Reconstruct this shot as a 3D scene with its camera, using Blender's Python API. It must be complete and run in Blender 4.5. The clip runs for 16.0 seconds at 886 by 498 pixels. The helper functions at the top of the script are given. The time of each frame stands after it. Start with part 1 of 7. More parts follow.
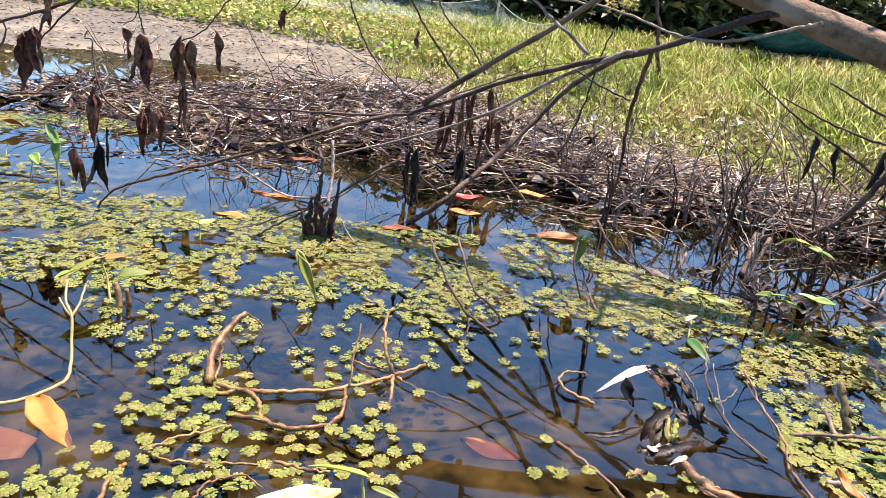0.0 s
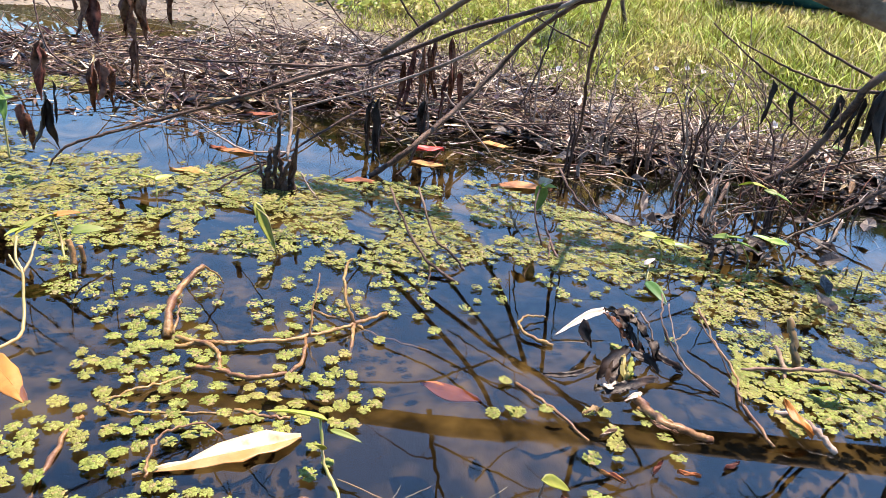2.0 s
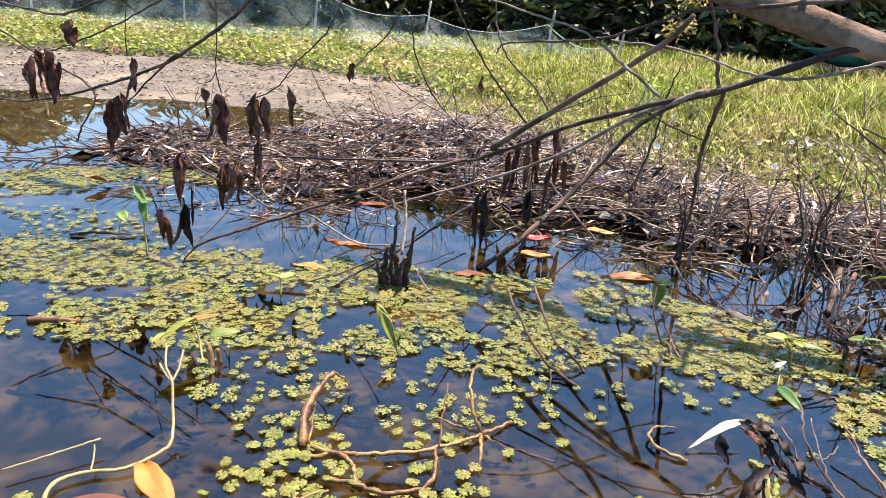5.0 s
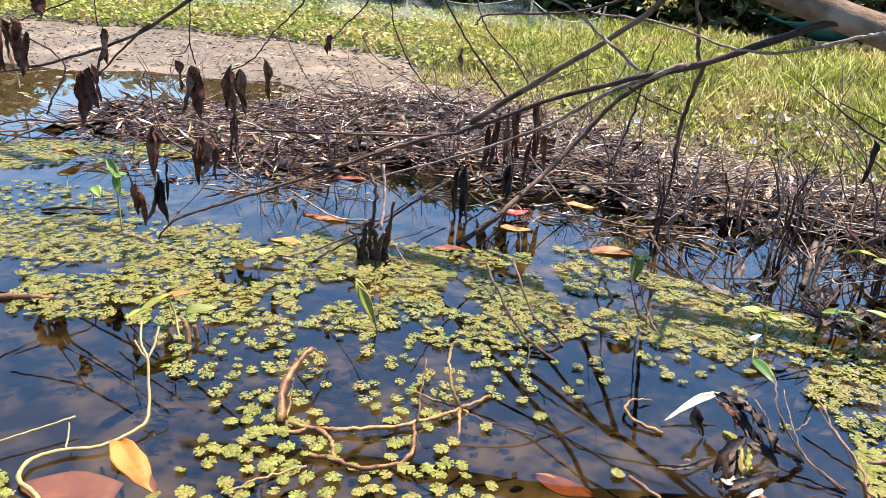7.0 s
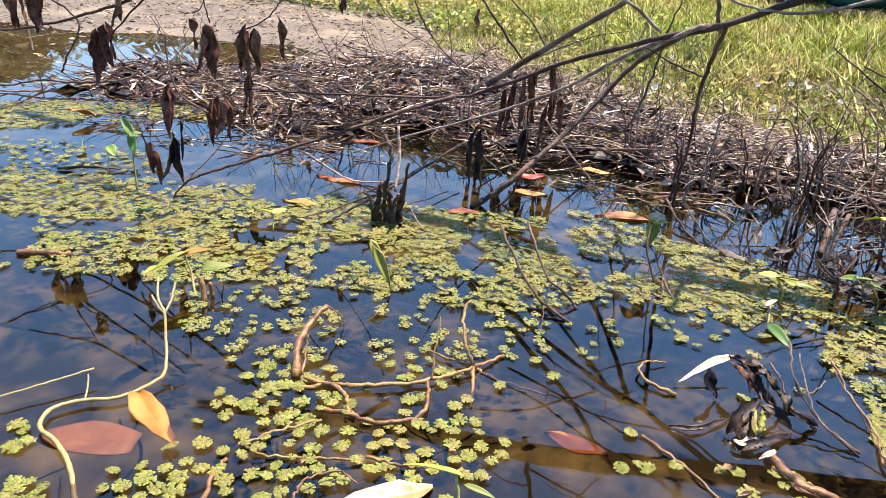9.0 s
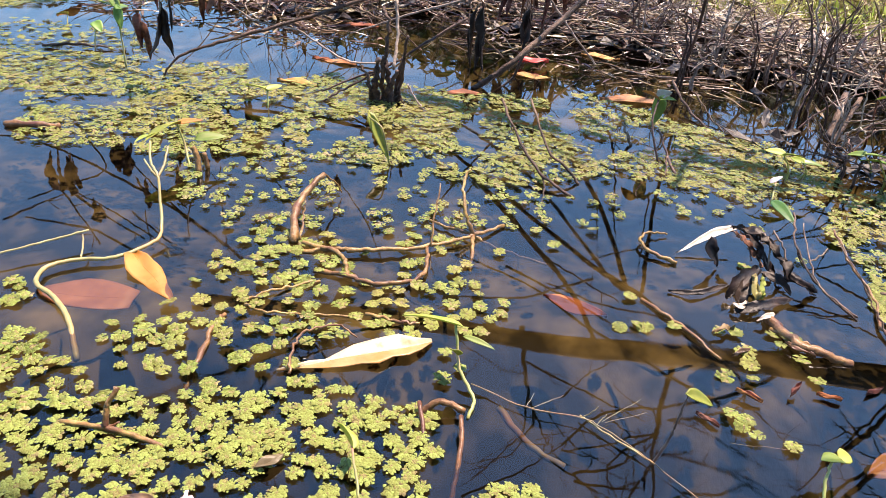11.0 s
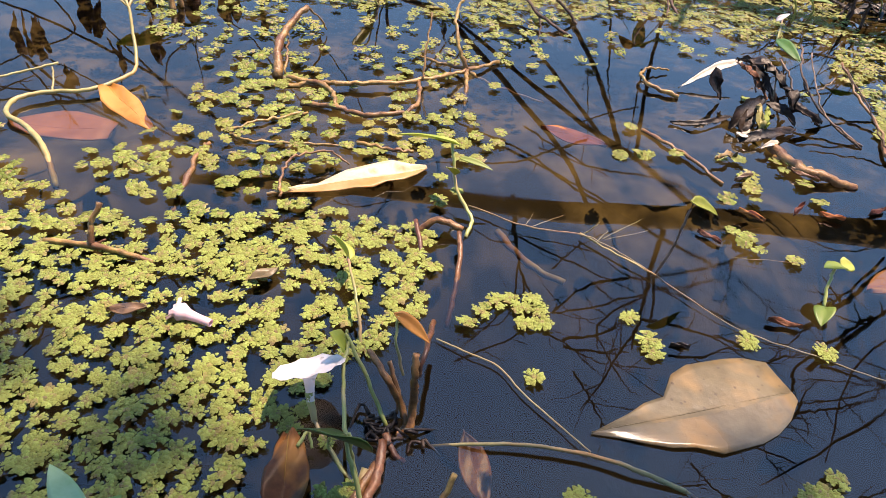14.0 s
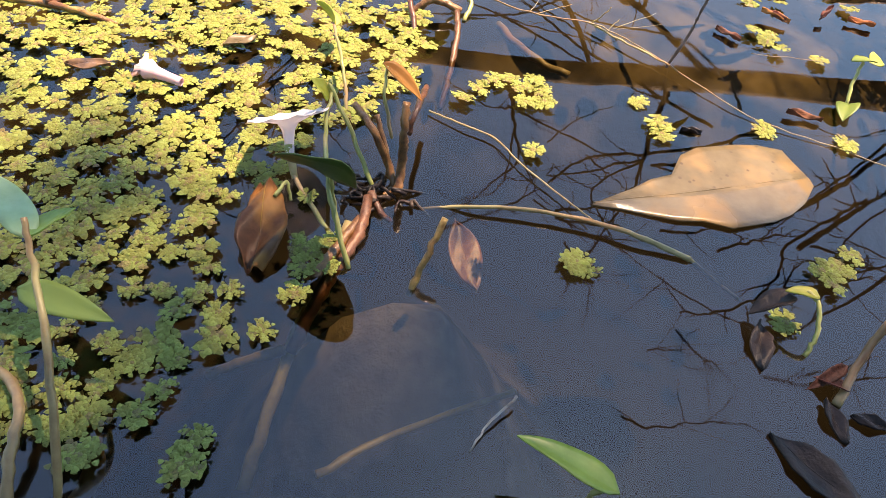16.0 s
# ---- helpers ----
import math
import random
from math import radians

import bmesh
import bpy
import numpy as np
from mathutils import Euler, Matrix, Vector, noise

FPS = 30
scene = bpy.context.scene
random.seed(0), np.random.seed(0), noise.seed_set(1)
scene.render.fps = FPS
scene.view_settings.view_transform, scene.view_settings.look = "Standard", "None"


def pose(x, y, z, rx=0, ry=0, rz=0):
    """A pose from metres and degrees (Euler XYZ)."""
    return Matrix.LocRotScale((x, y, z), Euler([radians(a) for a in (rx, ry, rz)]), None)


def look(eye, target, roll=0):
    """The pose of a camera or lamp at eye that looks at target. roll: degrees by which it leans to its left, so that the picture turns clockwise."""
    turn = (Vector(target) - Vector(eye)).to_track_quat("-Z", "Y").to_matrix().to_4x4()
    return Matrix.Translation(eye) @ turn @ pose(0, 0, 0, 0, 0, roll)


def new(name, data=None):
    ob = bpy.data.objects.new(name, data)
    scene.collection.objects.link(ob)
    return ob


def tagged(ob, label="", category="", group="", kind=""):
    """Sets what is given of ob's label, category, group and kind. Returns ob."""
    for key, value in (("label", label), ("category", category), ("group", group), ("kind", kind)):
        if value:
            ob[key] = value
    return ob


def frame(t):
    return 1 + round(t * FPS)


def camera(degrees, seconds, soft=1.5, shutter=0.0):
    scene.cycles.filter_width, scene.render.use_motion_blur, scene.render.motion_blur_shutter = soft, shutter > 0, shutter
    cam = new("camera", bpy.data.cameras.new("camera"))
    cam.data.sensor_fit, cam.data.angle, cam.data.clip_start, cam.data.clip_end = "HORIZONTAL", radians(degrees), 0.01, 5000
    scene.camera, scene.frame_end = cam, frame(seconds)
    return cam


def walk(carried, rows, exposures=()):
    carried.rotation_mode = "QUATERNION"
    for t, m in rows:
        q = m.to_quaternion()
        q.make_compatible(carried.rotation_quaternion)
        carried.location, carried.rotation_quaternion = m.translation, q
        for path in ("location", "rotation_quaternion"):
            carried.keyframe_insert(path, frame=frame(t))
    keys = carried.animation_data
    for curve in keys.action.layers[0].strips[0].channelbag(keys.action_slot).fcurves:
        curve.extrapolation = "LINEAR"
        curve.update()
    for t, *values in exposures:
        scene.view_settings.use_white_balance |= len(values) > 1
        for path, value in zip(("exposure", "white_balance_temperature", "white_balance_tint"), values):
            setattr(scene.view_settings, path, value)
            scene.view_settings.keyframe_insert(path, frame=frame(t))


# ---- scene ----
cam = camera(64.2, 16.0, soft=0.8)
PATH = [
    (0, (0.032, 0.0, 0.42), (0.129, 1.875, -0.267), 6.6),
    (0.5, (0.05, -0.001, 0.419), (0.227, 1.864, -0.281), 7.1),
    (1, (0.053, -0.005, 0.417), (0.245, 1.851, -0.304), 7.5),
    (1.5, (0.051, -0.005, 0.412), (0.232, 1.838, -0.343), 6.7),
    (2, (0.049, -0.005, 0.41), (0.234, 1.824, -0.378), 6.3),
    (2.5, (0.037, 0.001, 0.421), (0.16, 1.853, -0.324), 4.9),
    (3, (0.024, 0.002, 0.436), (0.029, 1.884, -0.241), 3.5),
    (3.5, (0.012, 0.004, 0.441), (-0.026, 1.887, -0.232), 3.0),
    (4, (0.002, 0.004, 0.448), (-0.068, 1.898, -0.191), 3.2),
    (4.2, (-0.004, 0.003, 0.451), (-0.084, 1.901, -0.176), 3.4),
    (6.5, (-0.001, 0.011, 0.46), (-0.012, 1.889, -0.227), 3.5),
    (7, (0.0, 0.01, 0.457), (-0.006, 1.883, -0.245), 3.8),
    (7.5, (-0.002, 0.009, 0.454), (-0.006, 1.881, -0.252), 4.4),
    (8, (-0.004, 0.009, 0.451), (-0.027, 1.873, -0.273), 4.5),
    (8.2, (-0.007, 0.008, 0.449), (-0.044, 1.869, -0.284), 4.3),
    (10.3, (0.003, 0.008, 0.419), (-0.017, 1.788, -0.492), 4.0),
    (10.5, (0.002, 0.005, 0.409), (-0.007, 1.773, -0.525), 4.8),
    (11, (-0.001, 0.0, 0.392), (-0.008, 1.729, -0.614), 4.9),
    (11.5, (-0.002, -0.005, 0.38), (-0.001, 1.692, -0.678), 5.1),
    (12, (-0.002, -0.009, 0.368), (0.001, 1.655, -0.741), 4.7),
    (12.5, (0.003, -0.01, 0.358), (0.03, 1.631, -0.785), 5.1),
    (13, (0.003, -0.011, 0.353), (0.035, 1.613, -0.813), 4.8),
    (13.5, (0.001, -0.013, 0.339), (0.049, 1.576, -0.875), 5.1),
    (14, (-0.003, -0.015, 0.329), (0.05, 1.547, -0.919), 5.4),
    (14.5, (-0.003, -0.017, 0.318), (0.056, 1.508, -0.976), 5.0),
    (15, (0.002, -0.021, 0.296), (0.093, 1.445, -1.062), 5.8),
    (15.5, (0.005, -0.026, 0.279), (0.109, 1.386, -1.133), 6.7),
    (16, (0.004, -0.04, 0.251), (0.106, 1.323, -1.209), 8.8),
]
walk(cam, [(t, look(e, g, r)) for t, e, g, r in PATH],
     exposures=[(0.0, 1.57, 6850, 25), (11.0, 1.52, 7000, 26), (13.0, 1.46, 7350, 28), (14.5, 1.32, 7700, 27),
     (16.0, 1.85, 9000, 31)])

# ---- light ----
SUN_ELEV, SUN_AZ = 69.0, 40.0   # degrees; azimuth from +y towards +x
world = bpy.data.worlds.new("world")
scene.world = world
world.use_nodes = True
wn = world.node_tree.nodes
sky = wn.new("ShaderNodeTexSky")
sky.sky_type = "NISHITA"
sky.sun_disc = False
sky.ozone_density, sky.dust_density, sky.air_density = 2.0, 0.2, 1.0
sky.sun_elevation, sky.sun_rotation = radians(SUN_ELEV), radians(SUN_AZ)
wn["Background"].inputs["Strength"].default_value = 0.13
deep = wn.new("ShaderNodeMix")                 # a clear, deep blue noon sky
deep.data_type, deep.blend_type = "RGBA", "MULTIPLY"
deep.inputs[0].default_value, deep.inputs[7].default_value = 1.0, (0.66, 0.99, 1.09, 1)
world.node_tree.links.new(sky.outputs[0], deep.inputs[6])
world.node_tree.links.new(deep.outputs[2], wn["Background"].inputs[0])
sun = new("sun", bpy.data.lights.new("sun", "SUN"))
sun.data.energy, sun.data.angle, sun.data.color = 5.0, radians(0.6), (1.0, 0.89, 0.72)
sd = Vector((math.sin(radians(SUN_AZ)) * math.cos(radians(SUN_ELEV)), math.cos(radians(SUN_AZ)) * math.cos(radians(SUN_ELEV)), math.sin(radians(SUN_ELEV))))
sun.matrix_world = look(sd * 20, (0, 0, 0))


# ---- materials ----
def surf(name, c1, c2, scale=30.0, rough=0.7, bump=0.3, dist=0.002, c3=None, vary=0.25, translucent=0.0, spec=0.5, stretch=(1, 1, 1), island=0.0, patch=3.0, speck=0.0):
    """Procedural surface: two colours over fine grain, a third in larger patches, tone varied from piece to piece."""
    m = bpy.data.materials.new(name)
    m.use_nodes = True
    n, l = m.node_tree.nodes, m.node_tree.links
    b = n["Principled BSDF"]
    tc = n.new("ShaderNodeTexCoord")
    mp = n.new("ShaderNodeMapping")
    mp.inputs["Scale"].default_value = stretch
    l.new(tc.outputs["Object"], mp.inputs[0])
    fine = n.new("ShaderNodeTexNoise")
    fine.inputs["Scale"].default_value, fine.inputs["Detail"].default_value, fine.inputs["Roughness"].default_value = scale, 6, 0.65
    l.new(mp.outputs[0], fine.inputs["Vector"])
    r = n.new("ShaderNodeValToRGB")
    r.color_ramp.elements[0].color, r.color_ramp.elements[1].color = (*c1, 1), (*c2, 1)
    r.color_ramp.elements[0].position, r.color_ramp.elements[1].position = 0.32, 0.68
    l.new(fine.outputs[0], r.inputs[0])
    col = r.outputs[0]
    big = n.new("ShaderNodeTexNoise")
    big.inputs["Scale"].default_value, big.inputs["Detail"].default_value = patch, 3
    l.new(tc.outputs["Object"], big.inputs["Vector"])
    if c3:
        k = n.new("ShaderNodeMapRange")
        k.inputs[1].default_value, k.inputs[2].default_value = 0.48, 0.68
        l.new(big.outputs[0], k.inputs[0])
        mix = n.new("ShaderNodeMix")
        mix.data_type = "RGBA"
        l.new(k.outputs[0], mix.inputs[0])
        l.new(col, mix.inputs[6])
        mix.inputs[7].default_value = (*c3, 1)
        col = mix.outputs[2]
    if vary or island:
        if island:
            src = n.new("ShaderNodeNewGeometry").outputs["Random Per Island"]
        else:
            src = n.new("ShaderNodeObjectInfo").outputs["Random"]
        k = n.new("ShaderNodeMapRange")
        w = island or vary
        k.inputs[3].default_value, k.inputs[4].default_value = 1 - w, 1 + w
        l.new(src, k.inputs[0])
        h = n.new("ShaderNodeHueSaturation")
        l.new(k.outputs[0], h.inputs["Value"])
        k2 = n.new("ShaderNodeMapRange")
        k2.inputs[3].default_value, k2.inputs[4].default_value = 0.5 - 0.07 * w, 0.5 + 0.05 * w
        l.new(src, k2.inputs[0])
        l.new(k2.outputs[0], h.inputs["Hue"])
        l.new(col, h.inputs["Color"])
        col = h.outputs[0]
    if speck:
        vo = n.new("ShaderNodeTexVoronoi")
        vo.inputs["Scale"].default_value = speck
        l.new(tc.outputs["Object"], vo.inputs["Vector"])
        k = n.new("ShaderNodeMapRange")
        k.inputs[1].default_value, k.inputs[2].default_value, k.inputs[3].default_value, k.inputs[4].default_value = 0.12, 0.2, 0.75, 0.0
        l.new(vo.outputs["Distance"], k.inputs[0])
        gate = n.new("ShaderNodeMath")
        gate.operation = "MULTIPLY"
        k2 = n.new("ShaderNodeMapRange")
        k2.inputs[1].default_value, k2.inputs[2].default_value = 0.36, 0.5
        l.new(big.outputs[0], k2.inputs[0])
        l.new(k.outputs[0], gate.inputs[0])
        l.new(k2.outputs[0], gate.inputs[1])
        mx = n.new("ShaderNodeMix")
        mx.data_type = "RGBA"
        l.new(gate.outputs[0], mx.inputs[0])
        l.new(col, mx.inputs[6])
        mx.inputs[7].default_value = (0.05, 0.03, 0.02, 1)
        col = mx.outputs[2]
    l.new(col, b.inputs["Base Color"])
    rr = n.new("ShaderNodeMapRange")
    rr.inputs[3].default_value, rr.inputs[4].default_value = max(0.05, rough - 0.15), min(1, rough + 0.15)
    l.new(big.outputs[0], rr.inputs[0])
    l.new(rr.outputs[0], b.inputs["Roughness"])
    b.inputs["Specular IOR Level"].default_value = spec
    if bump:
        bp = n.new("ShaderNodeBump")
        bp.inputs["Strength"].default_value, bp.inputs["Distance"].default_value = bump, dist
        l.new(fine.outputs[0], bp.inputs["Height"])
        l.new(bp.outputs[0], b.inputs["Normal"])
    if translucent:
        tr = n.new("ShaderNodeBsdfTranslucent")
        l.new(col, tr.inputs[0])
        ms = n.new("ShaderNodeMixShader")
        ms.inputs[0].default_value = translucent
        l.new(b.outputs[0], ms.inputs[1])
        l.new(tr.outputs[0], ms.inputs[2])
        l.new(ms.outputs[0], n["Material Output"].inputs[0])
    return m


M = {}
M["bark"] = surf("bark", (0.008, 0.004, 0.003), (0.085, 0.046, 0.03), 190, 0.6, 1.0, 0.003, (0.15, 0.095, 0.068), patch=16, spec=0.35)
M["pale_bark"] = surf("pale_bark", (0.12, 0.085, 0.065), (0.42, 0.35, 0.29), 110, 0.7, 0.9, 0.002, (0.12, 0.085, 0.065), patch=20)
M["trunk"] = surf("trunk_bark", (0.09, 0.06, 0.036), (0.26, 0.18, 0.12), 70, 0.8, 1.0, 0.004, (0.34, 0.26, 0.19), patch=11, spec=0.25)
M["wet_stem"] = surf("wet_stem", (0.08, 0.038, 0.011), (0.36, 0.215, 0.07), 130, 0.35, 0.9, 0.002, (0.11, 0.045, 0.02), patch=38)
M["root_stem"] = surf("root_stem", (0.045, 0.016, 0.006), (0.25, 0.11, 0.038), 150, 0.35, 0.8, 0.0015, (0.04, 0.018, 0.012), patch=40)
M["vine"] = surf("vine", (0.17, 0.14, 0.055), (0.3, 0.25, 0.11), 90, 0.45, 0.4, 0.001, (0.3, 0.16, 0.06), patch=18)
M["twig"] = surf("twig", (0.03, 0.015, 0.01), (0.24, 0.155, 0.11), 130, 0.7, 0.4, 0.001, vary=0.45)
M["debris"] = surf("debris", (0.01, 0.0045, 0.003), (0.14, 0.072, 0.04), 110, 0.3, 0.5, 0.001, island=0.9)
# pale twig colour that carries the heap's sun highlights
M["glint_twig"] = surf("glint_twig", (0.19, 0.145, 0.1), (0.52, 0.45, 0.345), 90, 0.4, 0.5, 0.001, island=0.5)
M["dry_litter"] = surf("dry_litter", (0.05, 0.032, 0.018), (0.31, 0.23, 0.14), 60, 0.5, 0.5, 0.001, island=0.9, translucent=0.1)
M["litter"] = surf("leaf_litter", (0.018, 0.009, 0.005), (0.21, 0.128, 0.072), 60, 0.3, 0.5, 0.001, island=0.9, translucent=0.1)
M["dead_leaf"] = surf("dead_leaf", (0.02, 0.007, 0.004), (0.19, 0.066, 0.034), 120, 0.55, 1.0, 0.002, (0.26, 0.13, 0.085), patch=30, spec=0.25, translucent=0.2, vary=0.3)
M["orange_leaf"] = surf("orange_leaf", (0.34, 0.12, 0.036), (0.46, 0.2, 0.065), 40, 0.65, 0.3, 0.001, (0.24, 0.08, 0.04), patch=16, spec=0.2, vary=0.2, translucent=0.15)
M["drift_leaf"] = surf("drift_leaf", (0.12, 0.045, 0.018), (0.36, 0.16, 0.06), 50, 0.55, 0.5, 0.001, (0.42, 0.2, 0.08), patch=22, vary=0.35, spec=0.2)
M["rust_leaf"] = surf("rust_leaf", (0.3, 0.125, 0.07), (0.42, 0.2, 0.115), 40, 0.55, 0.3, 0.001, (0.22, 0.09, 0.06), patch=14, vary=0.2)
M["yellow_leaf"] = surf("yellow_leaf", (0.34, 0.13, 0.018), (0.48, 0.22, 0.045), 60, 0.5, 0.3, 0.001, (0.55, 0.24, 0.05), patch=20, translucent=0.25, vary=0)
M["cream_leaf"] = surf("cream_leaf", (0.5, 0.41, 0.25), (0.7, 0.62, 0.45), 60, 0.5, 0.5, 0.001, (0.34, 0.19, 0.06), patch=60, translucent=0.3, vary=0)
M["tan_leaf"] = surf("tan_leaf", (0.095, 0.073, 0.04), (0.15, 0.117, 0.066), 60, 0.4, 0.6, 0.001, (0.24, 0.15, 0.065), patch=34, vary=0, speck=150, translucent=0.1, spec=0.25)
M["amber_leaf"] = surf("amber_leaf", (0.34, 0.18, 0.055), (0.5, 0.31, 0.14), 60, 0.45, 0.4, 0.001, (0.5, 0.22, 0.05), patch=40, vary=0, translucent=0.25)
M["wet_tan_leaf"] = surf("wet_tan_leaf", (0.13, 0.1, 0.06), (0.19, 0.15, 0.09), 60, 0.25, 0.5, 0.001, (0.3, 0.17, 0.06), patch=24, vary=0, translucent=0.1)
M["brown_leaf"] = surf("brown_leaf", (0.05, 0.022, 0.01), (0.17, 0.08, 0.03), 60, 0.4, 0.6, 0.001, (0.36, 0.17, 0.035), patch=40, vary=0.2, spec=0.15)
M["grey_leaf"] = surf("grey_leaf", (0.3, 0.25, 0.2), (0.5, 0.44, 0.37), 70, 0.6, 0.4, 0.001, vary=0.1)
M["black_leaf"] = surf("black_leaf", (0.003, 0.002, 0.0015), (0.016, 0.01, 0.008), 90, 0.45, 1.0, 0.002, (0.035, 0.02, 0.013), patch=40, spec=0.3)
M["red_leaf"] = surf("red_leaf", (0.4, 0.02, 0.02), (0.6, 0.05, 0.03), 60, 0.5, 0.3, 0.001)
M["green_leaf"] = surf("green_leaf", (0.1, 0.2, 0.035), (0.17, 0.3, 0.06), 70, 0.4, 0.25, 0.0007, (0.22, 0.33, 0.07), patch=25, translucent=0.35)
M["dark_green_leaf"] = surf("dark_green_leaf", (0.03, 0.085, 0.015), (0.06, 0.14, 0.025), 70, 0.35, 0.3, 0.0007, translucent=0.2)
M["lime_leaf"] = surf("lime_leaf", (0.2, 0.27, 0.035), (0.32, 0.38, 0.06), 70, 0.45, 0.25, 0.0007, (0.5, 0.5, 0.12), patch=25, translucent=0.4)
M["stem"] = surf("green_stem", (0.19, 0.22, 0.06), (0.3, 0.31, 0.1), 90, 0.4, 0.25, 0.0007, (0.4, 0.24, 0.14), patch=20)
M["pink_stem"] = surf("pink_stem", (0.2, 0.11, 0.045), (0.33, 0.22, 0.09), 90, 0.4, 0.25, 0.0007, (0.34, 0.32, 0.12), patch=14)
# lighter copy of the green leaf, with sunlight put into its colour
M["lit_green_leaf"] = surf("lit_green_leaf", (0.3, 0.42, 0.2), (0.42, 0.54, 0.3), 70, 0.4, 0.25, 0.0007, (0.24, 0.38, 0.14), patch=25, translucent=0.35)
M["petal"] = surf("petal", (0.84, 0.77, 0.77), (0.9, 0.85, 0.84), 60, 0.6, 0.15, 0.0005, translucent=0.4, vary=0)
M["pink_petal"] = surf("pink_petal", (0.72, 0.42, 0.48), (0.85, 0.7, 0.72), 50, 0.5, 0.2, 0.0005, translucent=0.3, vary=0)
M["fern"] = surf("floating_fern", (0.13, 0.165, 0.03), (0.29, 0.335, 0.09), 260, 0.5, 0.4, 0.001, None, translucent=0.18, island=0.32, spec=0.2)
M["fern_old"] = surf("floating_fern_old", (0.11, 0.09, 0.025), (0.25, 0.19, 0.055), 300, 0.55, 0.6, 0.001, (0.16, 0.17, 0.04), patch=8, island=0.35)
M["fern_far"] = surf("floating_fern_far", (0.075, 0.102, 0.017), (0.235, 0.275, 0.06), 120, 0.5, 0.3, 0.0008, (0.21, 0.2, 0.05), patch=12, translucent=0.2, island=0.34, spec=0.2)
M["grass"] = surf("grass_blade", (0.09, 0.14, 0.016), (0.35, 0.38, 0.065), 8, 0.5, 0, 0.001, (0.38, 0.33, 0.12), patch=2.6, translucent=0.16, island=0.7, spec=0.15)
M["creeper"] = surf("creeper_leaf", (0.13, 0.19, 0.03), (0.33, 0.37, 0.085), 6, 0.45, 0, 0.001, (0.42, 0.36, 0.14), patch=2.0, translucent=0.3, island=0.45, spec=0.2)
M["forest"] = surf("forest_leaf", (0.02, 0.035, 0.01), (0.06, 0.08, 0.02), 2, 0.55, 0, 0.001, (0.13, 0.13, 0.04), patch=0.5, translucent=0.25, island=0.5)
M["forest_trunk"] = surf("forest_trunk", (0.1, 0.08, 0.06), (0.3, 0.26, 0.21), 12, 0.8, 0.4, 0.01, vary=0.3)
M["gold_leaf"] = surf("gold_leaf", (0.32, 0.27, 0.07), (0.5, 0.42, 0.14), 20, 0.5, 0, 0.001, translucent=0.4, island=0.3)
M["pole"] = surf("bamboo_pole", (0.35, 0.3, 0.22), (0.5, 0.45, 0.35), 20, 0.7, 0.2, 0.002)
M["rope"] = surf("rope", (0.5, 0.52, 0.46), (0.66, 0.67, 0.6), 60, 0.7, 0.3, 0.001)
M["tarp"] = surf("green_netting", (0.0015, 0.008, 0.007), (0.004, 0.02, 0.018), 20, 0.9, 0.3, 0.01, vary=0, spec=0.0)


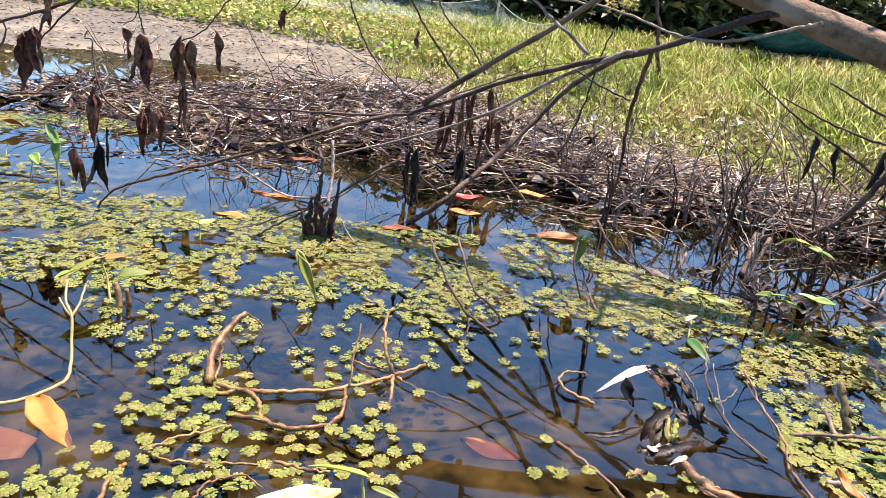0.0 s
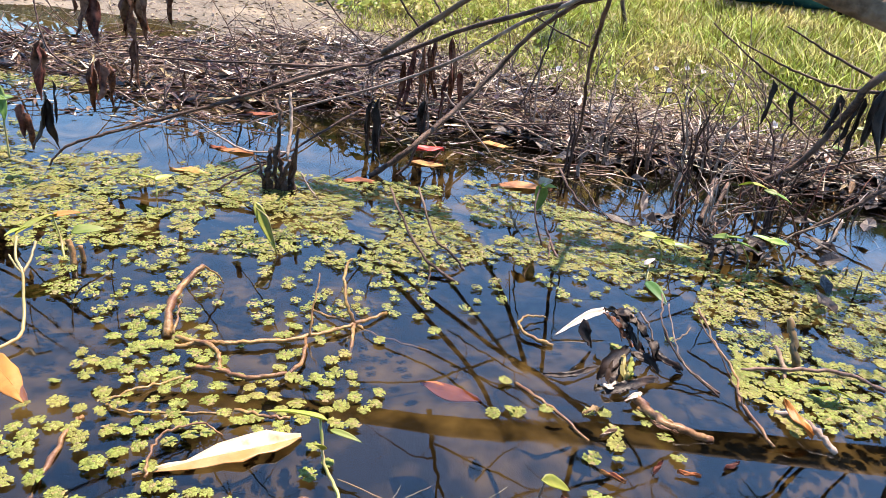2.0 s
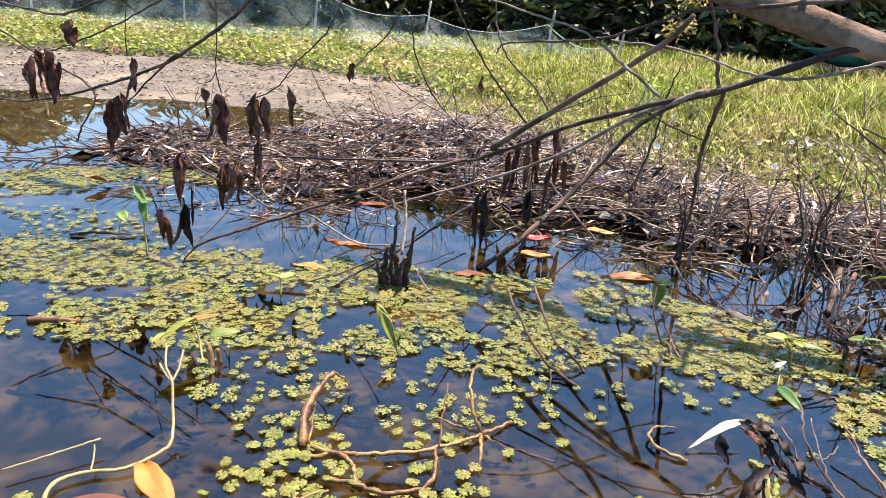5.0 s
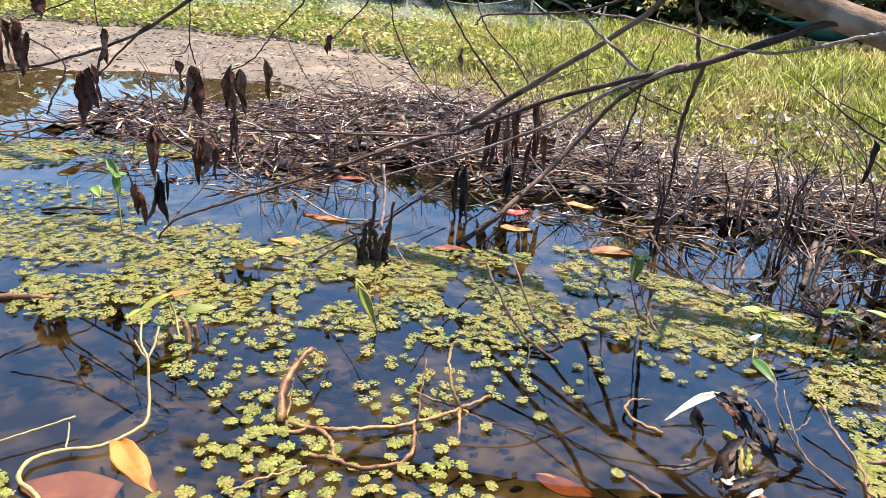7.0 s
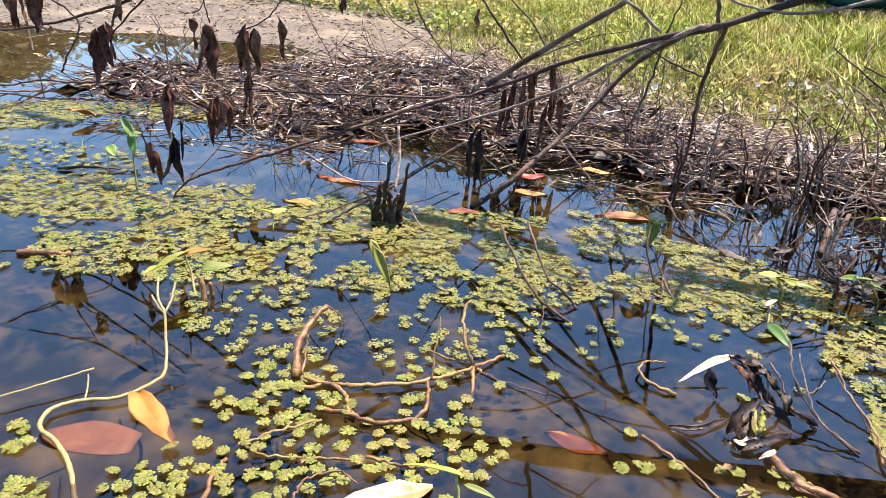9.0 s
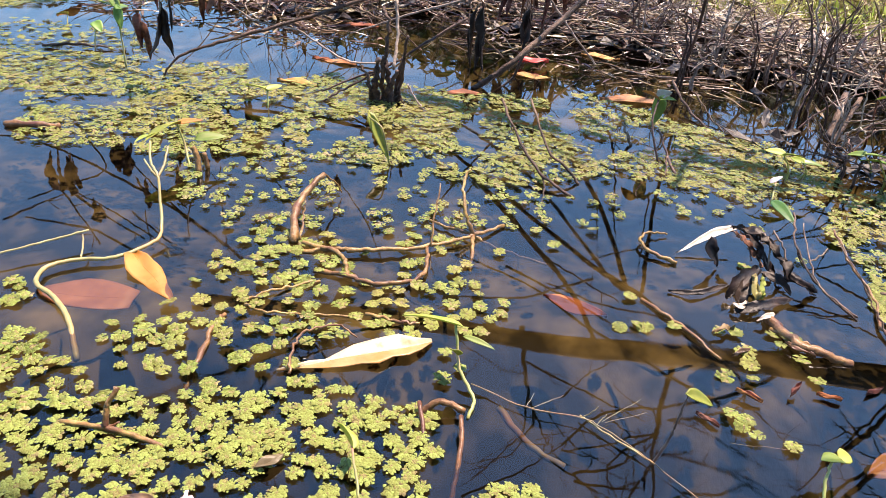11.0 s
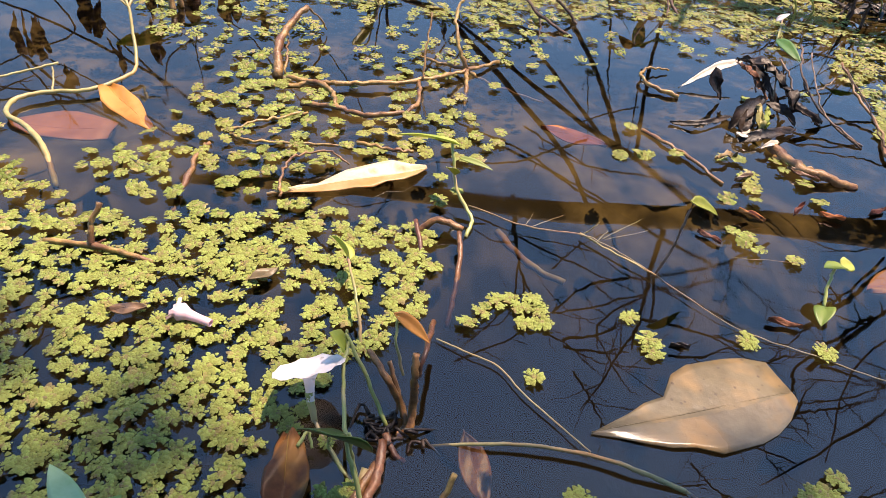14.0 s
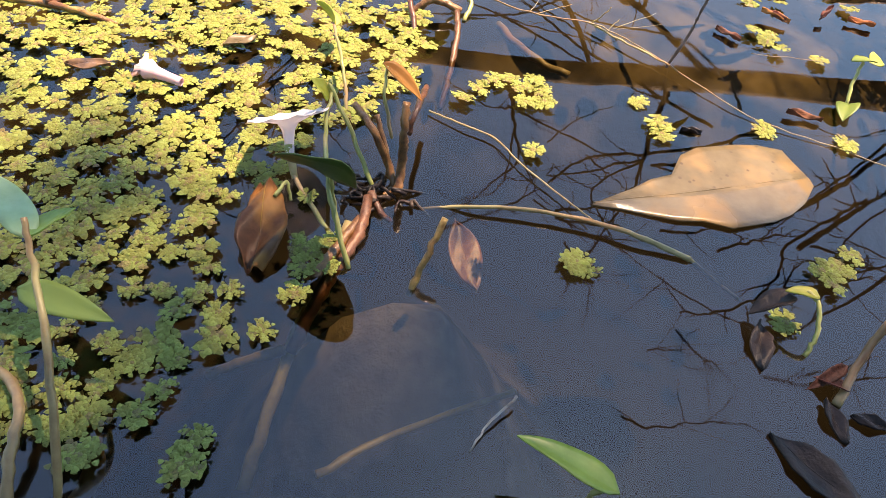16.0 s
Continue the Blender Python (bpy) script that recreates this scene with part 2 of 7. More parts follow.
def ground_mat():
    m = surf("mud", (0.055, 0.046, 0.031), (0.185, 0.155, 0.108), 40, 0.6, 1.0, 0.014, (0.215, 0.182, 0.128), vary=0, patch=2.2)
    n, l = m.node_tree.nodes, m.node_tree.links
    b = n["Principled BSDF"]
    geo = n.new("ShaderNodeNewGeometry")
    sep = n.new("ShaderNodeSeparateXYZ")
    l.new(geo.outputs["Position"], sep.inputs[0])
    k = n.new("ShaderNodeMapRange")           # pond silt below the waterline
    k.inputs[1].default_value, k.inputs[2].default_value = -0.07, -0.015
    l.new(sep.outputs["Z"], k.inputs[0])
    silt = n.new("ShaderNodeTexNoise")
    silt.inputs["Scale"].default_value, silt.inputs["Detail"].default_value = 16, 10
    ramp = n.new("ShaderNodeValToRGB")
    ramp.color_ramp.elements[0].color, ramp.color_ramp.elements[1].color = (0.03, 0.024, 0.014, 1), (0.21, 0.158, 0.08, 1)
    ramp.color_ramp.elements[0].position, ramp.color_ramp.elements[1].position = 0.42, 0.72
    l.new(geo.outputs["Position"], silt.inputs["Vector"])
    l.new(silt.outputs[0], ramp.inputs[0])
    deep = n.new("ShaderNodeMapRange")         # light lost in deeper water, put into the bed's colour by height
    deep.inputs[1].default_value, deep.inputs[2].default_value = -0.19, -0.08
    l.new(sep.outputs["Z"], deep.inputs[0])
    depth_dim = n.new("ShaderNodeMix")
    depth_dim.data_type = "RGBA"
    depth_dim.inputs[6].default_value = (0.011, 0.0095, 0.007, 1)
    l.new(deep.outputs[0], depth_dim.inputs[0])
    l.new(ramp.outputs[0], depth_dim.inputs[7])
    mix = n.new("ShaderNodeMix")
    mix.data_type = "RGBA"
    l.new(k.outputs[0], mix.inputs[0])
    l.new(depth_dim.outputs[2], mix.inputs[6])
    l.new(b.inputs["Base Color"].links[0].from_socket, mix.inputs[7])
    turf = n.new("ShaderNodeMapRange")         # ground colour darkened under the plants of the bank
    turf.inputs[1].default_value, turf.inputs[2].default_value = 0.03, 0.06
    l.new(sep.outputs["Z"], turf.inputs[0])
    mix2 = n.new("ShaderNodeMix")
    mix2.data_type = "RGBA"
    l.new(turf.outputs[0], mix2.inputs[0])
    l.new(mix.outputs[2], mix2.inputs[6])
    mix2.inputs[7].default_value = (0.05, 0.042, 0.022, 1)
    l.new(mix2.outputs[2], b.inputs["Base Color"])
    bump = next(q for q in n if q.type == "BUMP")
    soft_silt = n.new("ShaderNodeMapRange")
    soft_silt.inputs[1].default_value, soft_silt.inputs[2].default_value, soft_silt.inputs[3].default_value = -0.05, 0.0, 0.12
    l.new(sep.outputs["Z"], soft_silt.inputs[0])
    l.new(soft_silt.outputs[0], bump.inputs["Strength"])
    gloss = n.new("ShaderNodeMapRange")        # wet mud shines, sunken silt does not
    gloss.inputs[1].default_value, gloss.inputs[2].default_value, gloss.inputs[4].default_value = -0.03, 0.0, 0.25
    l.new(sep.outputs["Z"], gloss.inputs[0])
    l.new(gloss.outputs[0], b.inputs["Specular IOR Level"])
    return m


def water_mat():
    m = bpy.data.materials.new("pond_water")
    m.use_nodes = True
    n, l = m.node_tree.nodes, m.node_tree.links
    n.remove(n["Principled BSDF"])
    g = n.new("ShaderNodeBsdfGlossy")
    g.inputs["Roughness"].default_value = 0.015
    t = n.new("ShaderNodeBsdfTransparent")
    t.inputs[0].default_value = (0.59, 0.56, 0.45, 1)
    f = n.new("ShaderNodeFresnel")
    f.inputs["IOR"].default_value = 1.75
    mx = n.new("ShaderNodeMixShader")
    geo = n.new("ShaderNodeNewGeometry")
    film = n.new("ShaderNodeTexNoise")         # patches of thin dust film
    film.inputs["Scale"].default_value, film.inputs["Detail"].default_value = 6, 6
    l.new(geo.outputs["Position"], film.inputs["Vector"])
    fr = n.new("ShaderNodeMapRange")
    fr.inputs[1].default_value, fr.inputs[2].default_value, fr.inputs[3].default_value, fr.inputs[4].default_value = 0.45, 0.7, 0.0, 0.06
    l.new(film.outputs[0], fr.inputs[0])
    l.new(fr.outputs[0], g.inputs["Roughness"])
    l.new(f.outputs[0], mx.inputs[0])
    l.new(t.outputs[0], mx.inputs[1])
    l.new(g.outputs[0], mx.inputs[2])
    l.new(mx.outputs[0], n["Material Output"].inputs[0])
    return m


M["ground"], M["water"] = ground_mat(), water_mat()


# ---- builders ----
def mesh_of(name, bm, mat, smooth=True):
    me = bpy.data.meshes.new(name)
    bm.to_mesh(me)
    bm.free()
    me.materials.append(mat)
    if smooth:
        me.polygons.foreach_set("use_smooth", [True] * len(me.polygons))
    return me


def part(name, bm, mat, parent=None, label="", smooth=True):
    ob = new(name, mesh_of(name, bm, mat, smooth))
    if parent:
        ob.parent = parent
    return tagged(ob, label)


def thing(name, at, label, category, group=""):
    e = new(name)
    e.location = at
    return tagged(e, label, category, group)


def raw(name, verts, faces, mat, smooth=False):
    me = bpy.data.meshes.new(name)
    me.from_pydata(verts, [], faces)
    me.materials.append(mat)
    if smooth:
        me.polygons.foreach_set("use_smooth", [True] * len(me.polygons))
    return new(name, me)


def spline(pts, per=6):
    """Smooth line through a few points."""
    p = [Vector(q) for q in pts]
    if len(p) == 2:
        return [p[0].lerp(p[1], i / per) for i in range(per + 1)]
    p = [p[0] * 2 - p[1], *p, p[-1] * 2 - p[-2]]
    out = []
    for i in range(1, len(p) - 2):
        for j in range(per):
            t = j / per
            a, b, c, d = p[i - 1], p[i], p[i + 1], p[i + 2]
            out.append(0.5 * ((2 * b) + (c - a) * t + (2 * a - 5 * b + 4 * c - d) * t * t + (3 * b - a - 3 * c + d) * t ** 3))
    out.append(p[-2])
    return out


def tube_geo(line, r0, r1, sides=6, rough=0.12, knots=0.0, rng=random):
    """Vertices and faces of a tapered, slightly uneven rod along a line, closed at both ends."""
    vs, fs = [], []
    n = len(line)
    up = Vector((0.13, 0.21, 0.97))
    for i, c in enumerate(line):
        d = (line[min(i + 1, n - 1)] - line[max(i - 1, 0)]).normalized()
        s = d.cross(up)
        if s.length < 0.05:
            s = d.cross(Vector((1, 0, 0)))
        s.normalize()
        u = s.cross(d)
        r = r0 + (r1 - r0) * i / (n - 1)
        r *= 1 + (knots if i % 5 == 2 else 0)
        for k in range(sides):
            a = 2 * math.pi * k / sides
            q = r * (1 + rng.uniform(-rough, rough))
            vs.append(c + s * (math.cos(a) * q) + u * (math.sin(a) * q))
    for i in range(n - 1):
        for k in range(sides):
            a, b = i * sides + k, i * sides + (k + 1) % sides
            fs.append((a, b, b + sides, a + sides))
    fs.append(tuple(range(sides))[::-1])
    fs.append(tuple((n - 1) * sides + k for k in range(sides)))
    return vs, fs


def add_geo(bm, geo, off=Vector((0, 0, 0))):
    vs, fs = geo
    b = [bm.verts.new(Vector(v) - off) for v in vs]
    for f in fs:
        bm.faces.new([b[i] for i in f])


def rod(bm, pts, r0, r1, sides=6, wob=0.0, per=6, knots=0.0, off=Vector((0, 0, 0)), rng=random):
    line = spline(pts, per)
    for v in line[1:-1]:
        v += Vector((rng.uniform(-wob, wob), rng.uniform(-wob, wob), rng.uniform(-wob, wob)))
    add_geo(bm, tube_geo(line, r0, r1, sides, knots=knots, rng=rng), off)
    return line


def leaf_geo(length, width, m, shape=1.0, fold=0.25, bend=0.3, ripple=0.05, tip=0.7, nl=8, nw=4, thick=0.0006, rng=random, twist=0.0, heart=0.0):
    """A leaf with thickness, growing along +y of the pose m from its origin, face up (+z)."""
    vs, fs = [], []
    ph = rng.uniform(0, 6)
    for side in (1, -1):
        for i in range(nl + 1):
            t = i / nl
            w = width * 0.5 * (math.sin(math.pi * min(1, t ** tip)) ** shape + 0.02)
            y = length * t
            a = bend * t
            zc = -length * bend * t * t * 0.5
            for j in range(-nw // 2, nw // 2 + 1):
                f = j / (nw / 2)
                z = zc + abs(f) * w * fold + ripple * w * math.sin(ph + 9 * t + 2.3 * f) * abs(f)
                z += side * thick * 0.5
                yy = y - heart * abs(f) * length * (1 - t) ** 2
                x = w * f
                tw = twist * t
                vs.append(m @ Vector((x * math.cos(tw) - z * math.sin(tw), yy * (1 - 0.12 * abs(a) * t), z * math.cos(tw) + x * math.sin(tw))))
    row = nw + 1
    per = (nl + 1) * row
    for s in (0, 1):
        for i in range(nl):
            for j in range(nw):
                a = s * per + i * row + j
                q = (a, a + 1, a + row + 1, a + row)
                fs.append(q if s == 0 else q[::-1])
    for i in range(nl):
        for j in (0, nw):
            a = i * row + j
            q = (a, a + row, a + row + per, a + per)
            fs.append(q if j == 0 else q[::-1])
    return vs, fs


def leaf_bm(*a, **k):
    bm = bmesh.new()
    add_geo(bm, leaf_geo(*a, **k))
    return bm


def to_dir(at, d, roll=0.0):
    """Pose at a place whose +y points along d."""
    d = Vector(d).normalized()
    side = d.cross(Vector((0, 0, 1)))
    side = side.normalized() if side.length > 0.05 else Vector((1, 0, 0))
    up = side.cross(d)
    m = Matrix((side, d, up)).transposed().to_4x4()
    return Matrix.Translation(at) @ m @ Matrix.Rotation(roll, 4, "Y")


def inside(poly, x, y):
    r = False
    for (x0, y0), (x1, y1) in zip(poly, poly[1:] + poly[:1]):
        if (y0 > y) != (y1 > y) and x < (x1 - x0) * (y - y0) / (y1 - y0) + x0:
            r = not r
    return r


def interp(x, xs, ys):
    return float(np.interp(x, xs, ys))


# ---- ground and water ----
BANK_X = (-6, -3.2, -2.0, -1.0, -0.4, 0.1, 0.4, 0.7, 0.92, 1.1, 1.35, 1.7, 2.4)
BANK_Y = (5.3, 5.15, 5.2, 4.8, 4.35, 3.95, 3.7, 3.35, 2.85, 2.6, 2.3, 1.5, 0.0)
PILE_X = (-1.3, -0.9, -0.45, -0.33, -0.16, -0.04, 0.1, 0.24, 0.36, 0.46, 0.6, 0.76, 0.9, 1.3, 1.6)
PILE_FRONT = (2.1, 2.05, 1.75, 1.77, 1.92, 1.95, 1.82, 1.8, 1.74, 1.62, 1.58, 1.6, 1.58, 1.3, 0.7)
PILE_BACK = (2.6, 2.6, 2.85, 3.0, 3.0, 2.95, 2.85, 2.75, 2.6, 2.4, 2.15, 2.05, 1.95, 1.6, 0.9)


def smooth(a, b, x):
    t = max(0.0, min(1.0, (x - a) / (b - a)))
    return t * t * (3 - 2 * t)


def height(x, y):
    nz = noise.noise(Vector((x * 2.1, y * 2.1, 0.3))) * 0.5 + noise.noise(Vector((x * 7, y * 7, 1.7))) * 0.25
    if y < -0.25 and x < 3:                       # near bank behind the walker
        near = smooth(-0.25, -0.9, y) * 0.35
    else:
        near = 0.0
    pf, pb = interp(x, PILE_X, PILE_FRONT), interp(x, PILE_X, PILE_BACK)
    by = interp(x, BANK_X, BANK_Y)
    pond = -0.21 + 0.07 * nz + 0.11 * smooth(0.36, 0.64, y) + (0.195 + 0.03 * noise.noise(Vector((x * 19, y * 19, 4.1)))) * math.exp(-((x - 0.005) ** 2 + (y - 0.155) ** 2) / 0.008)
    shore = smooth(pf - 0.28, pf + 0.06, y)
    left = smooth(-0.35, -0.9, x)
    mud = 0.006 + 0.016 * nz
    mud = mud * (1 - left) + left * (-0.009 + 0.014 * nz + 0.03 * smooth(3.0, 3.6, y))
    mound = 0.03 * smooth(pf, pf + 0.15, y) * (1 - smooth(pb - 0.3, pb, y)) * (1 - left)
    bank = smooth(by - 0.25, by + 0.3, y) * 0.04 + 0.03 * max(0.0, min(5.0, y - by))
    h = pond + (mud - pond) * shore + mound * (0.6 + nz) + bank
    if x > 1.9:
        h = max(h, 0.02 + 0.1 * smooth(1.9, 2.8, x))
    return max(h, near + 0.03 * nz * near) if near > 0 else h


def axis(fine0, fine1, step, far0, far1, grow=1.25):
    a = list(np.arange(fine0, fine1 + 1e-6, step))
    s, v = step, a[-1]
    while v < far1:
        s *= grow
        v += s
        a.append(v)
    s, v = step, a[0]
    while v > far0:
        s *= grow
        v -= s
        a.insert(0, v)
    return a


gx, gy = axis(-1.8, 1.9, 0.025, -400, 400), axis(-0.3, 4.2, 0.025, -60, 600)
gv = [(x, y, height(x, y)) for y in gy for x in gx]
W = len(gx)
gf = [(j * W + i, j * W + i + 1, (j + 1) * W + i + 1, (j + 1) * W + i) for j in range(len(gy) - 1) for i in range(W - 1)]
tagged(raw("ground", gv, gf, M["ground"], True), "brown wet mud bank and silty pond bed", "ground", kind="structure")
wv = [(-14, -3, 0), (5, -3, 0), (5, 4.4, 0), (-14, 4.4, 0)]
water = tagged(raw("water", wv, [(0, 1, 2, 3)], M["water"]), "still clear brown pond water reflecting blue sky", "water", kind="structure")


# ---- leaning tree ----
TRUNK = [(1.95, 0.20, -0.07), (1.324, 0.671, 0.188), (0.695, 1.044, 0.401), (0.280, 1.240, 0.547), (-0.14, 1.51, 0.71), (-0.84, 2.0, 1.055)]
tree = thing("leaning_tree", (1.95, 0.20, 0), "leaning bare tree trunk over the pond with dead hanging branches", "tree")


def limb(pts, r0, r1, name="branch", mat="bark", wob=0.004, parent=None, label="", sides=7, knots=0.12, base=None):
    if mat != "trunk":
        r0, r1 = r0 * 0.76, r1 * 0.76
    bm = bmesh.new()
    o = Vector(parent.location) if parent else Vector((0, 0, 0))
    line = rod(bm, pts, r0, r1, sides, wob * 0.45, 7, knots, o)
    ob = part(name, bm, M[mat], parent, label)
    return ob, line


limb(TRUNK, 0.028, 0.017, "trunk", "trunk", 0.003, tree, "smooth grey-brown leaning trunk", 14, 0.03)
A, la = limb([(0.605, 1.090, 0.434), (0.580, 1.095, 0.440), (0.527, 1.110, 0.434), (0.392, 1.180, 0.363), (0.307, 1.220, 0.333), (0.176, 1.300, 0.275), (0.034, 1.370, 0.199), (-0.043, 1.400, 0.175), (-0.305, 1.460, 0.151), (-0.504, 1.520, 0.137)], 0.0095, 0.0018, "branch", "bark", 0.002, tree)
limb([(-0.026, 1.390, 0.180), (-0.140, 1.360, 0.143), (-0.263, 1.310, 0.100), (-0.410, 1.220, 0.061), (-0.472, 1.190, 0.041), (-0.500, 1.180, 0.018), (-0.520, 1.180, -0.016)], 0.0057, 0.0016, "branch", "bark", 0.003, tree)
limb([(0.320, 1.160, 0.474), (0.303, 1.180, 0.446), (0.264, 1.240, 0.399), (0.140, 1.320, 0.298), (0.033, 1.370, 0.210)], 0.0053, 0.0076, "branch", "bark", 0.002, tree)
limb([(0.364, 1.190, 0.359), (0.333, 1.200, 0.343), (0.267, 1.280, 0.294), (0.163, 1.360, 0.208), (0.026, 1.420, 0.137), (-0.137, 1.450, 0.072), (-0.234, 1.460, 0.031)], 0.0061, 0.0018, "branch", "pale_bark", 0.002, tree, "pale split dry branch")
limb([(0.366, 1.190, 0.359), (0.350, 1.320, 0.318), (0.309, 1.420, 0.255), (0.218, 1.400, 0.146), (0.112, 1.300, 0.065), (0.056, 1.280, 0.019), (-0.001, 1.270, -0.019)], 0.0061, 0.0072, "branch", "bark", 0.003, tree)
limb([(0.396, 1.190, 0.361), (0.422, 1.330, 0.238), (0.449, 1.420, 0.106), (0.459, 1.500, -0.060)], 0.0053, 0.0032, "branch", "bark", 0.004, tree)
limb([(0.112, 1.300, 0.065), (0.089, 1.300, 0.009), (0.021, 1.270, -0.033)], 0.0038, 0.0024, "branch", "bark", 0.003, tree)
limb([(0.560, 1.000, 0.432), (0.551, 1.050, 0.421), (0.489, 1.120, 0.392), (0.420, 1.160, 0.392), (0.332, 1.220, 0.418), (0.224, 1.300, 0.427)], 0.0038, 0.0020, "branch", "pale_bark", 0.003, tree)
limb([(0.009, 1.300, 0.482), (0.097, 1.270, 0.459), (0.173, 1.250, 0.436), (0.231, 1.230, 0.395), (0.297, 1.200, 0.345)], 0.0019, 0.0036, "branch", "pale_bark", 0.003, tree)
limb([(0.553, 1.050, 0.510), (0.473, 1.100, 0.499), (0.346, 1.200, 0.483), (0.284, 1.220, 0.461), (0.188, 1.280, 0.425), (0.052, 1.350, 0.410), (0.028, 1.360, 0.391)], 0.0046, 0.0020, "branch", "bark", 0.003, tree)
limb([(-0.401, 1.280, 0.459), (-0.470, 1.300, 0.406), (-0.586, 1.320, 0.336), (-0.747, 1.360, 0.278), (-0.907, 1.400, 0.240), (-1.026, 1.420, 0.247)], 0.0049, 0.0024, "branch", "bark", 0.003, tree)
limb([(-0.549, 1.310, 0.359), (-0.603, 1.330, 0.319), (-0.672, 1.350, 0.255)], 0.0038, 0.0016, "branch", "bark", 0.003, tree)
limb([(-0.956, 1.400, 0.387), (-0.859, 1.380, 0.337), (-0.742, 1.360, 0.276), (-0.772, 1.360, 0.203), (-0.786, 1.360, 0.174)], 0.0023, 0.0024, "branch", "bark", 0.003, tree)
limb([(-0.570, 1.300, 0.450), (-0.660, 1.330, 0.407), (-0.766, 1.360, 0.364), (-0.872, 1.380, 0.326)], 0.0023, 0.0016, "branch", "bark", 0.003, tree)
limb([(-0.651, 1.300, 0.455), (-0.766, 1.330, 0.415), (-0.859, 1.360, 0.420), (-0.972, 1.400, 0.435)], 0.0038, 0.0024, "branch", "bark", 0.003, tree)
limb([(-0.501, 1.380, 0.466), (-0.509, 1.400, 0.394), (-0.521, 1.420, 0.323), (-0.516, 1.430, 0.278)], 0.0014, 0.0018, "twig", "bark", 0.002, tree)
limb([(-0.521, 1.420, 0.320), (-0.538, 1.430, 0.299), (-0.569, 1.440, 0.291)], 0.0014, 0.0010, "twig", "bark", 0.001, tree)
limb([(-0.256, 1.350, 0.469), (-0.293, 1.380, 0.407), (-0.357, 1.420, 0.349), (-0.408, 1.440, 0.292), (-0.476, 1.460, 0.258)], 0.0023, 0.0016, "twig", "bark", 0.003, tree)
limb([(-0.143, 1.400, 0.481), (-0.184, 1.450, 0.412), (-0.235, 1.500, 0.363), (-0.279, 1.520, 0.319)], 0.0023, 0.0012, "twig", "bark", 0.003, tree)
limb([(-0.631, 1.300, 0.456), (-0.650, 1.320, 0.387), (-0.654, 1.330, 0.347)], 0.0012, 0.0014, "twig", "bark", 0.001, tree)
limb([(-0.066, 1.600, 0.485), (-0.017, 1.620, 0.394), (0.054, 1.640, 0.299), (0.120, 1.660, 0.218)], 0.0023, 0.0036, "twig", "bark", 0.004, tree)
limb([(0.026, 1.700, 0.492), (0.036, 1.680, 0.420), (0.068, 1.660, 0.361), (0.130, 1.640, 0.304), (0.165, 1.620, 0.252)], 0.0023, 0.0032, "twig", "bark", 0.004, tree)
limb([(-0.173, 1.800, 0.445), (-0.156, 1.820, 0.338), (-0.094, 1.840, 0.228), (-0.001, 1.800, 0.153)], 0.0023, 0.0028, "twig", "bark", 0.004, tree)
limb([(-0.251, 1.900, 0.314), (-0.204, 1.900, 0.258), (-0.111, 1.880, 0.215), (-0.033, 1.860, 0.171)], 0.0015, 0.0020, "twig", "bark", 0.004, tree)

limb([(0.281, 1.22, 0.317), (0.331, 1.22, 0.294), (0.386, 1.22, 0.276)], 0.0016, 0.0022, "twig", "bark", 0.002, tree)
limb([(0.391, 1.45, 0.383), (0.373, 1.45, 0.318), (0.362, 1.45, 0.240), (0.343, 1.45, 0.170), (0.323, 1.45, 0.121)], 0.0018, 0.0036, "twig", "bark", 0.004, tree)
limb([(-0.229, 1.50, 0.077), (-0.141, 1.50, 0.038), (-0.071, 1.50, -0.016)], 0.0028, 0.0016, "twig", "bark", 0.003, tree)
limb([(-0.450, 1.35, 0.099), (-0.395, 1.35, 0.068), (-0.317, 1.35, 0.056), (-0.227, 1.35, 0.008), (-0.136, 1.35, 0.008)], 0.0018, 0.0028, "twig", "pale_bark", 0.003, tree)
limb([(0.166, 1.50, 0.125), (0.228, 1.50, 0.054), (0.298, 1.50, -0.019), (0.317, 1.50, -0.071)], 0.0030, 0.0018, "twig", "pale_bark", 0.003, tree)
limb([(0.032, 1.50, 0.042), (0.084, 1.50, 0.000), (0.126, 1.50, -0.056)], 0.0026, 0.0018, "twig", "bark", 0.003, tree)
limb([(-0.231, 1.15, 0.008), (-0.181, 1.15, 0.034), (-0.142, 1.15, 0.050)], 0.0016, 0.0026, "twig", "bark", 0.002, tree)


# ---- dead leaves that hang from the branches ----
rl = random.Random(11)


def hang(at, n, length, width, spread=0.015, mat="dead_leaf", parent=tree):
    o = Vector(parent.location)
    for i in range(n):
        a = rl.uniform(0, 6.28)
        p = Vector(at) - o + Vector((math.cos(a) * spread * 0.45, math.sin(a) * spread * 0.45, rl.uniform(-0.02, 0.004) * min(1, n - 1)))
        d = Vector((math.cos(a) * 0.1, math.sin(a) * 0.1, -1))
        m = to_dir(p, d, rl.uniform(0, 6.28))
        L = length * rl.uniform(0.75, 1.08)
        bm = leaf_bm(L, width * rl.uniform(0.7, 1.1), m, 0.8, rl.uniform(0.5, 1.3), rl.uniform(-0.35, 0.35), 0.5, 0.62, 11, 6, rng=rl, twist=rl.uniform(-1.1, 1.1))
        for v in bm.verts:
            q = v.co * 60
            v.co += Vector((noise.noise(q), noise.noise(q + Vector((9, 0, 0))), 0.3 * noise.noise(q + Vector((0, 9, 0))))) * width * 0.2
        part("dead_leaf", bm, M[mat], parent)


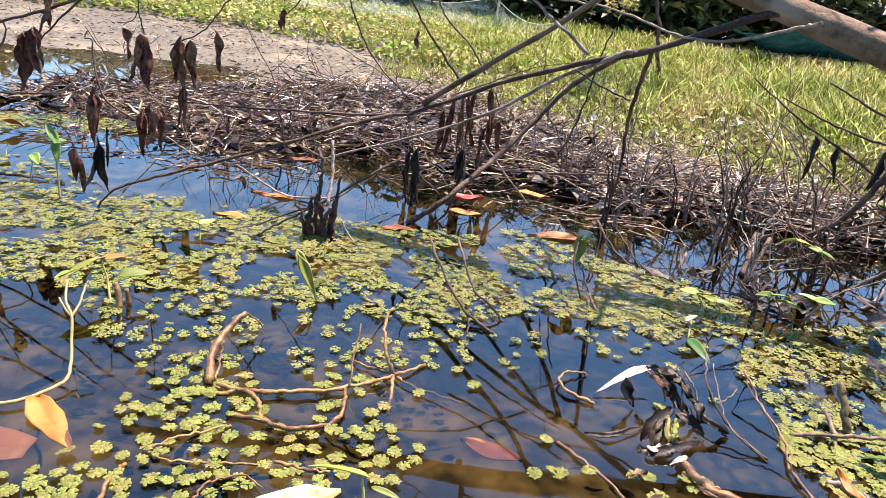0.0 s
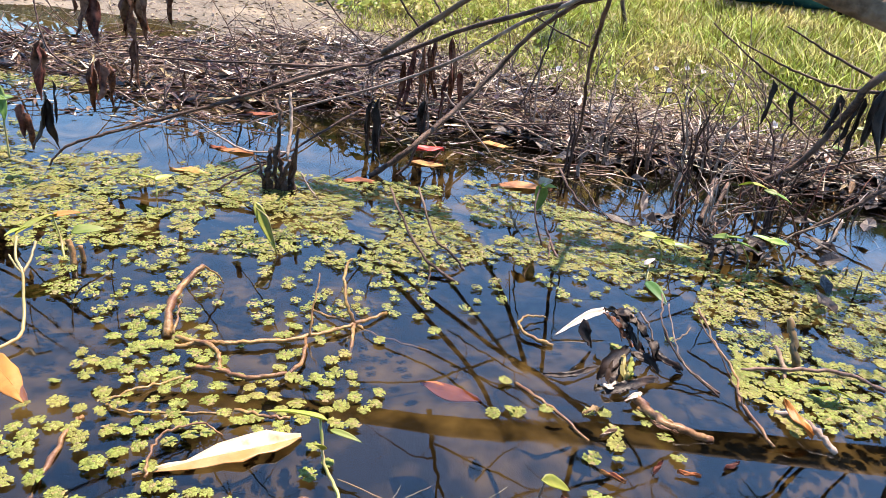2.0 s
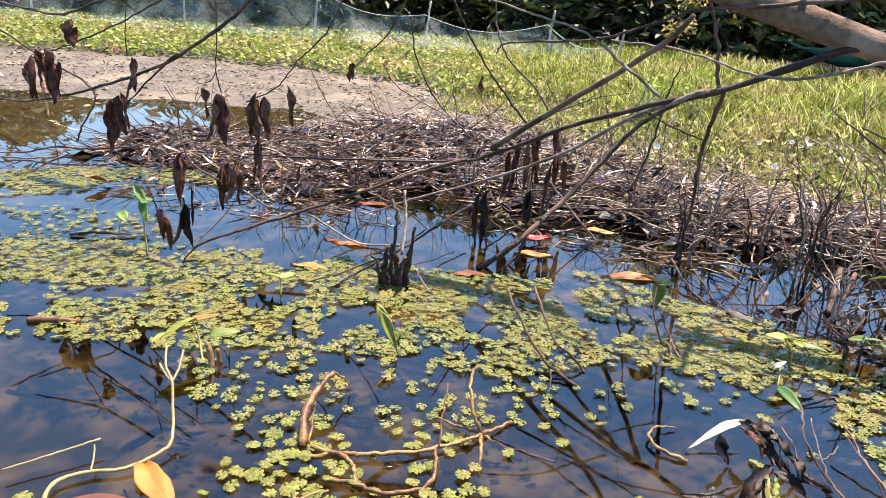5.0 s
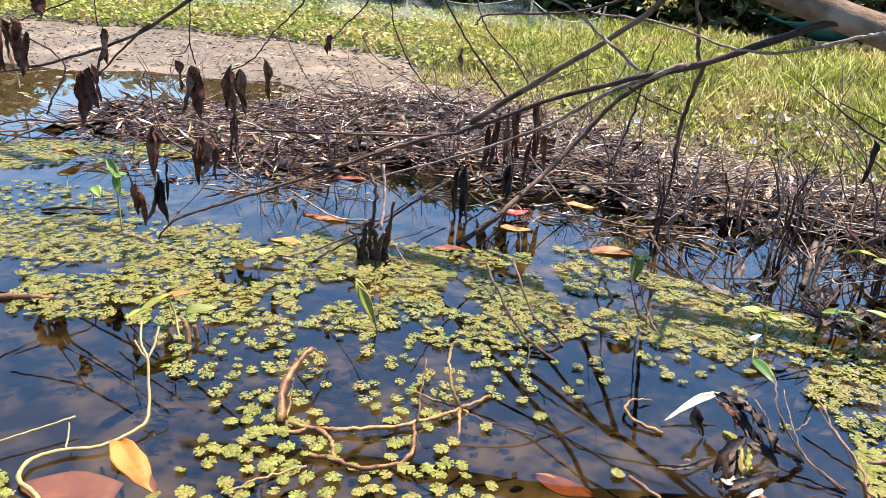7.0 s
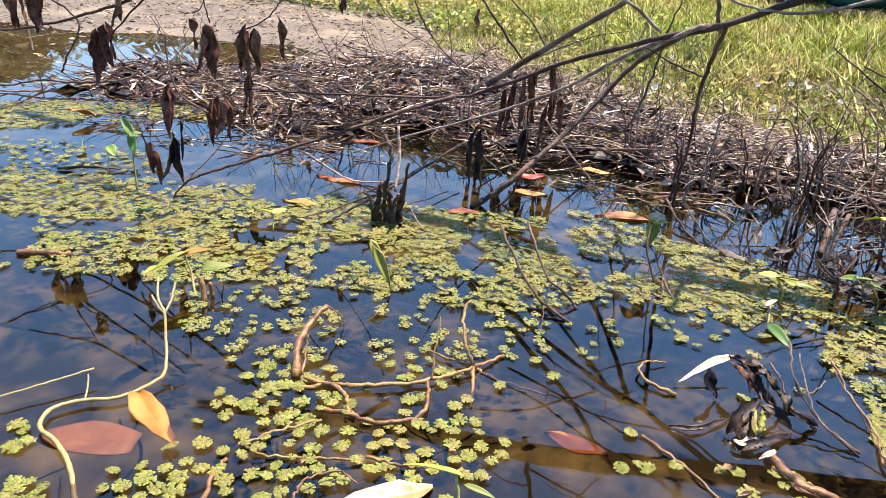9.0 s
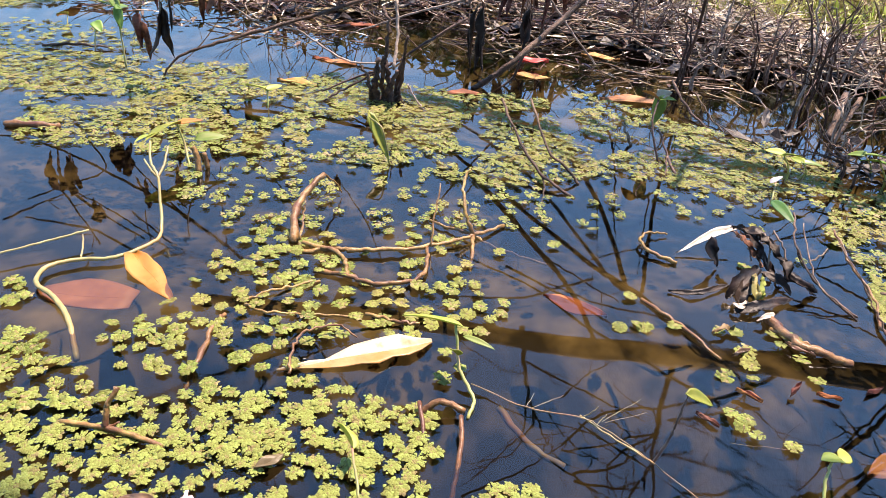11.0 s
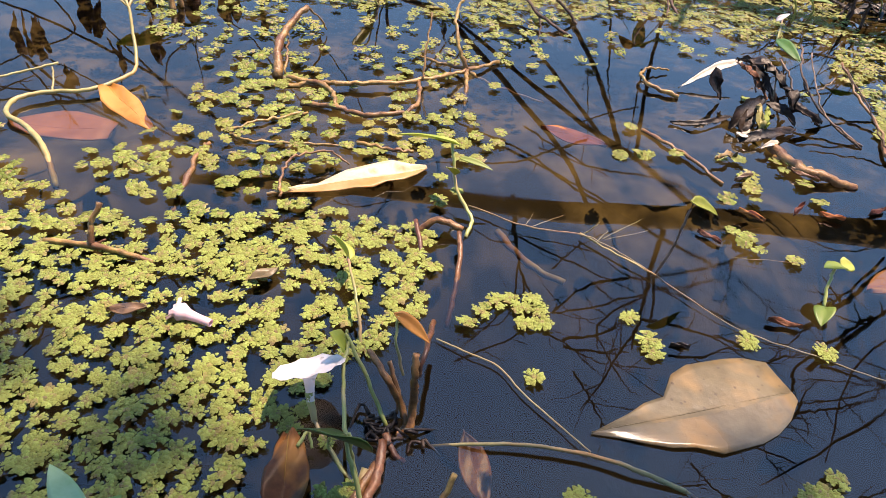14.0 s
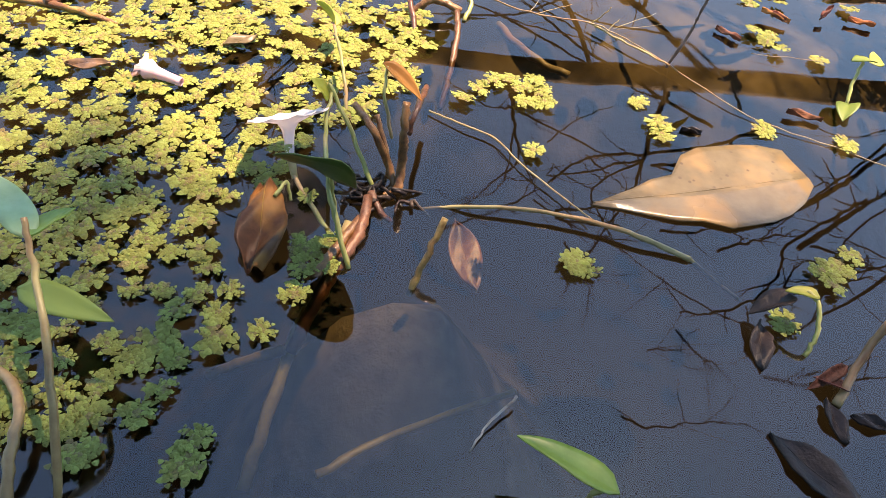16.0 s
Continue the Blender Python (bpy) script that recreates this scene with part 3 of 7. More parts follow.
hang((-0.762, 1.370, 0.411), 3, 0.055, 0.020, 0.04)
hang((-0.842, 1.360, 0.346), 6, 0.100, 0.026, 0.03)
hang((-0.806, 1.360, 0.327), 1, 0.055, 0.016, 0.01)
hang((-0.643, 1.330, 0.357), 2, 0.078, 0.018, 0.006)
hang((-0.684, 1.340, 0.275), 5, 0.100, 0.022, 0.026)
hang((-0.559, 1.440, 0.283), 1, 0.065, 0.022, 0.002)
hang((-0.524, 1.430, 0.270), 3, 0.088, 0.024, 0.02)
hang((-0.510, 1.430, 0.262), 1, 0.088, 0.014, 0.004)
hang((-0.439, 1.450, 0.281), 5, 0.094, 0.022, 0.022)
hang((-0.384, 1.440, 0.301), 1, 0.092, 0.019, 0.002)
hang((-0.441, 1.450, 0.190), 3, 0.100, 0.016, 0.01)
hang((-0.263, 1.500, 0.345), 2, 0.033, 0.014, 0.008)
hang((-0.460, 1.300, 0.162), 5, 0.085, 0.017, 0.022)
hang((0.028, 1.420, 0.117), 4, 0.125, 0.017, 0.02, "black_leaf")
hang((0.010, 1.600, 0.330), 1, 0.055, 0.016, 0.002)
hang((0.122, 1.600, 0.216), 5, 0.110, 0.012, 0.04)
hang((0.165, 1.600, 0.225), 5, 0.120, 0.012, 0.04)
hang((0.101, 1.600, 0.164), 4, 0.110, 0.012, 0.04)
hang((0.191, 1.600, 0.157), 4, 0.110, 0.012, 0.04)
hang((0.138, 1.500, 0.099), 3, 0.085, 0.016, 0.02, "black_leaf")

# dead stalk with pale withered leaves beside the vine
stalk = thing("withered_stalk", (-0.535, 1.249, 0.000), "withered pale brown stalk with shrivelled hanging leaves", "dead plant")
limb([(-0.486, 1.130, 0.303), (-0.491, 1.130, 0.291), (-0.480, 1.130, 0.289), (-0.480, 1.130, 0.261), (-0.469, 1.120, 0.223), (-0.455, 1.120, 0.197), (-0.419, 1.130, 0.173)], 0.0012, 0.0022, "stem", "twig", 0.0015, stalk)
hang((-0.471, 1.120, 0.228), 3, 0.083, 0.018, 0.008, "dead_leaf", stalk)
hang((-0.475, 1.120, 0.149), 2, 0.099, 0.018, 0.004, "black_leaf", stalk)
hang((-0.461, 1.120, 0.160), 1, 0.077, 0.010, 0.002, "black_leaf", stalk)
hang((-0.513, 1.120, 0.123), 2, 0.066, 0.014, 0.004, "dead_leaf", stalk)

# ---- second dead bough over the water ----
bough = thing("dead_bough", (0.625, 1.125, 0.000), "dead dark bough with forked twigs and black hanging leaves", "branch")
limb([(0.979, 1.200, 0.315), (0.909, 1.220, 0.265), (0.886, 1.250, 0.178), (0.851, 1.280, 0.089), (0.800, 1.300, 0.039), (0.722, 1.320, -0.060), (0.713, 1.320, -0.099)], 0.011, 0.004, "branch", "bark", 0.003, bough)
limb([(0.648, 1.350, 0.327), (0.754, 1.320, 0.254), (0.836, 1.300, 0.212), (0.906, 1.260, 0.168)], 0.0018, 0.004, "twig", "bark", 0.003, bough)
limb([(0.710, 1.350, 0.298), (0.809, 1.320, 0.260), (0.895, 1.280, 0.239), (0.959, 1.200, 0.252)], 0.0018, 0.005, "twig", "bark", 0.003, bough)
limb([(0.764, 1.300, 0.337), (0.841, 1.280, 0.302), (0.908, 1.220, 0.268)], 0.002, 0.004, "twig", "bark", 0.003, bough)
limb([(0.950, 1.100, 0.141), (0.887, 1.100, 0.088), (0.837, 1.100, 0.050), (0.769, 1.100, 0.003)], 0.006, 0.003, "branch", "bark", 0.003, bough)
limb([(0.834, 1.080, 0.049), (0.813, 1.060, 0.019), (0.775, 1.050, -0.006), (0.726, 1.040, -0.029)], 0.0045, 0.003, "branch", "pale_bark", 0.003, bough)
limb([(1.099, 1.300, 0.131), (1.003, 1.320, 0.097), (0.913, 1.350, 0.054)], 0.004, 0.002, "twig", "bark", 0.003, bough)
limb([(0.653, 1.500, 0.091), (0.660, 1.450, 0.041), (0.675, 1.400, -0.019), (0.678, 1.360, -0.068)], 0.003, 0.004, "twig", "bark", 0.004, bough)
limb([(0.864, 1.600, 0.059), (0.876, 1.550, 0.032), (0.896, 1.450, -0.015)], 0.004, 0.002, "twig", "pale_bark", 0.003, bough)
hang((0.781, 1.330, 0.236), 1, 0.12, 0.018, 0.002, "black_leaf", bough)
hang((0.823, 1.310, 0.227), 1, 0.1, 0.017, 0.002, "black_leaf", bough)
hang((0.892, 1.270, 0.230), 2, 0.1, 0.018, 0.01, "black_leaf", bough)
hang((0.922, 1.240, 0.250), 3, 0.13, 0.02, 0.03, "black_leaf", bough)
hang((0.939, 1.220, 0.256), 3, 0.13, 0.02, 0.02, "black_leaf", bough)
hang((0.728, 1.330, 0.024), 2, 0.09, 0.02, 0.01, "black_leaf", bough)

# ---- bare canopy overhead, outside the view, mirrored in the water ----
rc = random.Random(5)


def bare_limb(pts, r0, depth_parent, twigs, reach, drop=0.1):
    ob, line = limb(pts, r0, r0 * 0.3, "branch", "bark", 0.012, depth_parent, "", 6)
    for k in range(twigs):
        i = rc.randrange(2, len(line) - 1)
        d = (line[i] - line[i - 1]).normalized()
        side = Vector((rc.uniform(-1, 1), rc.uniform(-1, 1), rc.uniform(-0.35, 0.3))).normalized()
        q = (d * 0.7 + side).normalized()
        L = reach * rc.uniform(0.5, 1.2)
        m = line[i] + q * L * 0.5 + Vector((rc.uniform(-0.05, 0.05), rc.uniform(-0.05, 0.05), 0.02))
        e = line[i] + q * L + Vector((rc.uniform(-0.12, 0.12), rc.uniform(-0.12, 0.12), -drop * L))
        _, l2 = limb([line[i], m, e], r0 * 0.4, 0.0016, "twig", "bark", 0.006, depth_parent, "", 5)
        for s in range(3):
            j = rc.randrange(3, len(l2) - 1)
            q2 = Vector((rc.uniform(-1, 1), rc.uniform(-1, 1), rc.uniform(-0.3, 0.3))).normalized()
            limb([l2[j], l2[j] + q2 * L * 0.22 + Vector((0, 0, 0.01)), l2[j] + q2 * L * 0.42], r0 * 0.2, 0.001, "twig", "bark", 0.004, depth_parent, "", 4)


bare_limb([(0.5, 1.2, 0.5), (0.47, 1.1, 0.62), (0.45, 1.03, 0.74)], 0.009, tree, 3, 0.3)
bare_limb([(0.2, 1.4, 0.62), (0.23, 1.36, 0.76), (0.26, 1.33, 0.88)], 0.009, tree, 4, 0.3)
bare_limb([(-0.15, 1.65, 0.73), (-0.4, 1.6, 0.9), (-0.8, 1.5, 1.05), (-1.2, 1.45, 1.2)], 0.012, tree, 5, 0.42)
bare_limb([(-0.3, 1.75, 0.8), (-0.4, 1.95, 1.1), (-0.55, 2.1, 1.5)], 0.012, tree, 6, 0.5)
bare_limb([(1.0, 0.95, 0.32), (1.05, 1.0, 0.8), (0.95, 1.1, 1.3)], 0.009, tree, 3, 0.45)

# fine crooked twigs high over the nearest water
def high_twig(pts, r):
    _, line = limb(pts, r * 1.1, r * 0.5, "twig", "bark", 0.008, tree, "", 5)
    for s in range(2 + len(pts)):
        j = rc.randrange(2, len(line) - 1)
        d = (line[j] - line[j - 1]).normalized()
        q = (d * 0.8 + Vector((rc.uniform(-1, 1), rc.uniform(-1, 1), rc.uniform(-0.3, 0.3)))).normalized()
        L = rc.uniform(0.03, 0.13)
        limb([line[j], line[j] + q * L * 0.5 + Vector((rc.uniform(-0.01, 0.01), rc.uniform(-0.01, 0.01), 0)), line[j] + q * L], r * 0.5, 0.001, "twig", "bark", 0.003, tree, "", 4)


high_twig([(1.295, 1.483, 1.00), (1.146, 1.378, 1.00), (0.998, 1.266, 1.00), (0.944, 1.167, 1.00), (0.850, 1.063, 1.00), (0.741, 1.012, 1.00), (0.655, 1.000, 1.00)], 0.006)
high_twig([(1.398, 1.346, 1.10), (1.201, 1.266, 1.10), (1.058, 1.230, 1.10), (0.930, 1.194, 1.10)], 0.004)
high_twig([(1.377, 1.302, 1.10), (1.165, 1.314, 1.10), (1.039, 1.311, 1.10)], 0.003)
high_twig([(1.344, 1.288, 1.05), (1.188, 1.371, 1.05), (1.065, 1.383, 1.05)], 0.003)
high_twig([(0.324, 1.338, 1.00), (0.417, 1.262, 1.00), (0.482, 1.226, 1.00), (0.600, 1.222, 1.00)], 0.003)
high_twig([(0.510, 0.806, 0.90), (0.557, 0.814, 0.90), (0.613, 0.825, 0.90)], 0.0025)
high_twig([(0.585, 0.871, 0.90), (0.617, 0.814, 0.90), (0.658, 0.787, 0.90)], 0.003)
high_twig([(0.779, 0.803, 0.95), (0.891, 0.795, 0.95), (1.023, 0.830, 0.95)], 0.004)
high_twig([(0.856, 0.811, 0.95), (0.964, 0.850, 0.95), (1.023, 0.868, 0.95)], 0.003)
high_twig([(0.437, 0.651, 0.90), (0.483, 0.630, 0.90), (0.575, 0.650, 0.90), (0.636, 0.656, 0.90)], 0.003)
high_twig([(0.824, 1.039, 1.00), (0.817, 0.962, 1.00), (0.844, 0.937, 1.00)], 0.0025)
high_twig([(1.101, 1.799, 1.00), (0.890, 1.660, 1.00), (0.674, 1.586, 1.00), (0.484, 1.532, 1.00), (0.361, 1.402, 1.00)], 0.0075)
high_twig([(0.956, 1.706, 1.00), (0.902, 1.574, 1.00), (0.845, 1.460, 1.00)], 0.0035)
high_twig([(0.379, 1.591, 1.00), (0.473, 1.713, 1.00), (0.610, 1.816, 1.00)], 0.0035)
high_twig([(0.486, 1.550, 1.00), (0.533, 1.485, 1.00), (0.586, 1.421, 1.00)], 0.003)
high_twig([(0.946, 1.612, 1.00), (0.978, 1.543, 1.00), (1.011, 1.458, 1.00)], 0.003)
high_twig([(1.520, 1.834, 1.05), (1.274, 1.611, 1.05), (1.231, 1.626, 1.05)], 0.006)
high_twig([(0.090, 1.196, 1.00), (0.240, 1.295, 1.00), (0.362, 1.402, 1.00)], 0.004)
high_twig([(0.264, 1.748, 1.00), (0.452, 1.622, 1.00), (0.614, 1.512, 1.00)], 0.0045)
high_twig([(0.674, 1.535, 1.00), (0.765, 1.499, 1.00), (0.841, 1.443, 1.00)], 0.004)
high_twig([(1.015, 3.324, 1.10), (0.895, 2.876, 1.10), (0.793, 2.498, 1.10)], 0.005)
high_twig([(0.735, 3.275, 1.10), (0.686, 2.898, 1.10), (0.639, 2.567, 1.10)], 0.004)
high_twig([(1.226, 1.550, 1.00), (1.060, 1.395, 1.00), (0.925, 1.277, 1.00)], 0.004)
high_twig([(1.737, 2.050, 1.10), (1.454, 1.922, 1.10), (1.303, 2.004, 1.10)], 0.004)
high_twig([(0.612, 1.404, 1.00), (0.691, 1.386, 1.00), (0.767, 1.361, 1.00), (0.851, 1.338, 1.00)], 0.006)
high_twig([(0.654, 1.268, 1.00), (0.753, 1.277, 1.00), (0.858, 1.333, 1.00)], 0.005)
high_twig([(0.795, 1.215, 1.00), (0.938, 1.282, 1.00), (1.020, 1.307, 1.00)], 0.005)
high_twig([(1.070, 1.412, 1.00), (1.252, 1.548, 1.00), (1.429, 1.698, 1.00), (1.657, 1.883, 1.00)], 0.011)
high_twig([(1.023, 1.255, 1.00), (1.203, 1.396, 1.00), (1.329, 1.492, 1.00), (1.598, 1.706, 1.00)], 0.01)
high_twig([(0.845, 1.030, 1.00), (0.930, 1.097, 1.00), (0.991, 1.193, 1.00)], 0.005)
high_twig([(0.877, 1.088, 1.00), (0.959, 1.111, 1.00), (1.058, 1.133, 1.00), (1.194, 1.179, 1.00)], 0.005)
high_twig([(1.058, 1.268, 1.00), (1.135, 1.246, 1.00), (1.223, 1.208, 1.00)], 0.005)
high_twig([(0.678, 1.533, 1.00), (0.802, 1.565, 1.00), (0.909, 1.622, 1.00)], 0.006)
high_twig([(0.379, 1.300, 1.00), (0.500, 1.342, 1.00), (0.613, 1.435, 1.00)], 0.005)
high_twig([(0.377, 1.278, 1.00), (0.471, 1.263, 1.00), (0.550, 1.270, 1.00)], 0.005)
high_twig([(0.396, 1.194, 1.00), (0.429, 1.096, 1.00), (0.451, 1.017, 1.00)], 0.004)
high_twig([(0.233, 2.305, 1.00), (0.432, 2.135, 1.00), (0.625, 1.950, 1.00), (0.781, 1.873, 1.00)], 0.006)
high_twig([(0.351, 2.454, 1.00), (0.508, 2.262, 1.00), (0.635, 2.125, 1.00)], 0.005)
high_twig([(-1.884, 2.966, 1.10), (-1.580, 2.695, 1.10), (-1.214, 2.432, 1.10)], 0.009)
high_twig([(-1.826, 2.492, 1.10), (-1.714, 2.757, 1.10)], 0.006)
high_twig([(-1.797, 2.858, 1.10), (-1.367, 2.371, 1.10)], 0.006)
high_twig([(-1.359, 2.647, 1.10), (-0.994, 2.333, 1.10), (-0.756, 2.208, 1.10)], 0.005)

# ---- unseen leafy tree added on the near bank to shade the nearest water ----
rn = random.Random(71)
shade = thing("added_shade_tree", (-1.6, -1.5, height(-1.6, -1.5) - 0.05), "tall unseen leafy tree added on the near bank to shade the water", "tree")
so = Vector(shade.location)
bm = bmesh.new()
rod(bm, [so, so + Vector((0.1, 0.1, 1.4)), so + Vector((0.6, 0.5, 3.0)), so + Vector((1.2, 1.0, 4.3))], 0.12, 0.05, 10, 0.015, 6, 0.05, so, rng=rn)
part("trunk", bm, M["trunk"], shade)
for q in ((1.3, 1.0, 4.5), (0.3, 1.2, 4.5), (2.3, 0.6, 4.5), (2.6, 1.3, 4.4), (1.0, 0.0, 4.5)):
    bm = bmesh.new()
    rod(bm, [so + Vector((0.9, 0.8, 3.7)), (so + Vector((1.2, 1.0, 4.2)) + Vector(q)) / 2, q], 0.035, 0.008, 8, 0.02, 6, 0.05, so, rng=rn)
    part("branch", bm, M["bark"], shade)
V, F = [], []
while len(F) < 64000:
    x, y, z = rn.uniform(-0.9, 3.0), rn.uniform(-0.7, 1.8), rn.uniform(4.2, 4.9)
    if y > 1.645 + 0.3 * (z - 4.5) - 0.07 * (x - 1.1) - 0.22 * rn.random() + 0.04 * noise.noise(Vector((x * 3, y * 3, 0))):
        continue
    m = pose(x, y, z, rn.gauss(0, 22), rn.gauss(0, 22), rn.uniform(0, 360))
    s_ = rn.uniform(0.02, 0.034)
    o = len(V)
    for q in ((0, -1, 0), (0.45, -0.2, 0.12), (0.35, 0.45, 0.1), (0, 1.2, -0.1), (-0.35, 0.45, 0.1), (-0.45, -0.2, 0.12)):
        V.append(tuple(m @ (Vector(q) * s_) - so))
    F.extend(((o, o + 1, o + 2, o + 3), (o, o + 3, o + 4, o + 5)))
cr = raw("crown", V, F, M["forest"])
cr.parent = shade

# ---- debris pile: fallen twigs and leaf litter on the mud ----
rd = random.Random(21)


def pile_spot(rng, spread=1.0):
    while True:
        x = rng.uniform(-1.15, 1.55)
        f, b = interp(x, PILE_X, PILE_FRONT), interp(x, PILE_X, PILE_BACK)
        t = rng.random() ** 1.25
        y = f - 0.06 + (b - f) * t * spread
        if x < -0.5 and rng.random() < 0.4:
            continue
        return x, y, t


def crooked(rng, L, lift=0.25, seg=4):
    p = Vector((0, 0, 0))
    d = Vector((1, rng.uniform(-0.4, 0.4), rng.uniform(-0.1, lift))).normalized()
    out = [p.copy()]
    for i in range(seg):
        p = p + d * (L / seg)
        d = (d + Vector((rng.uniform(-0.35, 0.35), rng.uniform(-0.35, 0.35), rng.uniform(-0.3, 0.22)))).normalized()
        out.append(p.copy())
    return out


V, F = [], []
LV, LF = [], []


def push(V, F, geo, m):
    o = len(V)
    a = np.array(m)
    V.extend(map(tuple, np.array(geo[0], dtype=float) @ a[:3, :3].T + a[:3, 3]))
    F.extend(tuple(i + o for i in f) for f in geo[1])


BV, BF = [], []                                    # paler copies of the dark twigs, sun highlights put into their colour
for i in range(4600):
    x, y, t = pile_spot(rd)
    L = rd.choice((0.06, 0.1, 0.15, 0.22)) * rd.uniform(0.7, 1.3)
    z = max(height(x, y), -0.01) + rd.uniform(-0.006, 0.024) * (1 - 0.5 * t)
    m = pose(x, y, z, rd.uniform(-25, 25), rd.gauss(0, 9), rd.gauss(15, 45) + rd.choice((0, 180)))
    pale = rd.random() < (0.5 if x > 0.4 else 0.3 if x > -0.3 else 0.16)
    push(BV if pale else V, BF if pale else F, tube_geo(spline(crooked(rd, L, 0.2), 2), rd.uniform(0.0009, 0.0026), rd.uniform(0.0005, 0.001), 4, 0.2, rng=rd), m)
tagged(raw("bleached_twigs", BV, BF, M["glint_twig"]), "pale broken twigs on the dark heap, sun highlights in their colour", "twigs", kind="stuff")
tagged(raw("twig_debris", V, F, M["debris"]), "tangled heap of dark broken twigs on wet mud", "twigs", kind="stuff")
for i in range(2500):
    x, y, t = pile_spot(rd, 1.05)
    z = max(height(x, y), 0.002) + rd.uniform(0.0, 0.026) * (1 - 0.5 * t)
    m = pose(x, y, z, rd.gauss(0, 15), rd.gauss(0, 15), rd.uniform(0, 360))
    push(LV, LF, leaf_geo(rd.uniform(0.03, 0.09), rd.uniform(0.005, 0.018), Matrix(), 0.9, rd.uniform(0.2, 0.9), rd.uniform(-0.7, 0.7), 0.3, 0.8, 4, 2, 0.0005, rd), m)
DV, DF = [], []
for i in range(1700):                              # black leaves laid under the heap in place of the shadow in its gaps
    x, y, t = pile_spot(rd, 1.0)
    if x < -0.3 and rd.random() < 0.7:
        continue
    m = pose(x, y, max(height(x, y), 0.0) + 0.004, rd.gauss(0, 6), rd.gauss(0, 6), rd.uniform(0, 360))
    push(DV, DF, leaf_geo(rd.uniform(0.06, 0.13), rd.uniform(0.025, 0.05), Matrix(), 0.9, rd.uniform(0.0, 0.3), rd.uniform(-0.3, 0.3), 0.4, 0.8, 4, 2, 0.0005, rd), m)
tagged(raw("rotten_leaves", DV, DF, M["black_leaf"]), "black leaves under the twigs, standing in for shadowed gaps", "leaf litter", kind="stuff")
tagged(raw("leaf_litter", LV, LF, M["litter"]), "matted grey-brown dead leaves on the mud", "leaf litter", kind="stuff")
V, F = [], []
for i in range(6000):                              # crumbs of dead plants on the open mud
    x = rd.uniform(-3.4, 2.3)
    f, b = interp(x, PILE_X, PILE_BACK) - 0.2, interp(x, BANK_X, BANK_Y) + (1.3 if x > 0.2 else 0.3)
    y = rd.uniform(f, max(b, f + 0.5))
    h = height(x, y)
    if h < -0.004 and rd.random() < 0.85:
        continue
    m = pose(x, y, max(h, 0) + 0.003, rd.gauss(0, 14), rd.gauss(0, 14), rd.uniform(0, 360))
    push(V, F, leaf_geo(rd.uniform(0.012, 0.06), rd.uniform(0.004, 0.016), Matrix(), 0.9, rd.uniform(0.1, 0.6), rd.uniform(-0.5, 0.5), 0.3, 0.8, 3, 2, 0.0005, rd), m)
for i in range(6500):                              # dead leaves and stalks between the heap and the grass
    x = rd.uniform(0.05, 1.9)
    f = interp(x, PILE_X, PILE_BACK) - 0.15
    y = f + rd.random() * (interp(x, BANK_X, BANK_Y) + 0.35 - f)
    m = pose(x, y, height(x, y) + rd.uniform(0.002, 0.012), rd.gauss(0, 16), rd.gauss(0, 16), rd.uniform(0, 360))
    push(V, F, leaf_geo(rd.uniform(0.02, 0.08), rd.uniform(0.003, 0.014), Matrix(), 0.9, rd.uniform(0.1, 0.6), rd.uniform(-0.5, 0.5), 0.3, 0.8, 3, 2, 0.0005, rd), m)
tagged(raw("mud_litter", V, F, M["dry_litter"]), "scattered crumbs of dead leaves on the mud", "leaf litter", kind="stuff")
V, F = [], []
for i in range(1500):                              # drift of twigs and dead leaves on the water before the heap
    x = rd.uniform(-1.2, 1.15)
    y = interp(x, PILE_X, PILE_FRONT) + 0.04 - rd.random() ** 1.6 * (0.42 if x < 0.75 else 0.3)
    if noise.noise(Vector((x * 4, y * 6, 9))) < -0.12 or (x > 0.45 and rd.random() < 0.8):
        continue
    m = pose(x, y, 0.002 + rd.uniform(0, 0.006), rd.gauss(0, 7), rd.gauss(0, 6), rd.gauss(0, 40) + rd.choice((0, 180)))
    if rd.random() < 0.55:
        push(V, F, tube_geo(spline(crooked(rd, rd.uniform(0.04, 0.17), 0.1), 2), rd.uniform(0.0008, 0.0022), 0.0006, 4, 0.2, rng=rd), m)
    else:
        push(V, F, leaf_geo(rd.uniform(0.015, 0.055), rd.uniform(0.004, 0.011), Matrix(), 0.9, rd.uniform(0.1, 0.5), rd.uniform(-0.4, 0.4), 0.3, 0.8, 4, 2, 0.0005, rd), m)
tagged(raw("drift_litter", V, F, M["litter"]), "wet brown twigs and dead leaves drifting on the water", "leaf litter", kind="stuff")
# upright dry stalks
stalks = []
for k in range(5):
    bm = bmesh.new()
    L = 0.16 + 0.035 * k
    pts = [Vector((0, 0, -0.03)), Vector((0.01, 0.0, L * 0.3)), Vector((-0.012 * k + 0.02, 0.012, L * 0.65)), Vector((0.03 - 0.02 * k, -0.01, L))]
    line = rod(bm, pts, 0.0017, 0.0008, 5, 0.002, 5, 0.15, rng=rd)
    for s in range(2 + k % 2):
        j = rd.randrange(5, len(line) - 3)
        q = Vector((rd.uniform(-1, 1), rd.uniform(-1, 1), rd.uniform(0.3, 1.2))).normalized()
        rod(bm, [line[j], line[j] + q * 0.03, line[j] + q * 0.07 + Vector((0, 0, 0.01))], 0.001, 0.0006, 4, 0.001, 3, rng=rd)
    stalks.append(mesh_of("dry_stalk", bm, M["twig"]))
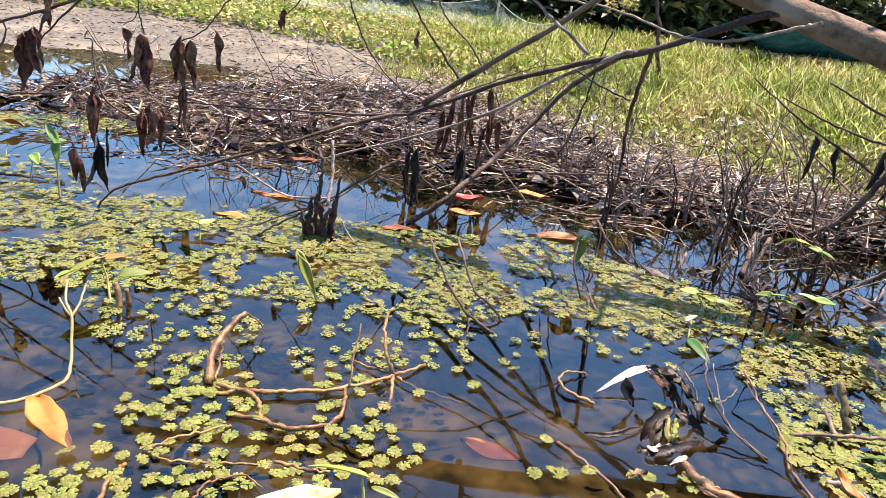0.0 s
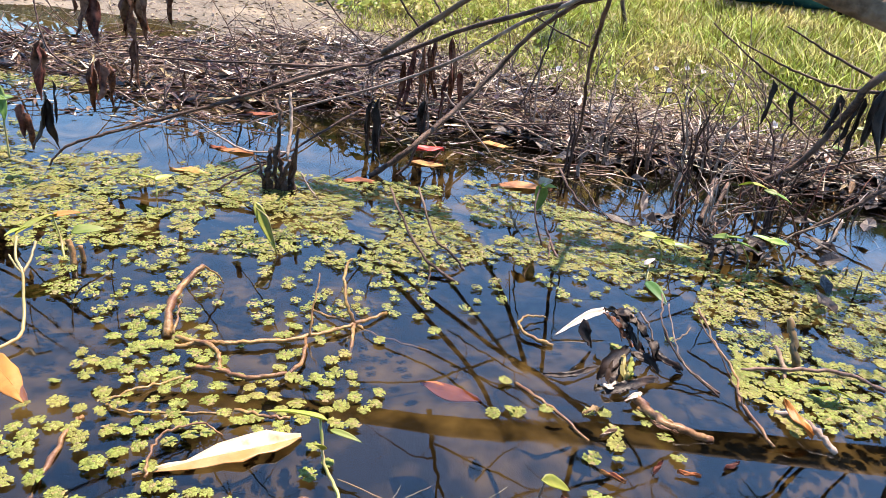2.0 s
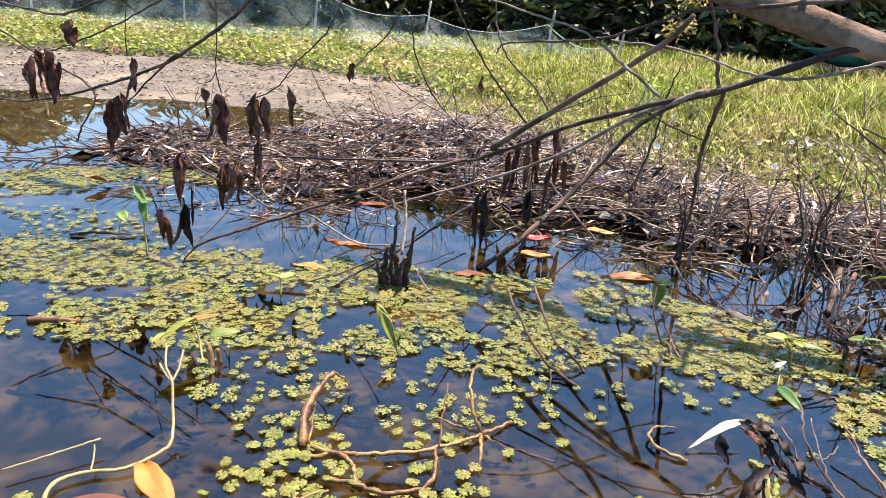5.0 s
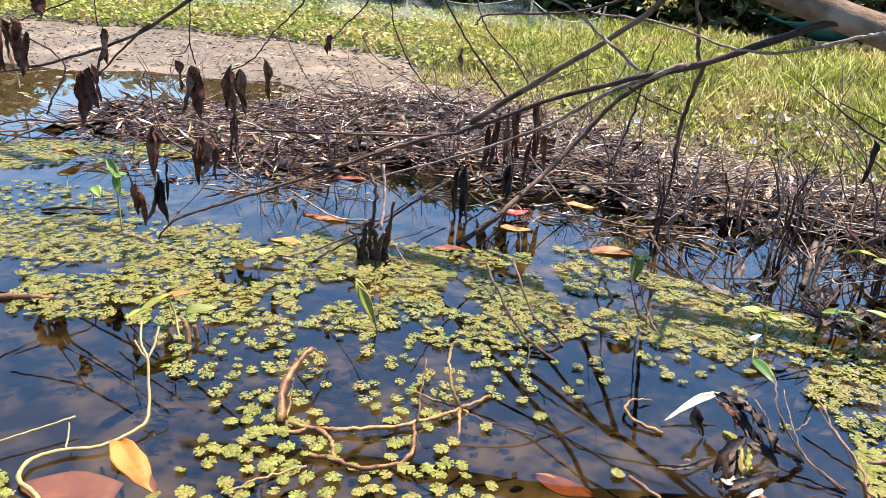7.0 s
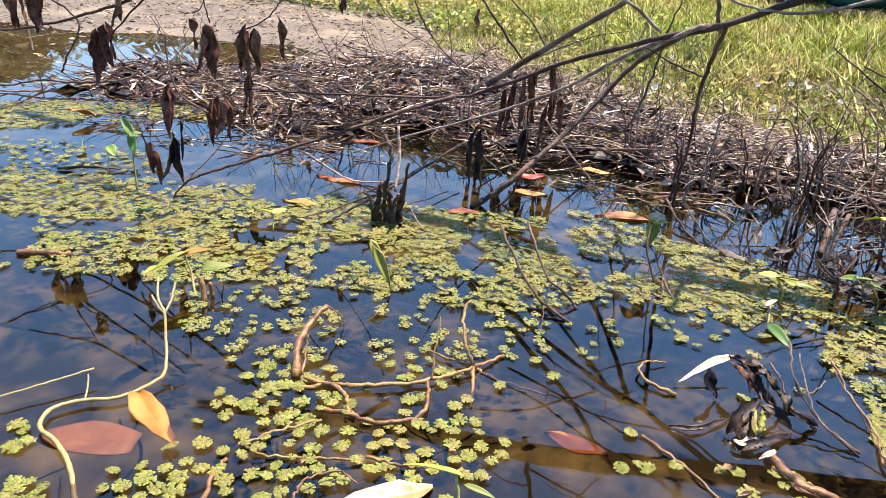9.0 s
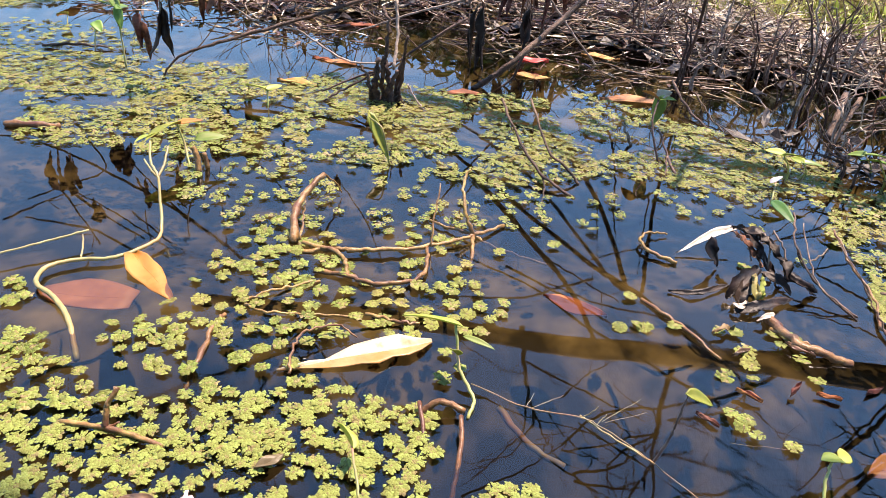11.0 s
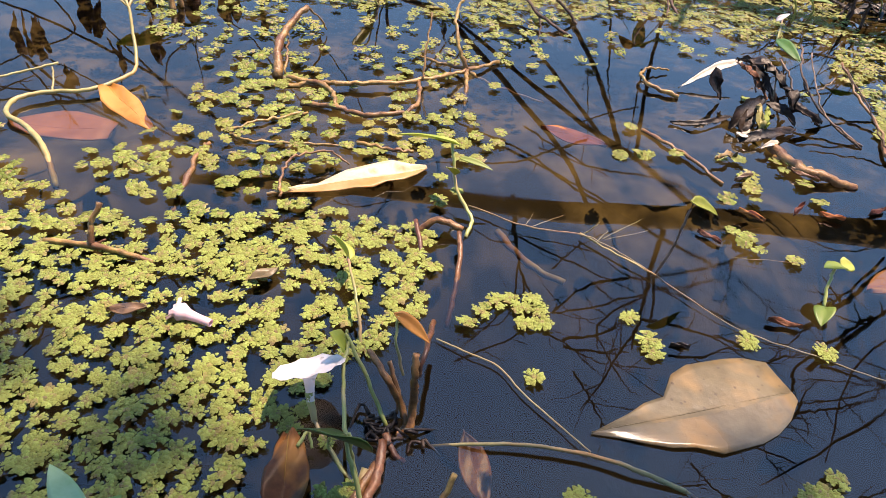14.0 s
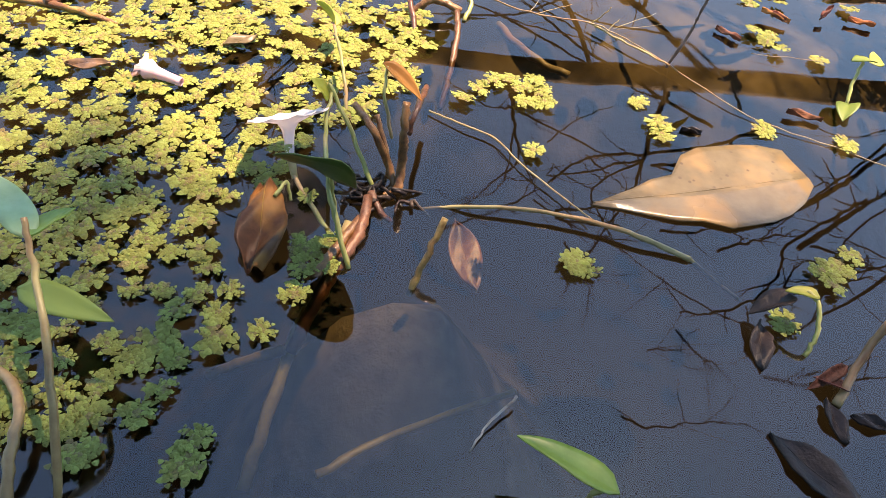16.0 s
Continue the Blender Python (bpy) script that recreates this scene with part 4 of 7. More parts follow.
for i in range(110):
    x, y, t = pile_spot(rd, 1.15)
    if x < 0.1 and rd.random() < 0.5:
        x += 0.7
    ob = tagged(new("dry_stalk", stalks[i % 5]), "thin leafless dry stalk standing in the debris", "dry stalk", "dry stalks in the debris")
    ob.matrix_world = pose(x, y, max(height(x, y), -0.02), rd.gauss(0, 22), rd.gauss(-6, 26), rd.uniform(0, 360)) @ Matrix.Scale(rd.uniform(0.45, 1.25), 4)
for i in range(46):                                # thin dead stems in the shallows before the heap
    x = rd.uniform(-0.5, 0.95)
    y = interp(x, PILE_X, PILE_FRONT) - rd.uniform(-0.03, 0.28)
    ob = tagged(new("dry_stalk", stalks[i % 5]), "thin leafless dry stalk standing in the shallows", "dry stalk", "dry stalks in the debris")
    ob.matrix_world = pose(x, y, max(height(x, y), -0.03), rd.gauss(0, 12), rd.gauss(0, 14), rd.uniform(0, 360)) @ Matrix.Scale(rd.uniform(0.45, 1.0), 4)
# larger fallen sticks
sticks = []
for k in range(6):
    bm = bmesh.new()
    line = rod(bm, crooked(rd, 0.28 + 0.05 * k, 0.1, 5), 0.0036, 0.0012, 6, 0.002, 4, 0.15, rng=rd)
    for s in range(3):
        j = rd.randrange(4, len(line) - 3)
        q = Vector((rd.uniform(0.2, 1), rd.uniform(-1, 1), rd.uniform(-0.1, 0.8))).normalized()
        rod(bm, [line[j], line[j] + q * 0.04, line[j] + q * 0.09], 0.002, 0.0008, 5, 0.002, 4, rng=rd)
    sticks.append(mesh_of("fallen_stick", bm, M["twig"]))
for i in range(64):
    x, y, t = pile_spot(rd)
    ob = tagged(new("fallen_stick", sticks[i % 6]), "dark forked fallen stick lying on the debris heap", "stick", "sticks on the debris heap")
    ob.matrix_world = pose(x - 0.1, y, max(height(x, y), 0.0) + rd.uniform(0.004, 0.03) * (1 - 0.5 * t), rd.uniform(-30, 30), rd.gauss(-2, 7), rd.gauss(-12, 40) + rd.choice((0, 180)))

# ---- grass, creeping plants, woods ----
rg = random.Random(31)
V, F = [], []


def blade(V, F, x, y, z, h, w, lean, az):
    o = len(V)
    dx, dy = math.cos(az), math.sin(az)
    for i, (t, ww) in enumerate(((0, 1), (0.4, 0.9), (0.75, 0.6))):
        r = lean * h * t * t
        cx, cy, cz = x + dx * r, y + dy * r, z + h * t * (1 - 0.25 * lean * t)
        V.append((cx - dy * w * ww, cy + dx * w * ww, cz))
        V.append((cx + dy * w * ww, cy - dx * w * ww, cz))
    V.append((x + dx * lean * h, y + dy * lean * h, z + h * (1 - 0.25 * lean)))
    F.extend(((o, o + 1, o + 3, o + 2), (o + 2, o + 3, o + 5, o + 4), (o + 4, o + 5, o + 6)))


n = 0
while n < 90000:
    x = rg.uniform(-0.2, 7.0)
    by = interp(x, BANK_X, BANK_Y)
    d = rg.random() ** 1.9 * 5.5
    y = by + d - 0.7
    if y < -0.4 or (x > 1.2 and y < 0.9 and rg.random() < 0.6):
        continue
    if noise.noise(Vector((x * 2.6, y * 2.6, 4))) < -0.1 and rg.random() < 0.72:
        continue
    near = min(1.0, 0.3 + d * 0.42)
    if d < 0.7 and rg.random() < 0.5 - 0.3 * d:
        continue
    blade(V, F, x, y, height(x, y) - 0.01, rg.uniform(0.04, 0.14) * near, rg.uniform(0.001, 0.0024) * (1 + d * 0.25), rg.uniform(0.2, 1.2), rg.uniform(0, 6.28))
    n += 1
for i in range(9000):                              # thin new grass on the litter
    x = rg.uniform(0.15, 1.9)
    f = interp(x, PILE_X, PILE_BACK)
    y = f + rg.random() ** 0.7 * (interp(x, BANK_X, BANK_Y) + 0.2 - f)
    blade(V, F, x, y, height(x, y) - 0.005, rg.uniform(0.015, 0.06), rg.uniform(0.0008, 0.002), rg.uniform(0.2, 1.2), rg.uniform(0, 6.28))
for i in range(9000):                              # coarse tufts of longer blades
    x = rg.uniform(0.7, 5.0)
    y = interp(x, BANK_X, BANK_Y) - 0.3 + rg.random() * 3.2
    if y < 1.7 or noise.noise(Vector((x * 3.1, y * 3.1, 8))) < 0.02:
        continue
    blade(V, F, x, y, height(x, y) - 0.01, rg.uniform(0.1, 0.24), rg.uniform(0.0016, 0.0034), rg.uniform(0.5, 1.5), rg.uniform(0, 6.28))
tagged(raw("grass", V, F, M["grass"]), "bright green sunlit grass on the bank", "grass", kind="stuff")
V, F = [], []
n = 0
while n < 26000:
    x = rg.uniform(-6.5, 1.6)
    by = interp(x, BANK_X, BANK_Y)
    d = rg.random() ** 1.2 * 3.6
    y = by + d - 0.05 + 0.12 * noise.noise(Vector((x * 3, 0, 0)))
    if x > 0.2 and rg.random() < 0.5:
        continue
    if x > 0.2:
        y -= 0.6
    r = rg.uniform(0.008, 0.022) * (0.6 if y < 3.8 else 1)
    z = height(x, y) + rg.uniform(0.01, 0.07)
    m = pose(x, y, z, rg.gauss(0, 30), rg.gauss(0, 30), rg.uniform(0, 360))
    o = len(V)
    for q in ((0, -1, 0), (0.8, -0.35, 0.15), (0.75, 0.4, 0.15), (0, 1.15, -0.1), (-0.75, 0.4, 0.15), (-0.8, -0.35, 0.15)):
        V.append(tuple(m @ (Vector(q) * r)))
    F.extend(((o, o + 1, o + 2, o + 3), (o, o + 3, o + 4, o + 5)))
    n += 1
tagged(raw("creeping_plants", V, F, M["creeper"]), "low yellow-green creeping plants along the mud", "plants", kind="stuff")


def clump(V, F, c, rad, count, leaf, rng, flat=0.8):
    for i in range(count):
        d = Vector((rng.gauss(0, 1), rng.gauss(0, 1), rng.gauss(0, flat))).normalized() * rad * rng.random() ** 0.35
        m = Matrix.Translation(Vector(c) + d) @ Euler((rng.uniform(-1, 1), rng.uniform(-1, 1), rng.uniform(0, 6.28))).to_matrix().to_4x4()
        s = leaf * rng.uniform(0.6, 1.4)
        o = len(V)
        for q in ((0, -1, 0), (0.42, 0, 0.12), (0, 1, -0.1), (-0.42, 0, 0.12)):
            V.append(tuple(m @ (Vector(q) * s)))
        F.append((o, o + 1, o + 2, o + 3))


rw = random.Random(41)
V, F = [], []
for i in range(230):                              # scrub along the wood's edge
    x = rw.uniform(-8, 11)
    y = (7.0 if x > 0.6 else 8.4) + rw.random() ** 1.5 * 4.0
    r = rw.uniform(0.4, 0.9)
    z = height(x, y) + r * rw.uniform(0.3, 1.3)
    if abs(x / y + 0.46) < 0.1:                  # a low gap where the sky shows through
        r, z = 0.35, height(x, y) + 0.3
    clump(V, F, (x, y, z), r, 240, 0.07, rw)
tagged(raw("scrub", V, F, M["forest"]), "dense dark green scrub at the edge of the wood", "scrub", kind="stuff")


def wood_tree(x, y, h, lean):
    t = thing("tree", (x, y, height(x, y) - 0.05), "slender shaded tree with pale trunk and dark green crown", "tree", "trees of the wood")
    bm = bmesh.new()
    line = rod(bm, [(0, 0, 0), (lean * 0.3, 0.1, h * 0.35), (lean, 0, h * 0.75), (lean * 1.2, 0.1, h)], 0.03 + 0.016 * h, 0.02, 8, 0.02, 6, rng=rw)
    for k in range(7):
        i = rw.randrange(7, len(line) - 1)
        q = Vector((rw.uniform(-1, 1), rw.uniform(-1, 1), rw.uniform(0.1, 0.9))).normalized()
        rod(bm, [line[i], line[i] + q * 0.13 * h, line[i] + q * 0.24 * h + Vector((0, 0, 0.05 * h))], 0.03, 0.01, 6, 0.02, 4, rng=rw)
    part("trunk", bm, M["forest_trunk"], t)
    V, F = [], []
    for k in range(16):
        c = line[rw.randrange(8, len(line))] + Vector((rw.gauss(0, 0.16), rw.gauss(0, 0.15), rw.gauss(-0.02, 0.08))) * h
        clump(V, F, c, rw.uniform(0.09, 0.16) * h, 150, 0.075, rw)
    cr = raw("crown", V, F, M["forest"])
    cr.parent = t


# height of the wood's skyline, in degrees over the water, by direction x / y
SKY_AT = (-1.3, -0.6, -0.54, -0.36, -0.3, -0.1, 0.2, 0.36, 1.3)
SKY_UP = (8.5, 8.5, 6, 6, 11, 14.5, 16, 15, 15)


def skyline(x, y):
    return math.hypot(x, y) * math.tan(radians(interp(x / y, SKY_AT, SKY_UP)))


for x, y, lean in ((-8.5, 11, 0.3), (-6.9, 10.6, 0.2), (-2.6, 10.5, 0.2), (-1.6, 9.8, 0.3), (-0.6, 10.2, 0.2), (0.3, 9.4, 0.1), (1.1, 10, -0.2), (1.7, 8.4, 0.2), (2.6, 8.0, 0.2), (3.3, 8.6, -0.2), (4.6, 7.6, 0.2), (5.5, 9.2, 0.1), (6.6, 8.2, 0.3), (8.0, 10.5, -0.3)):
    wood_tree(x, y, max(1.5, skyline(x, y) * 0.78), lean)
# unseen trees added behind the camera to cut skylight on the near water
for x, y, h in ((-3.2, -3.0, 4.6), (-1.3, -3.6, 5.2), (0.5, -3.1, 4.8), (2.2, -3.8, 5.2), (4.0, -2.9, 4.6)):
    wood_tree(x, y, h, 0.2)
V, F = [], []
for i in range(330):                              # undergrowth that fills the wood between its trunks
    x = rw.uniform(-9, 9)
    y = rw.uniform(9.0, 11.5) if x < 0.8 else rw.uniform(7.6, 10.5)
    r = rw.uniform(0.35, 0.6)
    clump(V, F, (x, y, rw.uniform(0.4, max(0.6, skyline(x, y) - r))), r, 130, 0.11, rw)
tagged(raw("undergrowth", V, F, M["forest"]), "dark green leafy undergrowth between the trees", "undergrowth", kind="stuff")

# ---- net fence ----
fence = thing("net_fence", (-1.2, 6.9, 0.1), "pale green fishing net hung on poles along the bank", "fence")


def net_mat():
    m = bpy.data.materials.new("net")
    m.use_nodes = True
    n, l = m.node_tree.nodes, m.node_tree.links
    b = n["Principled BSDF"]
    b.inputs["Base Color"].default_value, b.inputs["Roughness"].default_value = (0.55, 0.68, 0.62, 1), 0.6
    t = n.new("ShaderNodeBsdfTransparent")
    mx = n.new("ShaderNodeMixShader")
    tex = n.new("ShaderNodeTexNoise")
    tex.inputs["Scale"].default_value, tex.inputs["Detail"].default_value = 5, 5
    k = n.new("ShaderNodeMapRange")
    k.inputs[1].default_value, k.inputs[2].default_value, k.inputs[3].default_value, k.inputs[4].default_value = 0.35, 0.75, 0.03, 0.22
    tc = n.new("ShaderNodeTexCoord")
    l.new(tc.outputs["Object"], tex.inputs["Vector"])
    l.new(tex.outputs[0], k.inputs[0])
    l.new(k.outputs[0], mx.inputs[0])
    l.new(t.outputs[0], mx.inputs[1])
    l.new(b.outputs[0], mx.inputs[2])
    l.new(mx.outputs[0], n["Material Output"].inputs[0])
    return m


M["net"] = net_mat()
FX = (-6.5, -4.6, -2.9, -1.55, -0.5, 0.55, 1.1)
FY = (7.6, 7.4, 7.1, 6.8, 6.5, 6.2, 6.0)
FH = (0.75, 0.7, 0.66, 0.6, 0.42, 0.4, 0.28)
for x, y, h in zip(FX, FY, FH):
    bm = bmesh.new()
    rod(bm, [(x, y, height(x, y) - 0.1), (x + 0.02, y, h * 0.6), (x + 0.05, y, h + 0.12)], 0.011, 0.009, 7, 0.004, 4, off=Vector(fence.location))
    part("pole", bm, M["pole"], fence)
nv, nf, top = [], [], []
for i in range(91):
    s = i / 90 * 6
    k = min(5, int(s))
    t = s - k
    x, y, h = (a[k] + (a[k + 1] - a[k]) * t for a in (FX, FY, FH))
    h -= 0.1 * math.sin(math.pi * t)
    top.append(Vector((x, y, h)))
    for j in range(13):
        v = j / 12
        nv.append(Vector((x + 0.04 * math.sin(i * 0.9 + j), y - 0.25 * (1 - v) ** 2 + 0.05 * math.sin(i * 0.7 + 2 * v), 0.13 + (h - 0.13) * v)) - Vector(fence.location))
nf = [(i * 13 + j, i * 13 + j + 1, (i + 1) * 13 + j + 1, (i + 1) * 13 + j) for i in range(90) for j in range(12)]
net = raw("net", nv, nf, M["net"], True)
net.parent = fence
bm = bmesh.new()
add_geo(bm, tube_geo(top, 0.003, 0.003, 5), Vector(fence.location))
part("rope", bm, M["rope"], fence, "pale rope along the net's edge")

# ---- dark green netting on the bank ----
tv, tf = [], []
for i in range(31):
    for j in range(9):
        x, y = 2.2 + i * 0.09, 4.6 + j * 0.12 - i * 0.012
        tv.append((x, y, height(x, y) + 0.1 + 0.1 * math.sin(i * 0.45) * math.sin(j * 0.7) + 0.12 * (j / 8) + 0.02 * noise.noise(Vector((x * 8, y * 8, 0)))))
tf = [(i * 9 + j, (i + 1) * 9 + j, (i + 1) * 9 + j + 1, i * 9 + j + 1) for i in range(30) for j in range(8)]
tarp = raw("crumpled_tarp", tv, tf, M["tarp"], True)
tarp.modifiers.new("thickness", "SOLIDIFY").thickness = 0.01
tagged(tarp, "crumpled dark teal tarpaulin lying in the grass", "tarpaulin")

# ---- yellow sapling ----
sap = thing("sapling", (1.05, 3.55, height(1.05, 3.55)), "young sapling with bright yellow narrow leaves", "sapling")
bm = bmesh.new()
so = Vector(sap.location)
sl = rod(bm, [(1.185, 3.550, 0.080), (1.156, 3.550, 0.213), (1.125, 3.550, 0.368), (1.082, 3.550, 0.494), (1.026, 3.550, 0.664)], 0.012, 0.006, 6, 0.006, 5, 0.1, so)
part("stem", bm, M["bark"], sap)
V, F = [], []
for k in range(7):
    c = sl[rg.randrange(len(sl) - 9, len(sl))] + Vector((rg.uniform(-0.2, 0.16), rg.uniform(-0.12, 0.12), rg.uniform(-0.07, 0.12))) - so
    clump(V, F, c, 0.085, 120, 0.014, rg, 0.5)
cr = raw("crown", V, F, M["gold_leaf"])
cr.parent = sap

# ---- white flowers in the grass ----
fv = []
bm = bmesh.new()
for k in range(10):
    a = 2 * math.pi * k / 10
    fv.append(bm.verts.new((0.011 * math.cos(a), 0.011 * math.sin(a), 0.004 + 0.003 * (k % 2))))
c0 = bm.verts.new((0, 0, -0.006))
for k in range(10):
    bm.faces.new((c0, fv[k], fv[(k + 1) % 10]))
bloom = mesh_of("white_flower", bm, M["petal"])
FLOWERS = [(0.949, 2.246, 0.050), (1.024, 2.596, 0.070), (1.143, 2.603, 0.080), (1.218, 2.633, 0.070), (1.316, 2.607, 0.070), (1.240, 2.423, 0.060), (0.861, 3.159, 0.080), (1.100, 1.843, 0.050), (0.637, 2.486, 0.050)]
for p in FLOWERS:
    ob = tagged(new("white_flower", bloom), "small white trumpet flower open in the grass", "flower", "white flowers in the grass")
    ob.matrix_world = Matrix.Translation(p) @ Euler((rg.uniform(0.3, 0.9), rg.uniform(-0.4, 0.4), 0)).to_matrix().to_4x4() @ Matrix.Scale(rg.uniform(0.8, 1.15), 4)

# ---- floating leaves ----
rf = random.Random(51)


def blade_leaf(p0, p1, ups, lows, mat, name, label, z=0.003, fold=0.0, wave=0.0015, thick=0.0009, tilt=0.0, category="leaf", mat2="", rag=0.0):
    """A leaf lying from p0 to p1; its two half-widths given along the way in parts of its length."""
    a, b = Vector(p0), Vector(p1)
    d = (b - a)
    L = d.length
    d.normalize()
    s = Vector((-d.y, d.x, 0)).normalized()
    n = len(ups)
    cols = (-1, -0.85, -0.5, -0.12, 0, 0.12, 0.5, 0.85, 1)
    vs, fs = [], []
    ph = rf.uniform(0, 6)
    for side in (1, -1):
        for i in range(n):
            t = i / (n - 1)
            for c in cols:
                w = (ups[i] if c > 0 else lows[i]) * abs(c) * L * (1 if c > 0 else -1)
                w *= 1 + rag * abs(c) ** 4 * noise.noise(Vector((t * 23, 3 * (c > 0), ph)))
                q = a + d * (L * t) + s * w
                rise = fold * abs(w) * (1 if c > 0 else 0.55) + wave * math.sin(ph + 7 * t + 3 * c) + tilt * w
                if c == 0:
                    rise -= 0.0002
                vs.append((q.x - a.x, q.y - a.y, q.z + z + rise + side * thick * 0.5 - a.z))
    m, per = len(cols), n * len(cols)
    for k in (0, 1):
        for i in range(n - 1):
            for j in range(m - 1):
                o = k * per + i * m + j
                q = (o, o + m, o + m + 1, o + 1)
                fs.append(q if k else q[::-1])
    rim = [i * m for i in range(n)] + [(n - 1) * m + j for j in range(1, m)] + [i * m + m - 1 for i in range(n - 2, -1, -1)] + [j for j in range(m - 2, 0, -1)]
    for i, o in enumerate(rim):
        p = rim[(i + 1) % len(rim)]
        fs.append((o, p, p + per, o + per))
    ob = raw(name, vs, fs, M[mat], True)
    if mat2:
        ob.data.materials.append(M[mat2])
        for f, p in zip(fs, ob.data.polygons):
            if f[0] % m < 4 and f[2] % m <= 4:
                p.material_index = 1
    ob.location = a
    tagged(ob, label, category)
    bm = bmesh.new()                               # midrib
    rod(bm, [a + d * (L * t) + Vector((0, 0, z + 0.0002 + wave * math.sin(ph + 7 * t))) - a for t in (0.0, 0.2, 0.4, 0.6, 0.8, 0.96)], 0.0004, 0.0002, 5, 0.0001, 4, rng=rf)
    part("midrib", bm, M[mat], ob)
    return ob


OVAL_U = [0.0, 0.07, 0.13, 0.17, 0.19, 0.19, 0.17, 0.13, 0.08, 0.0]
blade_leaf((0.100, 0.237, 0.000), (0.231, 0.278, 0.000), [0, 0.03, 0.06, 0.09, 0.1, 0.21, 0.245, 0.245, 0.235, 0.22, 0.185], [0.005, 0.05, 0.1, 0.14, 0.18, 0.21, 0.225, 0.22, 0.19, 0.13, 0.05], "tan_leaf", "fallen_leaf", "large torn tan leaf floating on the water", 0.0012, 0.0, 0.0006, mat2="wet_tan_leaf", rag=0.12)
blade_leaf((-0.131, 0.447, 0.000), (-0.006, 0.505, 0.000), [0.004, 0.012, 0.03, 0.02, 0.05, 0.08, 0.085, 0.085, 0.075, 0.05, 0.012], [0.004, 0.012, 0.03, 0.06, 0.085, 0.11, 0.115, 0.115, 0.10, 0.07, 0.012], "cream_leaf", "fallen_leaf", "curled cream and yellow leaf floating among ferns", 0.002, 0.3, 0.0012, mat2="amber_leaf", rag=0.5)
blade_leaf((-0.316, 0.602, 0.004), (-0.252, 0.536, -0.004), [0.05, 0.1, 0.12, 0.12, 0.11, 0.09, 0.06, 0.02], [0.1, 0.16, 0.17, 0.16, 0.13, 0.1, 0.06, 0.02], "yellow_leaf", "fallen_leaf", "orange-yellow leaf half sunk at a vine", 0.002, 0.12, 0.002, rag=0.3)
blade_leaf((-0.379, 0.533, -0.003), (-0.288, 0.536, -0.004), [0.1, 0.18, 0.24, 0.28, 0.28, 0.26, 0.22, 0.16], [0.06, 0.14, 0.19, 0.22, 0.23, 0.22, 0.2, 0.15], "rust_leaf", "sunken_leaf", "large rust-red leaf lying under water", 0.0, 0.05, 0.001)
blade_leaf((-0.068, 0.219, 0.006), (-0.064, 0.167, 0.000), [0.06, 0.15, 0.2, 0.23, 0.24, 0.22, 0.17, 0.08], [0.06, 0.12, 0.16, 0.19, 0.2, 0.17, 0.12, 0.06], "brown_leaf", "fallen_leaf", "wet brown and orange leaf at the stems", 0.003, 0.2, 0.003, rag=0.4)
blade_leaf((0.033, 0.287, -0.070), (0.049, 0.236, -0.080), OVAL_U, OVAL_U, "root_stem", "sunken_leaf", "dim brown leaf on the pond bed", 0, 0.1)
blade_leaf((0.102, 0.601, -0.002), (0.163, 0.575, -0.003), OVAL_U, OVAL_U, "orange_leaf", "sunken_leaf", "orange leaf sunk below the surface", 0, 0.1)
blade_leaf((0.357, 0.420, -0.030), (0.418, 0.447, -0.030), OVAL_U, OVAL_U, "rust_leaf", "sunken_leaf", "rust-coloured leaf lying under water", 0, 0.1)
FLOAT = [(-0.324, 1.216, -0.000), (-0.274, 1.360, 0.000), (-0.280, 1.671, 0.000), (-0.036, 1.223, 0.000), (0.095, 1.371, -0.000), (0.259, 1.573, 0.000), (0.255, 1.267, 0.000), (-0.294, 1.374, -0.000)]
for k, p in enumerate(FLOAT):
    a = rf.uniform(-0.35, 0.35)
    L = (0.075, 0.075, 0.08, 0.075, 0.08, 0.085, 0.12, 0.04)[k]
    q = Vector(p) + Vector((math.cos(a) * L, math.sin(a) * L, 0))
    blade_leaf(p, q, [0.85 * v for v in OVAL_U], [0.7 * v for v in OVAL_U], "drift_leaf", "fallen_leaf", "wet orange-brown leaf floating near the debris", 0.0015, 0.2, 0.002, rag=0.5)
blade_leaf((0.109, 1.443, 0.010), (0.176, 1.453, 0.012), OVAL_U, OVAL_U, "red_leaf", "fallen_leaf", "bright red fallen leaf caught under a branch", 0.0, 0.4, 0.003)
blade_leaf((-0.904, 1.684, 0.010), (-0.946, 1.645, 0.030), [0.1, 0.25, 0.3, 0.3, 0.25, 0.16, 0.08, 0.0], OVAL_U[:8], "orange_leaf", "fallen_leaf", "orange-brown leaf standing on the mud", 0.0, 0.5, 0.003)
blade_leaf((0.481, 0.527, 0.010), (0.460, 0.557, 0.030), OVAL_U, OVAL_U, "yellow_leaf", "fallen_leaf", "orange leaf tilted against a dead stick", 0.0, 0.3, 0.003)
blade_leaf((-0.120, 0.340, 0.000), (-0.102, 0.355, 0.000), OVAL_U, OVAL_U, "tan_leaf", "fallen_leaf", "small beige leaf on the fern carpet", 0.006, 0.3, 0.001)
blade_leaf((-0.200, 0.303, 0.000), (-0.176, 0.308, 0.000), OVAL_U, OVAL_U, "litter", "fallen_leaf", "small grey-brown leaf among the ferns", 0.006, 0.3, 0.001)

